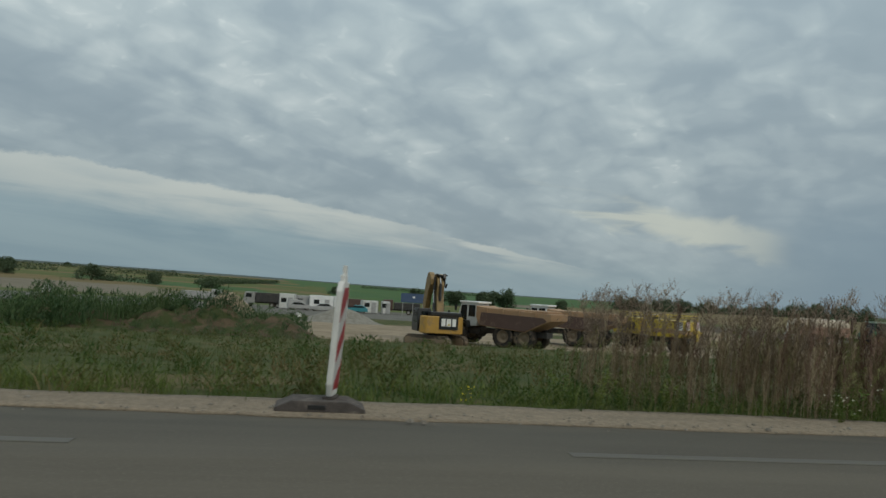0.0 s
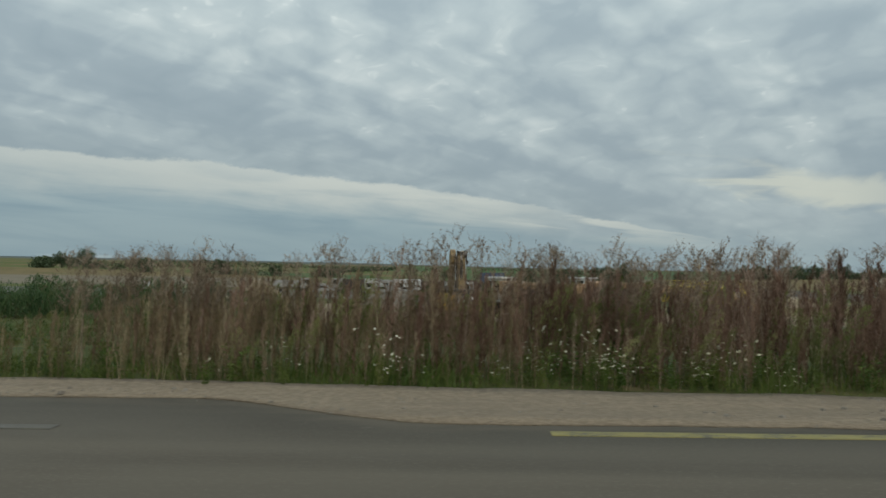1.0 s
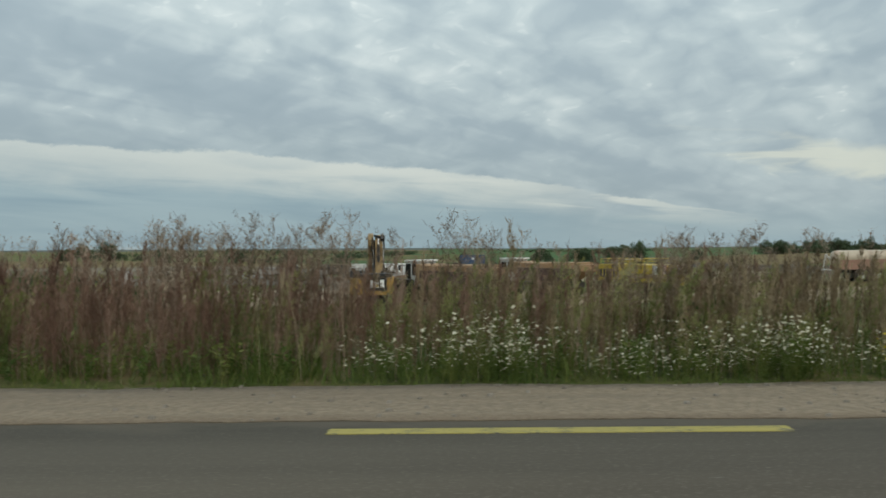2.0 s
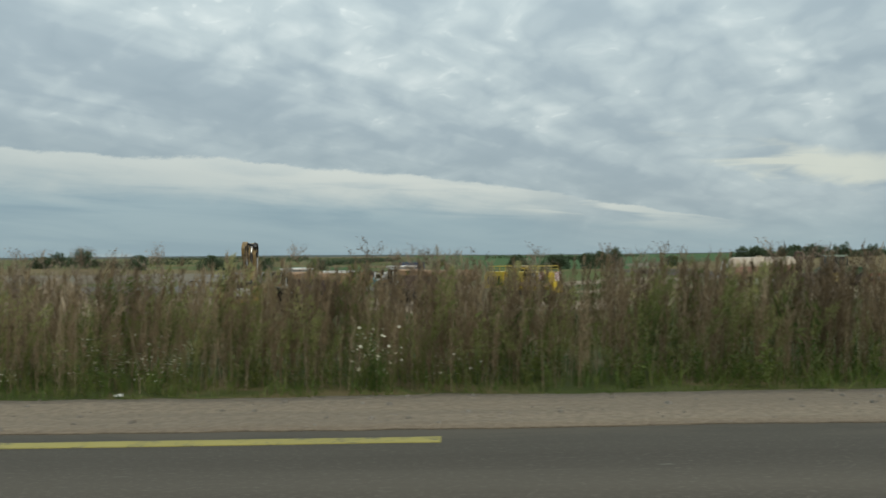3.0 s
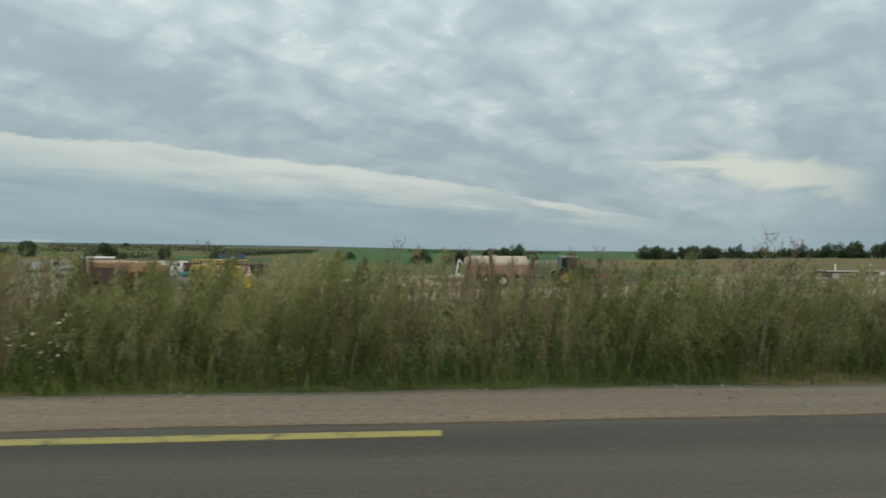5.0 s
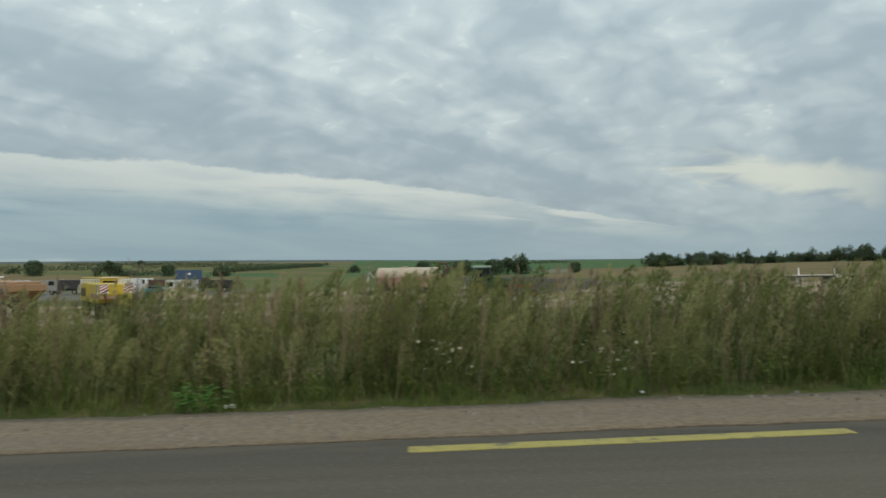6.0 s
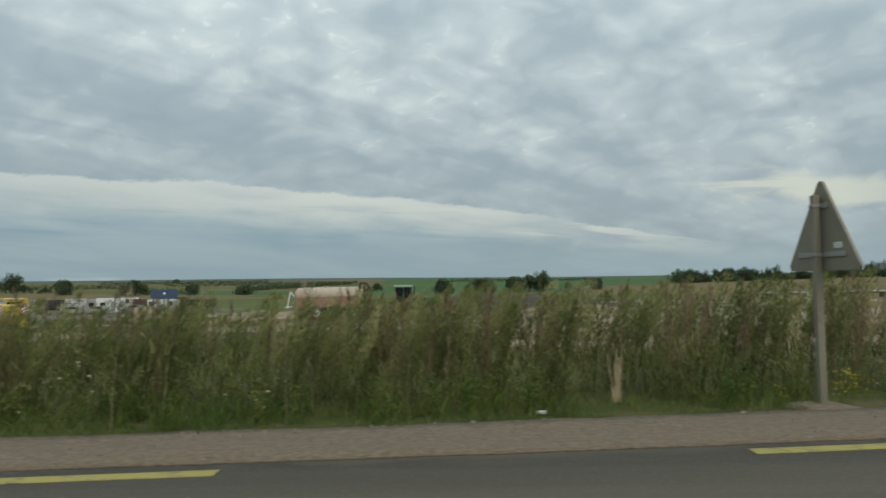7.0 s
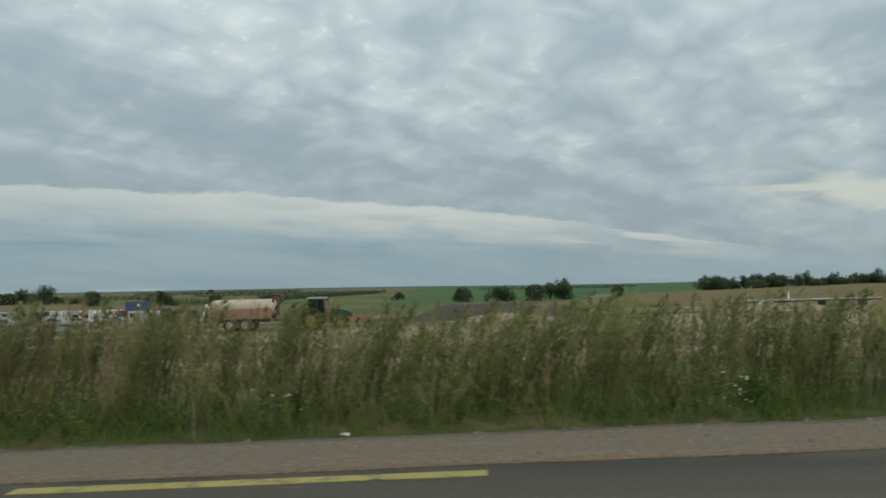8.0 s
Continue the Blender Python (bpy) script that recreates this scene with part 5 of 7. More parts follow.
    for q in range(5):
        a, b = radians(-30 + 55 * q), radians(-30 + 55 * (q + 1))
        rod(bm, (1.4 + 0.35 * math.sin(a), -0.86, 4.9 + 0.5 * math.cos(a)), (1.4 + 0.35 * math.sin(b), -0.86, 4.9 + 0.5 * math.cos(b)), 0.06, sides=6)
    box(bm, 1.45, -0.72, 5.2, 0.42, 0.22, 0.42, 0.09, Matrix.Rotation(0.5, 4, "Y"))
    box(bm, 1.6, -0.35, 5.32, 0.3, 0.5, 0.16, 0.05, Matrix.Rotation(0.25, 4, "X"))
    rod(bm, (1.5, 0.0, 5.2), (1.45, 0.06, 4.2), 0.045, sides=8)
    rod(bm, (1.4, 0.0, 4.2), (1.3, -0.1, 3.0), 0.04, sides=8)
    rod(bm, (1.45, -0.13, 2.6), (2.0, -0.13, 4.4), 0.075)
    box(bm, 2.1, -0.13, 4.6, 0.75, 0.12, 0.9, 0.05)
    part("boom_head", bm, BLACK, ex)
    bm = bmesh.new()
    slab(bm, [(2.7, 2.2), (3.4, 2.3), (3.75, 1.5), (3.3, 0.7), (2.6, 0.8), (3.0, 1.3)], -0.95, 0.2, 0.03)
    part("bucket", bm, DARK_STEEL, ex)
    return ex


def dump_truck(x, y, heading, label):
    tr = thing("dump_truck", stand(x, y, heading), label, "dump truck", "dump trucks parked on the site")
    for xx in (3.1, -1.0, -2.75):
        for side in (-1, 1):
            wheel(tr, xx, side * 1.12, 0.86, 0.62, DUSTY_TRACK)
    bm = bmesh.new()
    slab(bm, [(-4.2, 0.95), (1.6, 0.95), (1.6, 1.35), (-4.2, 1.35)], -0.5, 0.5, 0.03)
    box(bm, 2.6, 0, 1.1, 2.4, 1.2, 0.5, 0.05)
    rod(bm, (1.4, 0, 1.1), (1.9, 0, 1.1), 0.45)
    part("chassis", bm, DARK_STEEL, tr)
    # bed: a long skip with a raised lip at the tail
    bm = bmesh.new()
    outline = [(1.05, 1.55), (-2.9, 1.30), (-4.9, 2.25), (-4.95, 2.75), (0.95, 2.95), (1.35, 3.05), (1.35, 2.2)]
    slab(bm, outline, -1.45, 1.45, 0.05)
    bed = part("bed", bm, RUSTY_BEIGE, tr, "dusty orange-brown tipper bed")
    for side in (-1, 1):
        bm = bmesh.new()
        slab(bm, [(1.0, 1.6), (-2.85, 1.36), (-4.6, 2.22), (-4.3, 2.45), (0.9, 2.55)], side * 1.46 - 0.03, side * 1.46 + 0.03, 0.012)
        part("side_plate", bm, DUSTY_BROWN, bed)
        for k in range(4):
            bm = bmesh.new()
            box(bm, 0.4 - 1.35 * k, side * 1.50, 2.72, 0.14, 0.08, 0.35, 0.015)
            part("rib", bm, RUSTY_BEIGE, bed)
    bm = bmesh.new()
    box(bm, -1.9, 0, 2.86, 5.3, 2.5, 0.16, 0.05)
    part("load", bm, RUSTY_BEIGE, bed)
    bm = bmesh.new()
    slab(bm, [(3.0, 1.25), (4.55, 1.25), (4.6, 1.8), (4.3, 2.05), (3.0, 2.2)], -1.0, 1.0, 0.08)
    part("bonnet", bm, RUSTY_BEIGE, tr)
    bm = bmesh.new()
    slab(bm, [(1.55, 1.45), (3.1, 1.45), (3.3, 2.2), (3.05, 3.2), (1.6, 3.2)], -0.9, 0.9, 0.06)
    cab = part("cab", bm, OFF_WHITE, tr, "off-white cab")
    bm = bmesh.new()
    box(bm, 2.3, 0, 3.26, 1.75, 1.95, 0.14, 0.05)
    part("cab_roof", bm, CLEAN_WHITE, cab)
    for side in (-1, 1):
        bm = bmesh.new()
        slab(bm, [(1.75, 2.15), (2.35, 2.15), (2.35, 3.02), (1.75, 3.05)], side * 0.91 - 0.012, side * 0.91 + 0.012, 0.004)
        part("side_window", bm, WINDOW_GLASS, cab)
        bm = bmesh.new()
        slab(bm, [(2.5, 1.7), (3.14, 2.15), (2.98, 3.02), (2.5, 3.02)], side * 0.91 - 0.012, side * 0.91 + 0.012, 0.004)
        part("door_window", bm, WINDOW_GLASS, cab)
        bm = bmesh.new()
        slab(bm, [(2.1, 1.3), (2.2, 1.85), (3.9, 1.95), (4.1, 1.3), (3.9, 1.35), (3.75, 1.78), (2.4, 1.75)], side * 1.15 - 0.32, side * 1.15 + 0.32, 0.02)
        part("mudguard", bm, BLACK, tr)
        bm = bmesh.new()
        rod(bm, (3.0, side * 0.95, 2.9), (3.25, side * 1.3, 2.9), 0.025, sides=6)
        box(bm, 3.28, side * 1.32, 2.75, 0.08, 0.22, 0.42, 0.02)
        part("mirror", bm, BLACK, cab)
    bm = bmesh.new()
    box(bm, 3.19, 0, 2.7, 0.03, 1.5, 0.75, 0.008, Matrix.Rotation(radians(-14), 4, "Y"))
    part("windscreen", bm, WINDOW_GLASS, cab)
    return tr


def soil_machine(x, y, heading):
    """A long yellow wheeled machine with a railed deck and a hazard panel."""
    ma = thing("soil_machine", stand(x, y, heading), "bright yellow wheeled soil-treatment machine with a railed deck", "construction machine")
    for xx in (-2.6, 2.7):
        for side in (-1, 1):
            wheel(ma, xx, side * 0.95, 0.68, 0.5, DARK_STEEL)
    bm = bmesh.new()
    box(bm, 0, 0, 1.0, 7.2, 1.3, 0.45, 0.05)
    part("chassis", bm, DARK_STEEL, ma)
    bm = bmesh.new()
    slab(bm, [(-3.9, 1.3), (-1.0, 1.3), (-1.0, 2.75), (-3.4, 2.75), (-3.9, 2.3)], -1.18, 1.18, 0.07)
    part("engine_housing", bm, BRIGHT_YELLOW, ma)
    for k in range(5):
        bm = bmesh.new()
        box(bm, -3.2 + 0.4 * k, -1.185, 2.0, 0.24, 0.02, 0.7, 0.005)
        part("vent", bm, BLACK, ma)
    bm = bmesh.new()
    slab(bm, [(0.0, 1.25), (3.3, 1.25), (3.9, 1.9), (3.9, 2.7), (-0.3, 2.75), (-0.3, 1.7)], -1.2, 1.2, 0.07)
    part("hopper", bm, BRIGHT_YELLOW, ma)
    bm = bmesh.new()
    box(bm, 2.2, 0, 1.78, 3.3, 2.43, 0.36, 0.02)
    part("side_band", bm, RUSTY_BEIGE, ma)
    bm = bmesh.new()
    for side in (-1, 1):
        rod(bm, (-3.3, side * 1.1, 3.2), (3.7, side * 1.1, 3.2), 0.028, sides=6)
        rod(bm, (-3.3, side * 1.1, 2.98), (3.7, side * 1.1, 2.98), 0.02, sides=6)
        for k in range(9):
            rod(bm, (-3.3 + 0.875 * k, side * 1.1, 2.72), (-3.3 + 0.875 * k, side * 1.1, 3.2), 0.024, sides=6)
    for end in (-3.3, 3.7):
        rod(bm, (end, -1.1, 3.2), (end, 1.1, 3.2), 0.028, sides=6)
    part("railing", bm, BRIGHT_YELLOW, ma)
    bm = bmesh.new()
    box(bm, -0.65, 0.45, 2.35, 0.65, 1.3, 1.5, 0.05)
    cab = part("cab", bm, BRIGHT_YELLOW, ma)
    bm = bmesh.new()
    box(bm, -0.65, 0.45, 2.62, 0.67, 1.1, 0.6, 0.01)
    part("cab_window", bm, WINDOW_GLASS, cab)
    bm = bmesh.new()
    box(bm, -0.65, 0.45, 3.16, 0.85, 1.5, 0.1, 0.03)
    part("cab_roof", bm, CLEAN_WHITE, cab)
    # black and white hazard panels on the sides and at the tail
    for yy, m in ((-1.215, Matrix.Translation((3.3, -1.225, 2.3))), (0, Matrix.Translation((3.925, 0.85, 2.35)) @ Matrix.Rotation(radians(90), 4, "Z")), (0, Matrix.Translation((3.925, -0.85, 2.35)) @ Matrix.Rotation(radians(90), 4, "Z"))):
        bm = bmesh.new()
        box(bm, 0, 0, 0, 0.6, 0.02, 0.75, 0.004)
        bmesh.ops.transform(bm, matrix=m, verts=bm.verts)
        panel = part("hazard_panel", bm, CLEAN_WHITE, ma, "white panel with black slanting stripes" if yy else "white panel with red slanting stripes")
        for k in range(4):
            bm = bmesh.new()
            z0 = -0.42 + 0.22 * k
            slab(bm, [(-0.29, max(z0, -0.37)), (0.29, min(z0 + 0.3, 0.37)), (0.29, min(z0 + 0.41, 0.37)), (-0.29, max(min(z0 + 0.11, 0.37), -0.36))], -0.018, -0.012, 0)
            bmesh.ops.transform(bm, matrix=m, verts=bm.verts)
            part("stripe", bm, BLACK if yy else RED_FILM, panel)
    bm = bmesh.new()
    box(bm, 4.05, 0.62, 1.45, 0.4, 1.0, 0.9, 0.05)
    part("control_box", bm, BRIGHT_YELLOW, ma)
    bm = bmesh.new()
    rod(bm, (4.0, -0.5, 0.75), (4.0, -0.5, 1.3), 0.05)
    rod(bm, (3.5, -0.5, 0.95), (4.1, -0.5, 0.95), 0.06)
    part("hitch", bm, DARK_STEEL, ma)
    ma.scale = (0.92, 0.98, 0.98)
    return ma


def tractor(x, y, heading):
    tr = thing("tractor", stand(x, y, heading), "green farm tractor with a glazed cab", "tractor")
    for side in (-1, 1):
        wheel(tr, -0.95, side * 0.95, 0.95, 0.55, RIM_YELLOW, 0.5)
        wheel(tr, 1.75, side * 0.9, 0.66, 0.42, RIM_YELLOW, 0.5)
    bm = bmesh.new()
    box(bm, 0.4, 0, 1.0, 3.6, 0.6, 0.55, 0.06)
    rod(bm, (-0.95, -0.95, 0.95), (-0.95, 0.95, 0.95), 0.14)
    rod(bm, (1.75, -0.9, 0.68), (1.75, 0.9, 0.68), 0.12)
    part("chassis", bm, DARK_STEEL, tr)
    bm = bmesh.new()
    slab(bm, [(0.25, 1.15), (2.55, 1.1), (2.65, 1.5), (2.45, 1.78), (0.25, 2.05)], -0.42, 0.42, 0.08)
    hood = part("bonnet", bm, TRACTOR_GREEN, tr)
    bm = bmesh.new()
    box(bm, 2.64, 0, 1.4, 0.04, 0.6, 0.45, 0.01)
    part("grille", bm, BLACK, hood)
    bm = bmesh.new()
    slab(bm, [(-1.35, 1.25), (0.35, 1.25), (0.40, 2.05), (0.15, 2.85), (-1.25, 2.85)], -0.66, 0.66, 0.05)
    cab = part("cab", bm, WINDOW_GLASS, tr, "glazed cab")
    bm = bmesh.new()
    for xx in (-1.32, -0.5, 0.28):
        for side in (-1, 1):
            rod(bm, (xx, side * 0.69, 1.25), (xx * 0.92 - 0.03, side * 0.68, 2.88), 0.045, sides=6)
    box(bm, -0.5, 0, 1.4, 1.75, 1.40, 0.36, 0.05)
    part("cab_frame", bm, TRACTOR_GREEN, cab)
    bm = bmesh.new()
    box(bm, -0.52, 0, 2.96, 1.75, 1.55, 0.16, 0.06)
    part("cab_roof", bm, paint("pale_green_roof", (0.32, 0.42, 0.33), 0.5), cab)
    for side in (-1, 1):
        bm = bmesh.new()
        pts = [(-0.95 + 1.06 * math.cos(radians(a)), 0.95 + 1.06 * math.sin(radians(a))) for a in range(20, 166, 20)]
        slab(bm, pts + [(px_ * 0.97 - 0.03, pz_ - 0.05) for px_, pz_ in pts[::-1]], side * 0.95 - 0.3, side * 0.95 + 0.3, 0)
        part("fender", bm, TRACTOR_GREEN, tr)
        bm = bmesh.new()
        rod(bm, (0.3, side * 0.7, 2.4), (0.45, side * 1.0, 2.45), 0.02, sides=6)
        box(bm, 0.46, side * 1.02, 2.35, 0.06, 0.2, 0.34, 0.02)
        part("mirror", bm, BLACK, cab)
    bm = bmesh.new()
    rod(bm, (0.55, -0.4, 1.9), (0.55, -0.4, 2.95), 0.05)
    part("exhaust", bm, BLACK, tr)
    return tr


def tanker(x, y, heading):
    ta = thing("tank_trailer", stand(x, y, heading), "long beige and rust slurry tank trailer with a loading arm", "tank trailer")
    for xx in (-1.7, -0.25):
        for side in (-1, 1):
            wheel(ta, xx, side * 1.0, 0.62, 0.45, OFF_WHITE)
    bm = bmesh.new()
    lathe(bm, [(0.02, -3.35), (0.5, -3.3), (0.76, -3.1), (0.83, -2.8), (0.83, 2.55), (0.76, 2.85), (0.5, 3.05), (0.02, 3.1)], (-0.6, 0, 2.15), "X", 28)
    tank = part("tank", bm, TANK_BEIGE, ta, "beige cylindrical tank")
    bm = bmesh.new()
    for side in (-1, 1):
        slab(bm, [(-3.7, 1.15), (2.2, 1.15), (2.2, 2.15), (-3.5, 2.05)], side * 0.86 - 0.02, side * 0.93 + 0.02, 0.008)
    part("side_skirt", bm, TANK_RUST, tank, "rusty red-brown side skirt")
    for k in range(4):
        bm = bmesh.new()
        lathe(bm, [(0.832, -0.05), (0.85, -0.05), (0.85, 0.05), (0.832, 0.05)], (-3.0 + 1.6 * k, 0, 2.15), "X", 28)
        part("hoop", bm, TANK_BEIGE, tank)
    bm = bmesh.new()
    box(bm, -0.6, 0, 0.98, 6.0, 0.9, 0.3, 0.04)
    slab(bm, [(2.3, 0.9), (4.4, 0.75), (4.4, 0.9), (2.3, 1.15)], -0.12, 0.12, 0.02)
    part("chassis", bm, DARK_STEEL, ta)
    bm = bmesh.new()
    for a, b in (((2.2, -0.45, 2.5), (2.3, -0.45, 3.35)), ((2.3, -0.45, 3.35), (2.9, -0.45, 3.3)), ((2.9, -0.45, 3.3), (3.25, -0.45, 2.7)), ((2.75, -0.45, 1.5), (2.7, -0.45, 3.1)), ((2.4, -0.45, 2.0), (3.1, -0.45, 2.9))):
        rod(bm, a, b, 0.11, sides=10)
    part("loading_arm", bm, DUSTY_BROWN, ta, "dark bent loading pipe")
    bm = bmesh.new()
    rod(bm, (-4.0, 0.0, 2.1), (-4.4, 0.0, 2.6), 0.09, sides=10)
    rod(bm, (-4.4, 0.0, 2.6), (-4.7, 0.0, 1.2), 0.09, sides=10)
    box(bm, -4.55, 0, 1.15, 0.5, 1.6, 0.12, 0.03)
    part("rear_spreader", bm, OFF_WHITE, ta)
    bm = bmesh.new()
    rod(bm, (-1.0, 0, 2.95), (-1.0, 0, 3.1), 0.28, sides=16)
    part("hatch", bm, TANK_BEIGE, tank)
    return ta


def harrow(x, y, heading):
    ha = thing("red_harrow", stand(x, y, heading), "red steel cultivator with spring tines", "cultivator")
    bm = bmesh.new()
    for side in (-1, -0.33, 0.33, 1):
        box(bm, 0, side * 1.2, 1.05, 2.3, 0.12, 0.12, 0.02)
    for xx in (-1.0, 0.0, 1.0):
        box(bm, xx, 0, 1.12, 0.12, 2.6, 0.12, 0.02)
    slab(bm, [(-1.3, 1.0), (-0.6, 1.0), (-0.9, 1.75), (-1.1, 1.75)], -0.08, 0.08, 0.02)
    part("frame", bm, RED_STEEL, ha)
    for k in range(9):
        bm = bmesh.new()
        xx, yy = (-1.0, 0.0, 1.0)[k % 3], -1.2 + 0.3 * k
        rod(bm, (xx, yy, 1.05), (xx - 0.3, yy, 0.65), 0.03, sides=6)
        rod(bm, (xx - 0.3, yy, 0.65), (xx + 0.05, yy, 0.0), 0.03, sides=6)
        part("tine", bm, DARK_STEEL, ha)
    for side in (-1, 1):
        wheel(ha, 0.9, side * 1.45, 0.36, 0.2, RED_STEEL)
    return ha


excavator(0.32, 53.0, 96, 44)
dump_truck(5.4, 54.2, 137, "dusty orange articulated dump truck with a white cab")
dump_truck(13.0, 60.7, 140, "dusty orange articulated dump truck parked behind another one")
soil_machine(21.2, 60.8, -56)
tanker(46.0, 71.4, -1)
tractor(52.8, 71.6, 2)
harrow(56.2, 71.9, 3)


# ---- things beside the road --------------------------------------------------------
def beacon(x, y, heading):
    """A striped guide beacon: a hollow plastic board with a white rim in a heavy rubber foot."""
    be = thing("guide_beacon", pose(x, y, 0.02, 0, 0, heading), "white plastic guide beacon with dull red slanting stripes", "road beacon")
    bm = bmesh.new()
    outline = [(-0.40, 0.0), (0.40, 0.0), (0.40, 0.035), (0.25, 0.100), (-0.25, 0.100), (-0.40, 0.035)]
    slab(bm, [(a - 0.09, b) for a, b in outline], -0.20, 0.20, 0.012)
    bmesh.ops.transform(bm, matrix=Matrix.Rotation(radians(-heading), 4, "Z"), verts=bm.verts)
    foot = part("foot", bm, BASE_RUBBER, be, "dirty grey-brown recycled rubber foot")
    bm = bmesh.new()
    box(bm, -0.12, -0.19, 0.045, 0.16, 0.03, 0.04, 0.006)
    bmesh.ops.transform(bm, matrix=Matrix.Rotation(radians(-heading), 4, "Z"), verts=bm.verts)
    part("handle_slot", bm, BLACK, foot)
    bm = bmesh.new()
    box(bm, 0, 0, 0.112, 0.11, 0.2, 0.03, 0.008)
    part("socket", bm, BASE_RUBBER, foot)
    # board: local x is its thin way, y its breadth; the lower end is narrower
    lean = Matrix.Rotation(radians(2.5), 4, "Y")
    ring = [(-0.11, 0.13), (0.11, 0.13), (0.155, 0.24), (0.165, 1.08), (0.12, 1.17), (-0.12, 1.17), (-0.165, 1.08), (-0.155, 0.24)]
    bm = bmesh.new()
    slab(bm, ring, -0.026, 0.026, 0.014)
    bmesh.ops.transform(bm, matrix=lean @ Matrix.Rotation(radians(90), 4, "Z"), verts=bm.verts)
    board = part("board", bm, WHITE_PLASTIC, be, "white plastic board with a raised rim")
    for side in (-1, 1):
        bm = bmesh.new()
        slab(bm, [(-0.10, 0.19), (0.10, 0.19), (0.125, 0.27), (0.13, 1.06), (0.09, 1.12), (-0.09, 1.12), (-0.13, 1.06), (-0.125, 0.27)], side * 0.0275 - 0.0015, side * 0.0275 + 0.0015, 0)
        bmesh.ops.transform(bm, matrix=lean @ Matrix.Rotation(radians(90), 4, "Z"), verts=bm.verts)
        face = part("reflective_face", bm, paint("reflective_white", (0.52, 0.52, 0.50), 0.4, share=0.7), board)
        for k in range(3):
            z0 = 0.19 + 0.335 * k
            cut = lambda z: min(max(z, 0.192), 1.118)
            pts = [(-0.124, cut(z0 - 0.10)), (0.124, cut(z0 + 0.13)), (0.124, cut(z0 + 0.30)), (-0.124, cut(z0 + 0.07))]
            if k == 0:
                pts = [(-0.095, 0.192), (0.10, 0.192), (0.122, 0.46), (0.10, 0.42), (-0.10, 0.25)]
            if k == 2:
                pts = [(-0.124, 0.80), (0.126, 1.04), (0.09, 1.118), (-0.06, 1.118), (-0.126, 1.0)]
            bm = bmesh.new()
            slab(bm, [(u * -side, v) for u, v in pts], side * 0.0305 - 0.001, side * 0.0305 + 0.001, 0)
            bmesh.ops.transform(bm, matrix=lean @ Matrix.Rotation(radians(90), 4, "Z"), verts=bm.verts)
            part("red_stripe", bm, RED_FILM, face)
    bm = bmesh.new()
    box(bm, 0.05, 0, 1.19, 0.05, 0.10, 0.09, 0.012)
    box(bm, 0.055, 0.0, 1.27, 0.035, 0.055, 0.10, 0.012)
    part("lamp_holder", bm, WHITE_PLASTIC, board)
    return be


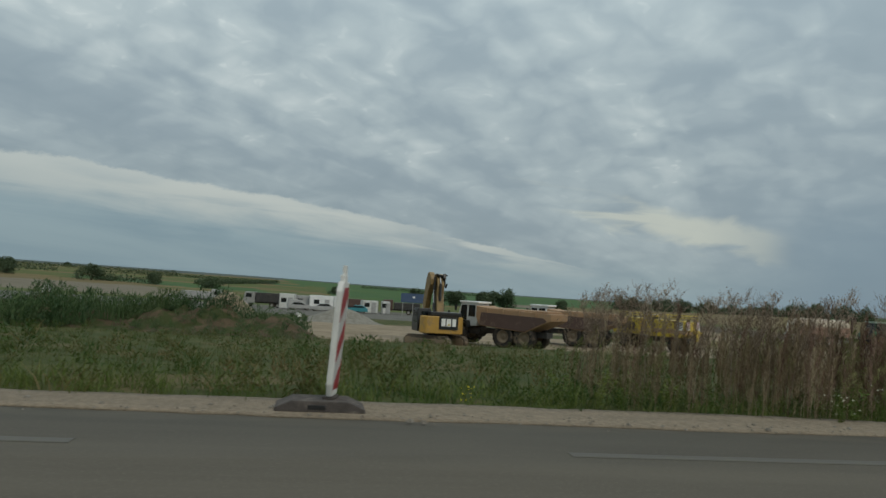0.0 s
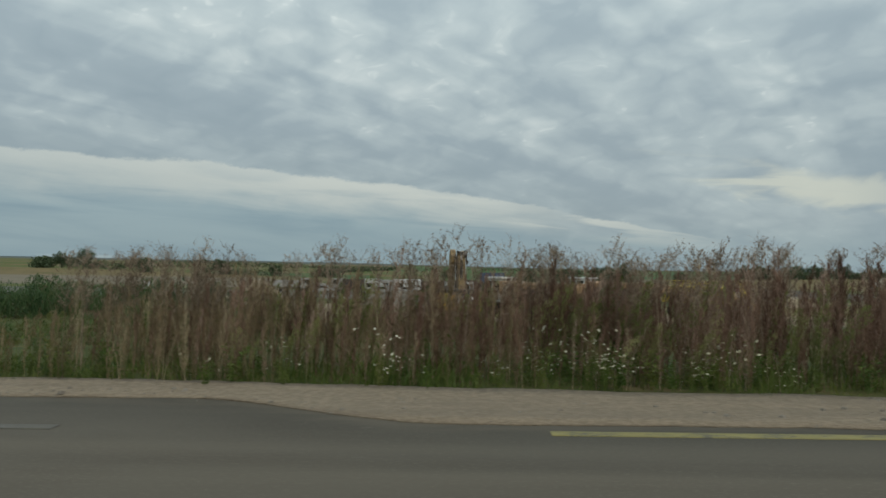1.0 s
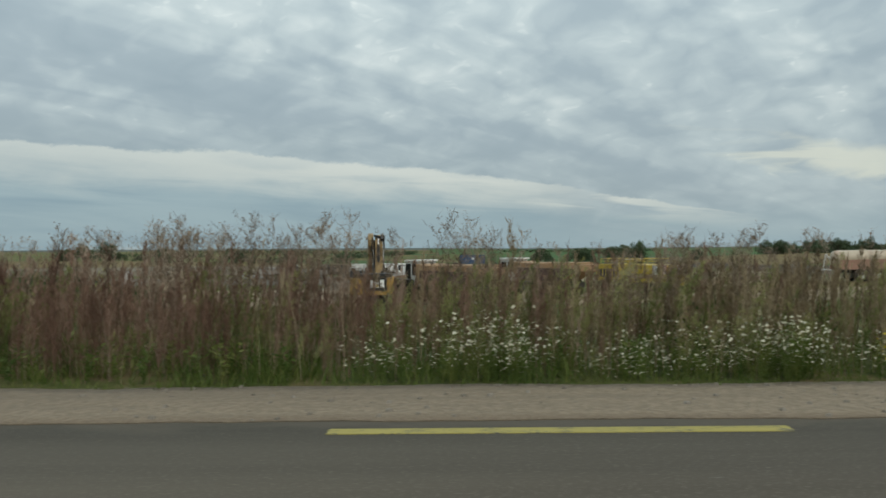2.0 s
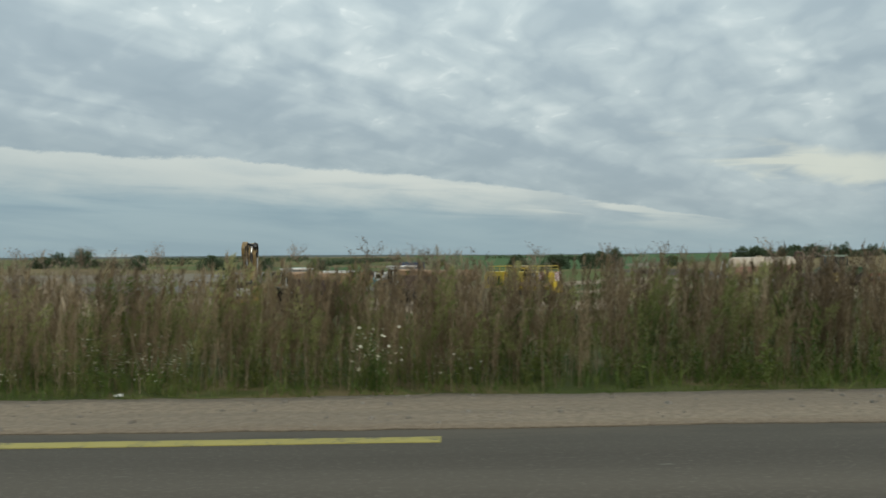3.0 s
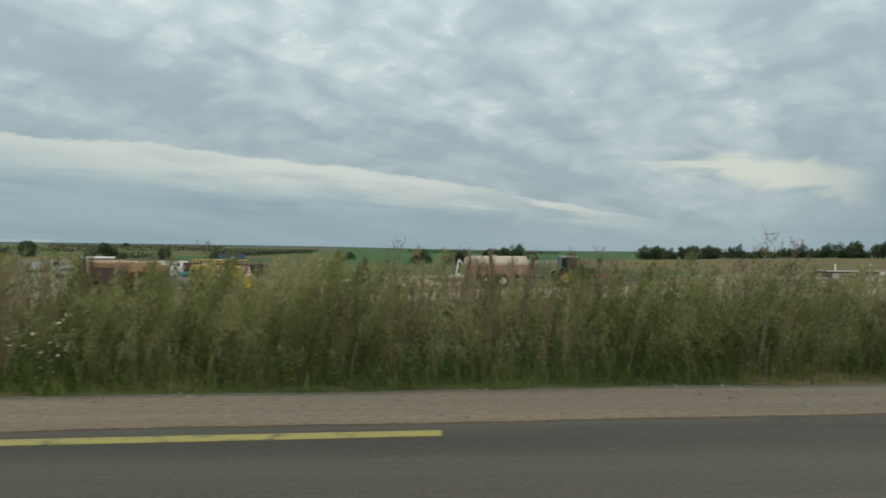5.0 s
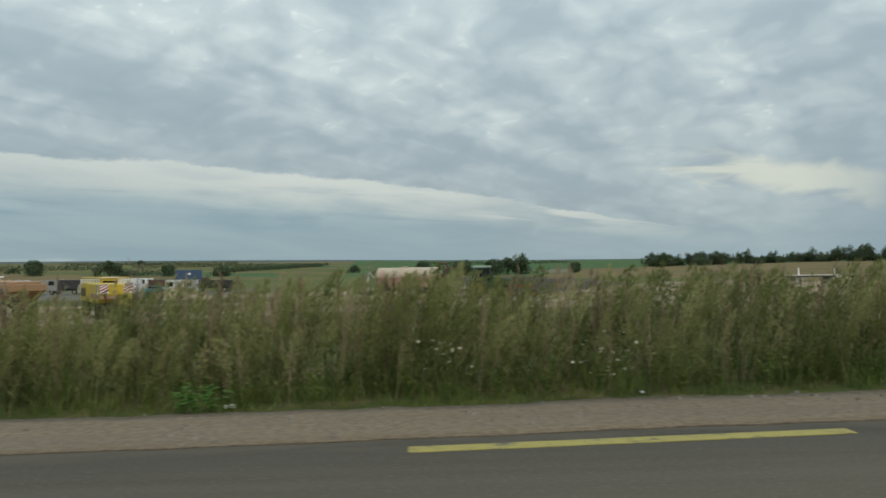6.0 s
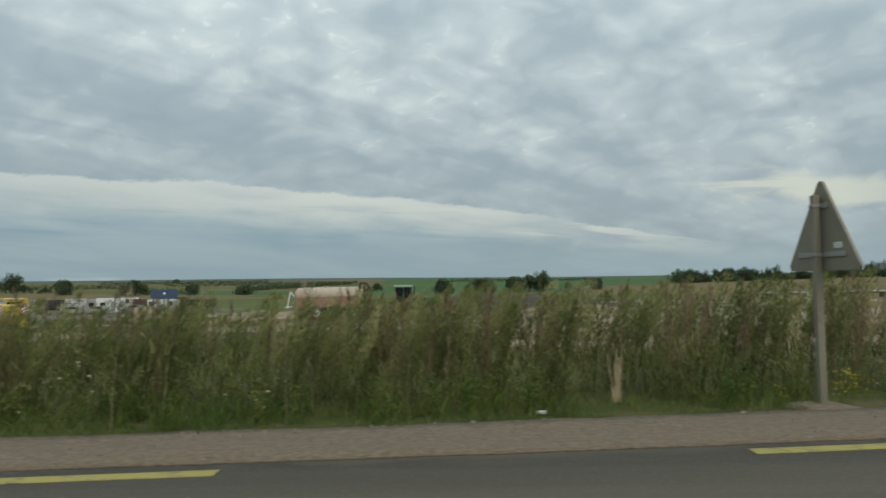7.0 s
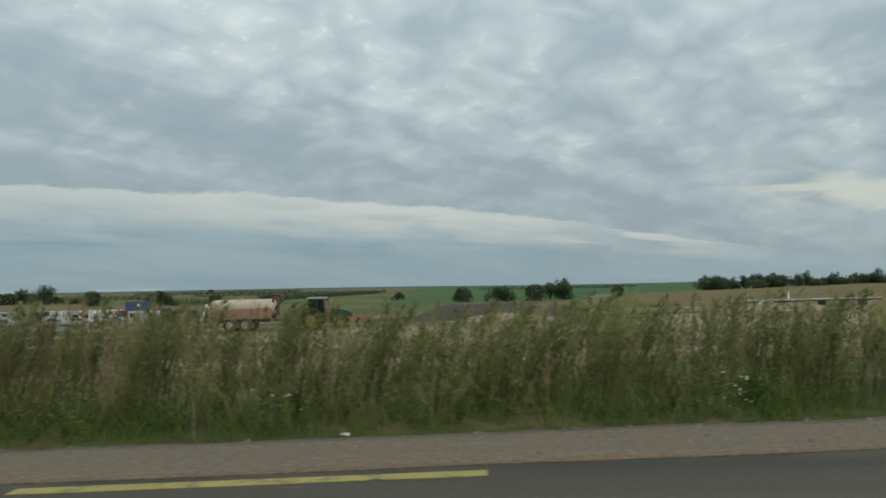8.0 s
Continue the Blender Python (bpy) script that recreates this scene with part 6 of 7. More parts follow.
def warning_sign(x, y, heading):
    """A triangular warning sign on a steel post; its face looks along local +x."""
    si = thing("warning_sign", pose(x, y, float(height(x, y)), 0, 0, heading), "triangular warning sign on a tall grey steel post", "road sign")
    bm = bmesh.new()
    box(bm, 0, 0, 0.92, 0.072, 0.05, 2.04, 0.008)
    part("post", bm, SIGN_BACK, si, "grey rectangular steel post")
    bm = bmesh.new()
    lathe(bm, [(0.01, 0.030), (0.10, 0.035), (0.20, 0.022), (0.30, 0.0)], (0, 0, 0.0), "Z", 18)
    for v in bm.verts:
        v.co.x *= 1.0 + 0.3 * noise.noise((v.co.x * 9, v.co.y * 9, 1))
        v.co.y *= 1.0 + 0.3 * noise.noise((v.co.x * 7, v.co.y * 7, 5))
    part("footing", bm, SAND, si, "low crumbled footing of sandy gravel")

    def triangle(half, low, tall, r, n=4):
        """A triangle with rounded corners, base down."""
        pts = []
        for cx, cz, start in ((-half, low, 150), (half, low, 270), (0, low + tall, 30)):
            ins = (0 - cx, low + tall / 3 - cz)
            d = math.hypot(*ins)
            ox, oz = cx + ins[0] / d * 2 * r, cz + ins[1] / d * 2 * r
            for k in range(n + 1):
                a = radians(start + 120 * k / n)
                pts.append((ox + r * math.cos(a), oz + r * math.sin(a)))
        return pts

    def plate(pts, x0, x1, bevel=0.0):
        b = bmesh.new()
        slab(b, pts, -x1, -x0, bevel)
        bmesh.ops.transform(b, matrix=Matrix.Rotation(radians(90), 4, "Z"), verts=b.verts)
        return b

    panel = part("panel", plate(triangle(0.525, 1.243, 0.875, 0.045), 0.055, 0.085, 0.008), SIGN_BACK, si, "plain grey sheet-metal back with a folded rim")
    part("red_border", plate(triangle(0.512, 1.252, 0.851, 0.04), 0.085, 0.088), RED_FILM, panel)
    part("white_field", plate(triangle(0.405, 1.312, 0.68, 0.028), 0.088, 0.091), paint("sign_white", (0.60, 0.60, 0.56), 0.4, share=0.7), panel)
    for side, bend in ((-1, 1), (1, -1)):
        b = bmesh.new()
        way = [(side * 0.075 + bend * 0.04 * math.sin(k * 1.25), 1.40 + 0.04 * k) for k in range(6)]
        for (a0, z0), (a1, z1) in zip(way, way[1:]):
            rod(b, (0.092, a0, z0), (0.092, a1, z1), 0.011, sides=6)
        part("skid_mark", b, BLACK, panel)
    b = bmesh.new()
    box(b, 0.093, 0.01, 1.67, 0.006, 0.12, 0.045, 0.002)
    box(b, 0.093, 0.01, 1.71, 0.006, 0.075, 0.045, 0.002)
    part("car_symbol", b, BLACK, panel)
    for zz, wide_ in ((1.39, 0.66), (1.84, 0.20)):
        b = bmesh.new()
        box(b, 0.05, 0, zz, 0.02, wide_, 0.045, 0.004)
        part("clamp_rail", b, GREY_STEEL, si)
        b = bmesh.new()
        box(b, 0.0, 0, zz, 0.09, 0.06, 0.03, 0.004)
        part("clamp", b, GREY_STEEL, si)
    b = bmesh.new()
    box(b, 0.054, -0.22, 1.47, 0.004, 0.11, 0.05, 0.001)
    sticker = part("sticker", b, CLEAN_WHITE, panel, "small white sticker with unreadable grey bars")
    for zz in (1.46, 1.48):
        b = bmesh.new()
        box(b, 0.0515, -0.22, zz, 0.002, 0.085, 0.008, 0)
        part("text_bar", b, SHADE_GREY, sticker)
    return si


def litter(x, away, size, turn):
    bm = bmesh.new()
    box(bm, 0, 0, 0.25, 1.0, 0.6, 0.5, 0.12)
    for v in bm.verts:
        v.co += Vector((noise.noise(v.co * 2.1), noise.noise(v.co * 2.3 + Vector((4, 0, 0))), noise.noise(v.co * 2.2 + Vector((0, 5, 0))))) * 0.22
    bmesh.ops.scale(bm, vec=(0.55 * size, 0.55 * size, 0.35 * size), verts=bm.verts)
    ob = link_mesh("litter", bm, OFF_WHITE)
    ob.matrix_basis = pose(x, float(edge(x)) + away, max(float(height(x, edge(x) + away)), 0.012 + float(lie(x))), 0, 0, turn)
    tagged(ob, "crumpled white scrap of paper on the verge", "litter", "scraps of litter along the verge")


beacon(-8.26, 5.68, -14)
warning_sign(59.89, 8.38, 9)
for spot in ((29.6, 1.50, 0.10, 20), (30.5, 1.42, 0.13, -30), (51.2, 1.55, 0.14, 10), (50.0, 1.62, 0.12, 60), (44.0, 1.7, 0.16, 15), (57.3, 1.75, 0.16, -10), (66.8, 1.55, 0.14, 5), (47.6, 1.75, 0.09, 80), (13.2, 1.6, 0.12, 35)):
    litter(*spot)
x_, y_ = np.array([30.15, 30.27, 30.36]), np.array([0.68, 0.71, 0.69])
grown("dry_tuft", *sow([tuft(26, 0.16, 1.1) for _ in range(3)], x_, edge(x_) + y_, np.array([0.10, 0.12, 0.09]), np.array([0.16, 0.15, 0.14]), np.array([0.7, 0.8, 0.75]), z=np.full(3, 0.02)), MEADOW, "small dry grass tuft growing on the sandy shoulder", "grass")
sheaf = thing("straw_sheaf", pose(58.09, 8.73, float(height(58.09, 8.73)) + 0.01), "pale bundle of dead straw stalks at the verge", "straw")
STRAW = surface("pale_straw", (0.25, 0.20, 0.115), (0.40, 0.33, 0.21), 0.1, 0.9, 0.2)
for k in range(9):
    a, r = RNG.uniform(0, 6.28), RNG.uniform(0, 0.05)
    foot = Vector((r * math.cos(a), r * math.sin(a), 0))
    bm = bmesh.new()
    rod(bm, foot, foot + Vector((0.04 + RNG.normal(0, 0.04), 0.20 + RNG.normal(0, 0.05), RNG.uniform(0.30, 0.52))), 0.008, 0.003, 6)
    part("straw", bm, STRAW, sheaf)


# ---- things on the site ------------------------------------------------------------
def heap(name, x, y, rx, ry, tall, mat, label, seed):
    bm = bmesh.new()
    n, rings = 40, 14
    grid = []
    for j in range(rings + 1):
        r = j / rings
        row = []
        for k in range(n):
            a = 2 * math.pi * k / n
            lump = 1 + 0.16 * noise.noise((math.cos(a) * 1.7, math.sin(a) * 1.7, seed))
            px_, py_ = x + rx * r * lump * math.cos(a), y + ry * r * lump * math.sin(a)
            top = tall * (0.5 + 0.5 * math.cos(math.pi * min(1, r))) ** 0.9
            top += 0.10 * tall * noise.noise((px_ * 1.1, py_ * 1.1, seed)) * (1 - r) + 0.05 * tall * noise.noise((px_ * 3, py_ * 3, seed)) * (1 - r)
            row.append(bm.verts.new((px_, py_, float(height(px_, py_)) - 0.05 + top)))
        grid.append(row)
    for j in range(rings):
        for k in range(n):
            q = (grid[j][k], grid[j][(k + 1) % n], grid[j + 1][(k + 1) % n], grid[j + 1][k])
            bm.faces.new(q).smooth = True
    bmesh.ops.remove_doubles(bm, verts=bm.verts, dist=0.001)
    return tagged(link_mesh(name, bm, mat), label, "heap", "heaps of material on the site")


HEAP_GREY = surface("grey_gravel_heap", (0.15, 0.14, 0.115), (0.235, 0.22, 0.185), 0.5, 0.95, 0.6)
HEAP_TAN = surface("tan_earth_heap", (0.19, 0.15, 0.10), (0.31, 0.25, 0.175), 0.7, 0.95, 0.6, spots=(0.12, 0.10, 0.06), spot_size=1.2, spot_share=0.57)
heap("gravel_mound", -5.6, 88.5, 5.8, 4.0, 1.75, HEAP_GREY, "long low heap of grey gravel", 1.0)
heap("earth_mound", -15.2, 56.5, 3.9, 2.8, 2.95, HEAP_TAN, "steep heap of pale brown earth", 2.0)
heap("earth_mound", -21.5, 66.0, 3.2, 2.4, 1.7, HEAP_TAN, "low heap of pale brown earth", 3.0)
heap("earth_mound", 12.5, 108.0, 6.0, 4.0, 1.8, HEAP_TAN, "wide heap of tan earth", 4.0)
heap("earth_mound", 70.0, 84.0, 8.0, 2.2, 0.9, HEAP_TAN, "long flat heap of tan soil", 5.0)
heap("earth_mound", 84.0, 66.0, 10.0, 2.0, 0.8, HEAP_TAN, "long flat heap of pale soil", 6.0)
heap("earth_mound", 105.0, 98.0, 11.0, 2.6, 1.0, HEAP_TAN, "pale bank of soil before the concrete deck", 8.0)
heap("earth_mound", 36.0, 80.0, 7.0, 2.5, 1.0, HEAP_TAN, "flat heap of pale brown soil", 7.0)


def container(x, y, heading, long_, wide_, tall, mat, label):
    co = thing("container", stand(x, y, heading), label, "container", "site containers")
    bm = bmesh.new()
    box(bm, 0, 0, tall / 2 + 0.1, long_, wide_, tall, 0.03)
    part("body", bm, mat, co)
    for side in (-1, 1):
        bm = bmesh.new()
        count = int(long_ / 0.45)
        for k in range(count):
            box(bm, -long_ / 2 + 0.3 + k * (long_ - 0.6) / (count - 1), side * (wide_ / 2 + 0.01), tall / 2 + 0.1, 0.16, 0.05, tall - 0.3, 0.01)
        part("corrugated_side", bm, mat, co)
    for end in (-1, 1):
        for side in (-1, 1):
            bm = bmesh.new()
            box(bm, end * (long_ / 2 - 0.06), side * (wide_ / 2 - 0.06), tall / 2 + 0.05, 0.14, 0.14, tall + 0.12, 0.02)
            part("corner_post", bm, SHADE_GREY, co)
    bm = bmesh.new()
    box(bm, long_ * 0.22, -(wide_ / 2 + 0.03), 1.1, 0.9, 0.03, 2.0, 0.01)
    part("door", bm, SHADE_GREY, co)
    bm = bmesh.new()
    box(bm, -long_ * 0.2, -(wide_ / 2 + 0.03), 1.6, 1.0, 0.03, 0.8, 0.01)
    part("window", bm, WINDOW_GLASS, co)
    return co


def lorry(x, y, heading, box_mat, cab_mat, label, body_tall=2.6):
    lo = thing("lorry", stand(x, y, heading), label, "lorry", "vehicles parked on the yard")
    for xx in (2.7, -1.6, -2.7):
        for side in (-1, 1):
            wheel(lo, xx, side * 0.95, 0.48, 0.3, GREY_STEEL)
    bm = bmesh.new()
    box(bm, -0.2, 0, 0.85, 7.4, 0.9, 0.25, 0.03)
    part("chassis", bm, DARK_STEEL, lo)
    bm = bmesh.new()
    box(bm, -1.2, 0, 1.0 + body_tall / 2, 5.2, 2.4, body_tall, 0.04)
    part("body", bm, box_mat, lo)
    bm = bmesh.new()
    slab(bm, [(1.6, 0.7), (3.7, 0.7), (3.75, 1.7), (3.45, 2.75), (1.6, 2.8)], -1.15, 1.15, 0.08)
    cab = part("cab", bm, cab_mat, lo)
    bm = bmesh.new()
    box(bm, 3.62, 0, 2.15, 0.04, 1.9, 0.75, 0.01, Matrix.Rotation(radians(-15), 4, "Y"))
    part("windscreen", bm, WINDOW_GLASS, cab)
    for side in (-1, 1):
        bm = bmesh.new()
        slab(bm, [(2.2, 1.75), (3.35, 1.75), (3.2, 2.5), (2.2, 2.5)], side * 1.16 - 0.01, side * 1.16 + 0.01, 0)
        part("side_window", bm, WINDOW_GLASS, cab)
    return lo


def car(x, y, heading, mat, label, van=False):
    ca = thing("van" if van else "car", stand(x, y, heading), label, "van" if van else "car", "vehicles parked on the yard")
    for xx in (1.35, -1.3):
        for side in (-1, 1):
            wheel(ca, xx, side * 0.75, 0.32, 0.2, GREY_STEEL)
    bm = bmesh.new()
    top = [(-2.1, 0.35), (2.1, 0.35), (2.15, 0.75), (1.9, 0.95), (1.2, 1.05), (0.5, 1.85), (-2.0, 1.9), (-2.15, 1.0)] if van else [(-2.1, 0.3), (2.1, 0.3), (2.15, 0.65), (1.9, 0.82), (1.0, 0.92), (0.35, 1.42), (-1.2, 1.45), (-1.9, 0.95), (-2.15, 0.85)]
    slab(bm, top, -0.85, 0.85, 0.07)
    body = part("body", bm, mat, ca)
    for side in (-1, 1):
        bm = bmesh.new()
        slab(bm, [(0.95, 1.0), (0.35, 1.36), (-1.1, 1.38), (-1.5, 1.0)], side * 0.855 - 0.008, side * 0.855 + 0.008, 0)
        part("side_window", bm, WINDOW_GLASS, body)
    return ca


container(-14.3, 142.0, -2, 2.9, 2.5, 2.7, OFF_WHITE, "small off-white site container on the yard")
container(-11.5, 144.5, 3, 2.6, 2.4, 2.5, SHADE_GREY, "pale grey site container between two white ones")
container(-7.9, 142.6, 0, 4.7, 2.5, 2.7, CLEAN_WHITE, "white site cabin beside grey containers")
container(1.2, 142.0, 5, 3.1, 2.4, 2.3, OFF_WHITE, "off-white site cabin with a dark door")
container(4.4, 142.5, 2, 1.5, 2.2, 2.3, OFF_WHITE, "narrow off-white site store")
lorry(-18.6, 142.5, 175, DARK_STEEL, GREY_STEEL, "dark flat-sided lorry with a grey cab", 1.7)
lorry(-3.4, 146.5, 170, DUSTY_BROWN, CLEAN_WHITE, "brown tipper lorry with a white cab", 1.5)
lorry(7.6, 144.5, 172, DARK_STEEL, DUSTY_BROWN, "dark tipper lorry beside the site store", 1.3)
lorry(-30.0, 143.0, 5, SHADE_GREY, SHADE_GREY, "pale grey box lorry on the yard", 1.3)
car(-11.9, 136.5, 10, SHADE_GREY, "grey-white van parked before the containers", True)
car(-7.8, 136.5, 185, SHADE_GREY, "pale dusty car beside a white van")
car(-1.4, 138.0, 175, TEAL, "small teal car beside the lorries")
car(-23.5, 139.0, 20, SHADE_GREY, "grey-white van at the yard's edge", True)
car(-34.5, 141.5, 0, SHADE_GREY, "grey-white car on the far yard")


def toilet(x, y):
    to = thing("portable_toilet", stand(x, y, 10), "white portable toilet cabin on the site", "portable toilet")
    bm = bmesh.new()
    box(bm, 0, 0, 1.05, 1.1, 1.1, 2.0, 0.05)
    part("body", bm, CLEAN_WHITE, to)
    bm = bmesh.new()
    box(bm, 0, -0.56, 1.0, 0.75, 0.03, 1.8, 0.01)
    part("door", bm, OFF_WHITE, to)
    bm = bmesh.new()
    slab(bm, [(-0.6, 2.05), (0.6, 2.05), (0.45, 2.25), (-0.45, 2.25)], -0.58, 0.58, 0.03)
    part("roof", bm, SHADE_GREY, to)


def site_board(x, y, heading):
    bo = thing("site_board", stand(x, y, heading), "large blue site board on steel posts", "billboard")
    lift_ = -1.0 - float(height(x, y))
    bm = bmesh.new()
    box(bm, 0, 0, lift_ + 0.75, 4.4, 0.08, 1.6, 0.02)
    panel = part("panel", bm, BOARD_BLUE, bo)
    bm = bmesh.new()
    box(bm, 0.1, -0.05, lift_ + 0.9, 0.42, 0.02, 0.34, 0.01)
    part("emblem", bm, CLEAN_WHITE, panel, "plain white emblem block")
    for xx in (-1.8, 0, 1.8):
        bm = bmesh.new()
        box(bm, xx, 0.09, (lift_ + 1.5) / 2, 0.1, 0.1, lift_ + 1.5, 0.01)
        part("post", bm, GREY_STEEL, bo)


def small_board(x, y):
    bo = thing("small_board", stand(x, y, 0), "small white notice board on a wooden stake", "notice board")
    bm = bmesh.new()
    box(bm, 0, 0, 0.6, 0.06, 0.06, 1.2, 0.01)
    part("stake", bm, DUSTY_BROWN, bo)
    bm = bmesh.new()
    box(bm, 0, -0.05, 1.0, 0.45, 0.03, 0.4, 0.01)
    part("panel", bm, CLEAN_WHITE, bo)


def culvert(x, y, heading):
    """A new low concrete deck with marker posts and a loose pale block."""
    cu = thing("concrete_deck", stand(x, y, heading), "long low new concrete deck with white marker posts", "culvert")
    for xx in (-9.0, -3.0, 3.0, 9.0):
        bm = bmesh.new()
        box(bm, xx, 0, 0.36, 1.2, 2.8, 0.92, 0.04)
        part("pier", bm, CONCRETE, cu, "pale concrete pier")
    bm = bmesh.new()
    box(bm, 0, 0, 0.86, 21.0, 3.1, 0.18, 0.03)
    part("deck_edge", bm, DARK_STEEL, cu, "dark deck edge")
    bm = bmesh.new()
    box(bm, 0, 0, 1.02, 21.2, 3.2, 0.14, 0.03)
    part("slab", bm, CONCRETE, cu)
    for xx in (-9.1, -3.1):
        bm = bmesh.new()
        box(bm, xx, -1.35, 1.65, 0.22, 0.16, 1.15, 0.02)
        part("marker_post", bm, CLEAN_WHITE, cu)


def block(x, y, z):
    """A pale kerb stone left lying on the soil."""
    bm = bmesh.new()
    box(bm, 0, 0, 0.2, 1.6, 0.5, 0.42, 0.05)
    ob = link_mesh("concrete_block", bm, CLEAN_WHITE)
    ob.matrix_basis = pose(x, y, z, 0, 4, 6)
    tagged(ob, "pale concrete kerb block lying on a soil bank", "concrete block")


toilet(-49.8, 121.0)
site_board(7.9, 128.0, 3)
small_board(-10.2, 70.4)
culvert(116.7, 118.2, 1)
block(103.3, 98.0, float(height(103.3, 98.0)) + 0.80)


# ---- trees -------------------------------------------------------------------------
LEAVES = leafy("tree_leaves", [(0.040, 0.060, 0.030), (0.062, 0.090, 0.044), (0.092, 0.125, 0.060)], 0.6, 0.25)
BARK = surface("bark", (0.05, 0.042, 0.032), (0.10, 0.085, 0.065), 0.4, 0.95, 0.5)


def crown_mesh(name, tall, wide_, low, leaves, lobes, rng):
    """A crown of separate leaf slivers gathered round several lobes, uneven and with gaps."""
    centres = np.stack([rng.normal(0, 0.30, lobes) * wide_, rng.normal(0, 0.30, lobes) * wide_, low + (tall - low) * rng.uniform(0.12, 0.80, lobes)], 1)
    sizes = rng.uniform(0.22, 0.36, lobes) * wide_
    pick = rng.integers(0, lobes, leaves)
    way = rng.normal(size=(leaves, 3))
    way /= np.linalg.norm(way, axis=1)[:, None]
    at = centres[pick] + way * (sizes[pick] * rng.uniform(0.35, 1.05, leaves))[:, None] * np.array([1, 1, 0.95])
    pull = 1 - 0.45 * np.clip((at[:, 2] - low) / (tall - low), 0, 1) ** 2
    at[:, 0] *= pull
    at[:, 1] *= pull
    at[:, 2] = np.where(at[:, 2] < low * 0.8, low * 0.8 + rng.uniform(0, 0.5, leaves) * (tall - low), np.minimum(at[:, 2], tall))
    a, b = rng.normal(size=(leaves, 3)), rng.normal(size=(leaves, 3))
    size = (rng.uniform(0.35, 0.8, leaves) * wide_ * 0.052)[:, None]
    points = np.stack([at - a * size * 0.6, at + a * size * 0.6, at + b * size], 1).reshape(-1, 3)
    faces = np.arange(len(points)).reshape(-1, 3)
    me = bpy.data.meshes.new(name)
    me.from_pydata(points.tolist(), [], faces.tolist())
    # top light put into the leaf colour: darker towards the crown's foot, lobes differ
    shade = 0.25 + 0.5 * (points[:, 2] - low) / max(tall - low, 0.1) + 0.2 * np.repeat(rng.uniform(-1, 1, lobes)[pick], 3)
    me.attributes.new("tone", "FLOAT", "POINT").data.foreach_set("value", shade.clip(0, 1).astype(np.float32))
    me.materials.append(LEAVES)
    return me


def tree_model(kind, tall, wide_, low, leaves, lobes, seed):
    rng = np.random.default_rng(seed)
    top = new(kind)
    bm = bmesh.new()
    rod(bm, (0, 0, -0.3), (0.1, 0, low + 0.35 * (tall - low)), 0.035 * tall, 0.016 * tall, 8)
    for k in range(5):
        a = 6.28 * k / 5 + rng.uniform(0, 1)
        z0 = low * rng.uniform(0.6, 1.0) + 0.1 * tall
        rod(bm, (0, 0, z0), (0.26 * wide_ * math.cos(a), 0.26 * wide_ * math.sin(a), z0 + 0.3 * (tall - low)), 0.014 * tall, 0.006 * tall, 6)
    part("trunk", bm, BARK, top)
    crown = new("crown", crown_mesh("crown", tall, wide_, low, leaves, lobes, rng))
    crown.parent = top
    return top


BUSH_LABEL, TREE_LABEL = "dark green rounded bush standing alone in a field", "dark green leafy tree on a field edge"
round_bush = tree_model("bush", 8.5, 11.0, 0.2, 4200, 14, 1)
wide_bush = tree_model("bush", 6.5, 17.0, 0.2, 3000, 16, 2)
broad_tree = tree_model("tree", 12.0, 12.0, 0.6, 3200, 16, 3)
tall_tree = tree_model("tree", 14.5, 9.5, 1.0, 2400, 14, 4)
slim_tree = tree_model("tree", 13.5, 7.5, 2.6, 1500, 10, 5)
for model, label, word, group in ((round_bush, BUSH_LABEL, "bush", "lone bushes in the fields"), (wide_bush, "wide dark green bush in a field", "bush", "lone bushes in the fields"), (broad_tree, TREE_LABEL, "tree", "trees in the fields"),
                                  (tall_tree, "tall dark tree of a small wood", "tree", "trees of the wood"), (slim_tree, "slim tall tree with a bare lower trunk", "tree", "trees of the wood")):
    tagged(model, label, word, group)


def plant(model, x, y, size=1.0, first=False):
    m = pose(x, y, float(height(x, y)), 0, 0, RNG.uniform(0, 360))
    ob = model if first else copy_thing(model, m)
    ob.matrix_basis = m
    ob.scale = (size, size, size * RNG.uniform(0.9, 1.1))


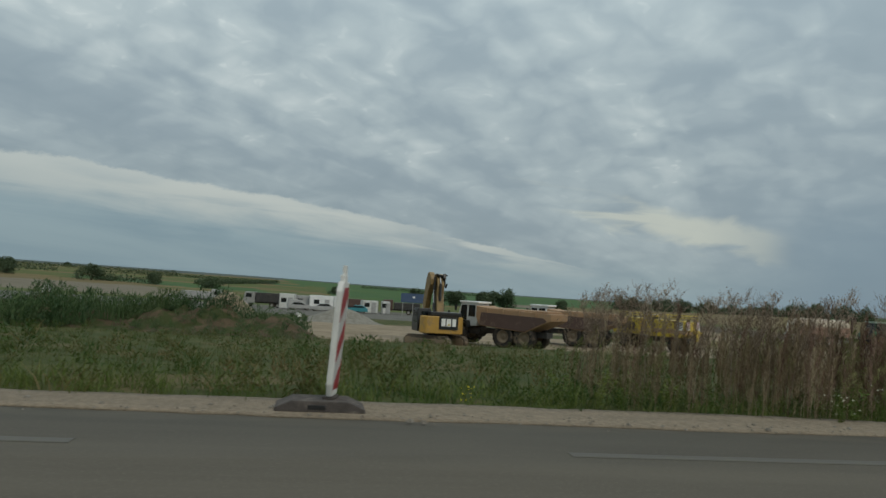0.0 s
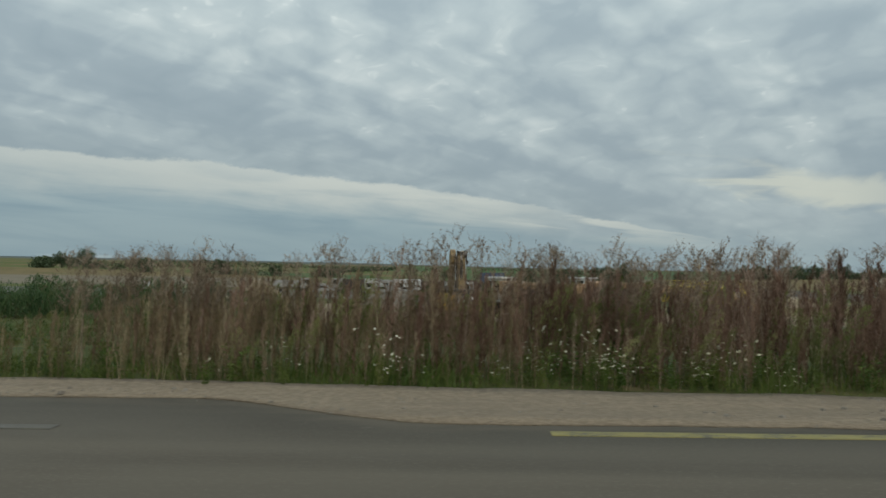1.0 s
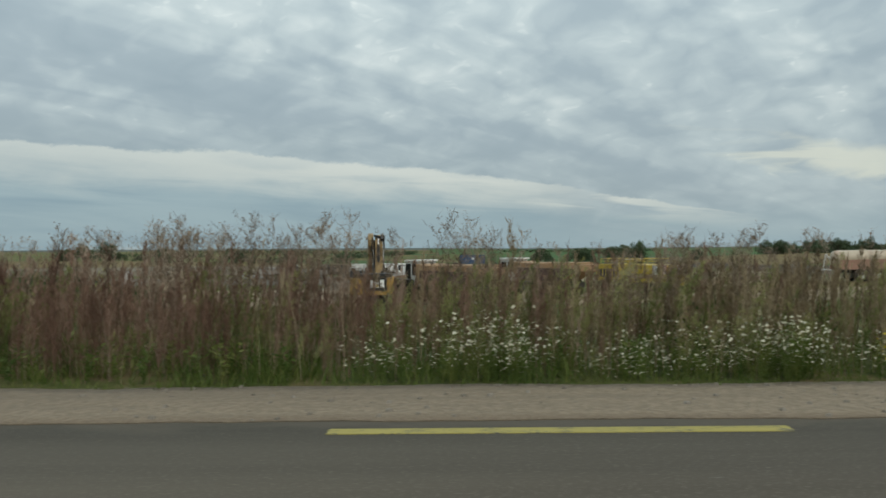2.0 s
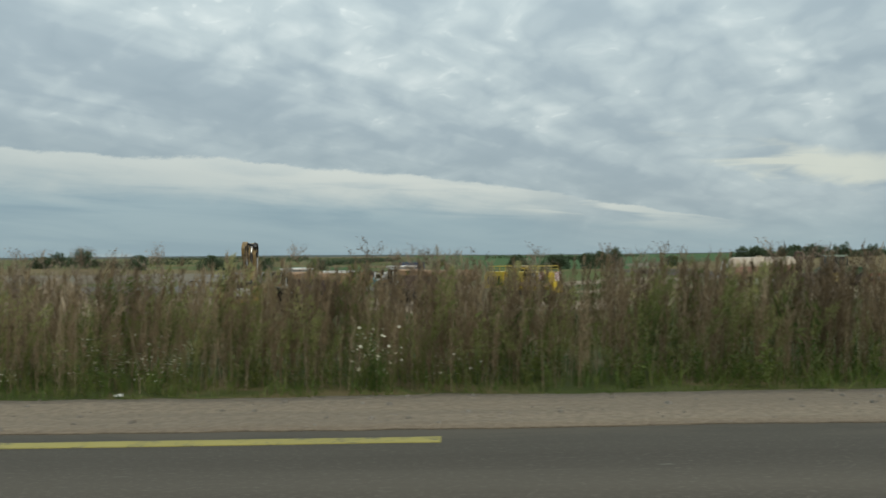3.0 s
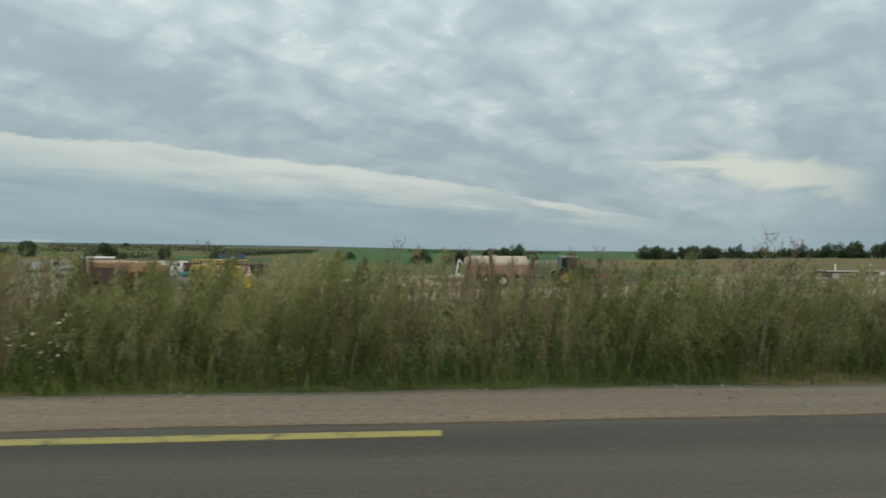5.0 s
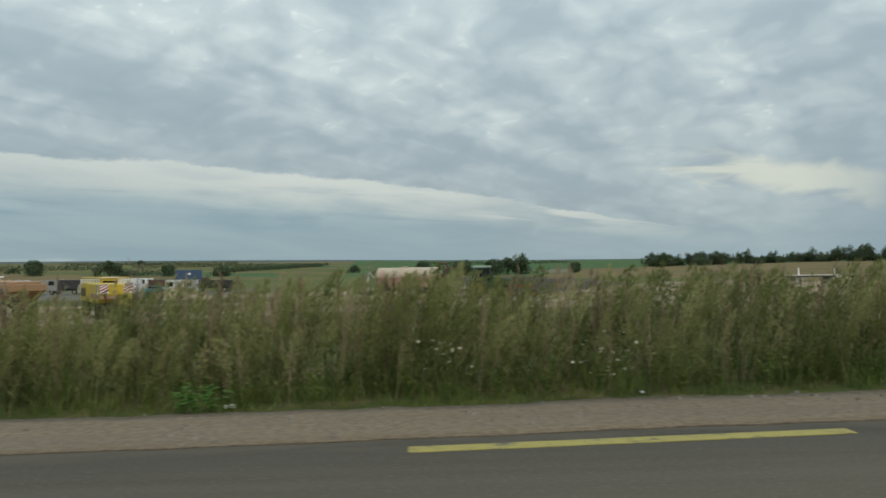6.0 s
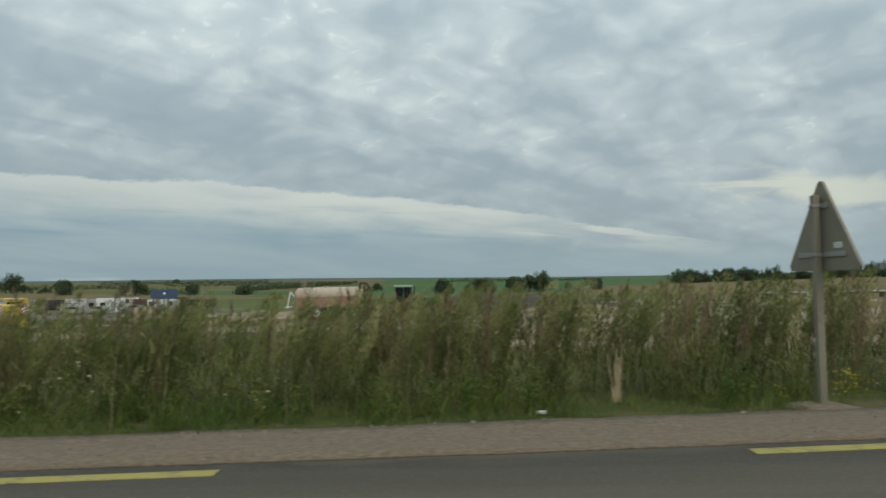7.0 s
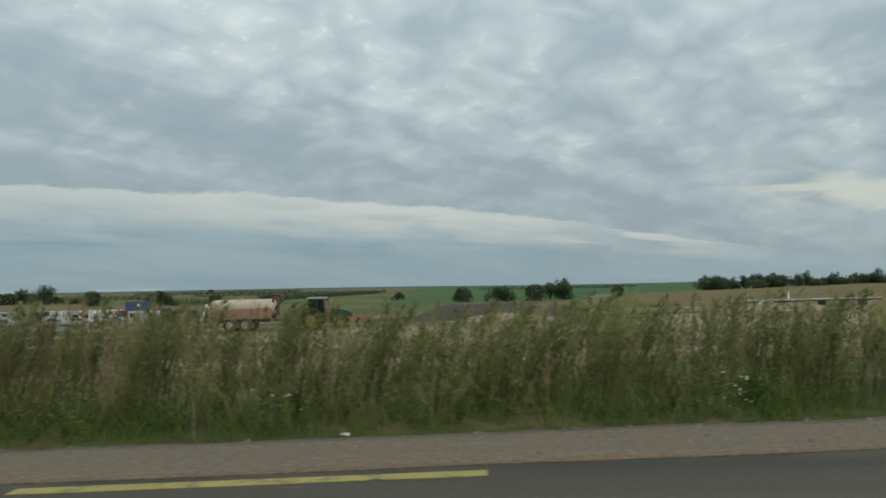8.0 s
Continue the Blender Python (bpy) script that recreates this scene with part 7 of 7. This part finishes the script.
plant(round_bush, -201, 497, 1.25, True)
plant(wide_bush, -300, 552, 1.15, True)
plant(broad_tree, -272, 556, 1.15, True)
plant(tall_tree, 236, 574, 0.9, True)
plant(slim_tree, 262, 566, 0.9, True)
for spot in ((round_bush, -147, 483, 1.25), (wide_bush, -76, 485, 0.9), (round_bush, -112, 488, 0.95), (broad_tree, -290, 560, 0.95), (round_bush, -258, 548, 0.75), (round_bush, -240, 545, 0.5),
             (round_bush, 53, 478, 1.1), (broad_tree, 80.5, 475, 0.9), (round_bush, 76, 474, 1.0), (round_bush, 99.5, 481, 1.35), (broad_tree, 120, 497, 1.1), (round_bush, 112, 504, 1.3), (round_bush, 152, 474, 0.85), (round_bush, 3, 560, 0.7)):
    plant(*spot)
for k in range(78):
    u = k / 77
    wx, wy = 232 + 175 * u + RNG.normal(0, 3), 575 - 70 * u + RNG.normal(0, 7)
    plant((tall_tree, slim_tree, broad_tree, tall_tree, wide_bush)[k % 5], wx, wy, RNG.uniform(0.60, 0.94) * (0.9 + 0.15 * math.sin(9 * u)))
for wx, wy, size in ((150, 900, 0.7), (165, 905, 0.6), (-420, 1300, 0.9), (180, 1010, 0.6)):
    plant(round_bush, wx, wy, size)


def hedge(x0, y0, x1, y1, tall):
    """A field hedge: leaf slivers heaped unevenly along a line."""
    n = int(70 * math.hypot(x1 - x0, y1 - y0) / tall) + 300
    u = RNG.uniform(0, 1, n)
    x, y = x0 + (x1 - x0) * u + RNG.normal(0, 0.3 * tall, n), y0 + (y1 - y0) * u + RNG.normal(0, 0.3 * tall, n)
    top = tall * (0.45 + 0.9 * wave(u * 40, u * 0, 1.0, x0))
    rise = RNG.uniform(0, 1, n) ** 0.7
    at = np.stack([x, y, height(x, y) + top * rise], 1)
    size = 0.11 * tall
    corners = np.stack([at + RNG.normal(0, size, (n, 3)) for _ in range(3)], 1).reshape(-1, 3)
    # the tone paints shade low in the hedge and light along its top
    ob = grown("hedge", corners, np.arange(3 * n).reshape(-1, 3), np.repeat(0.2 + 0.5 * rise, 3), LEAVES, "dark green hedge along a field's edge", "hedge")
    return ob


for line_ in ((-141, 486, -117, 488, 4.0), (-330, 640, -236, 690, 4.5), (-250, 800, -60, 960, 4.0), (-98, 560, -60, 890, 4.0), (-420, 1010, -215, 1120, 5.0), (60, 1240, 330, 1300, 5.0), (230, 578, 408, 506, 5.5)):
    hedge(*line_)
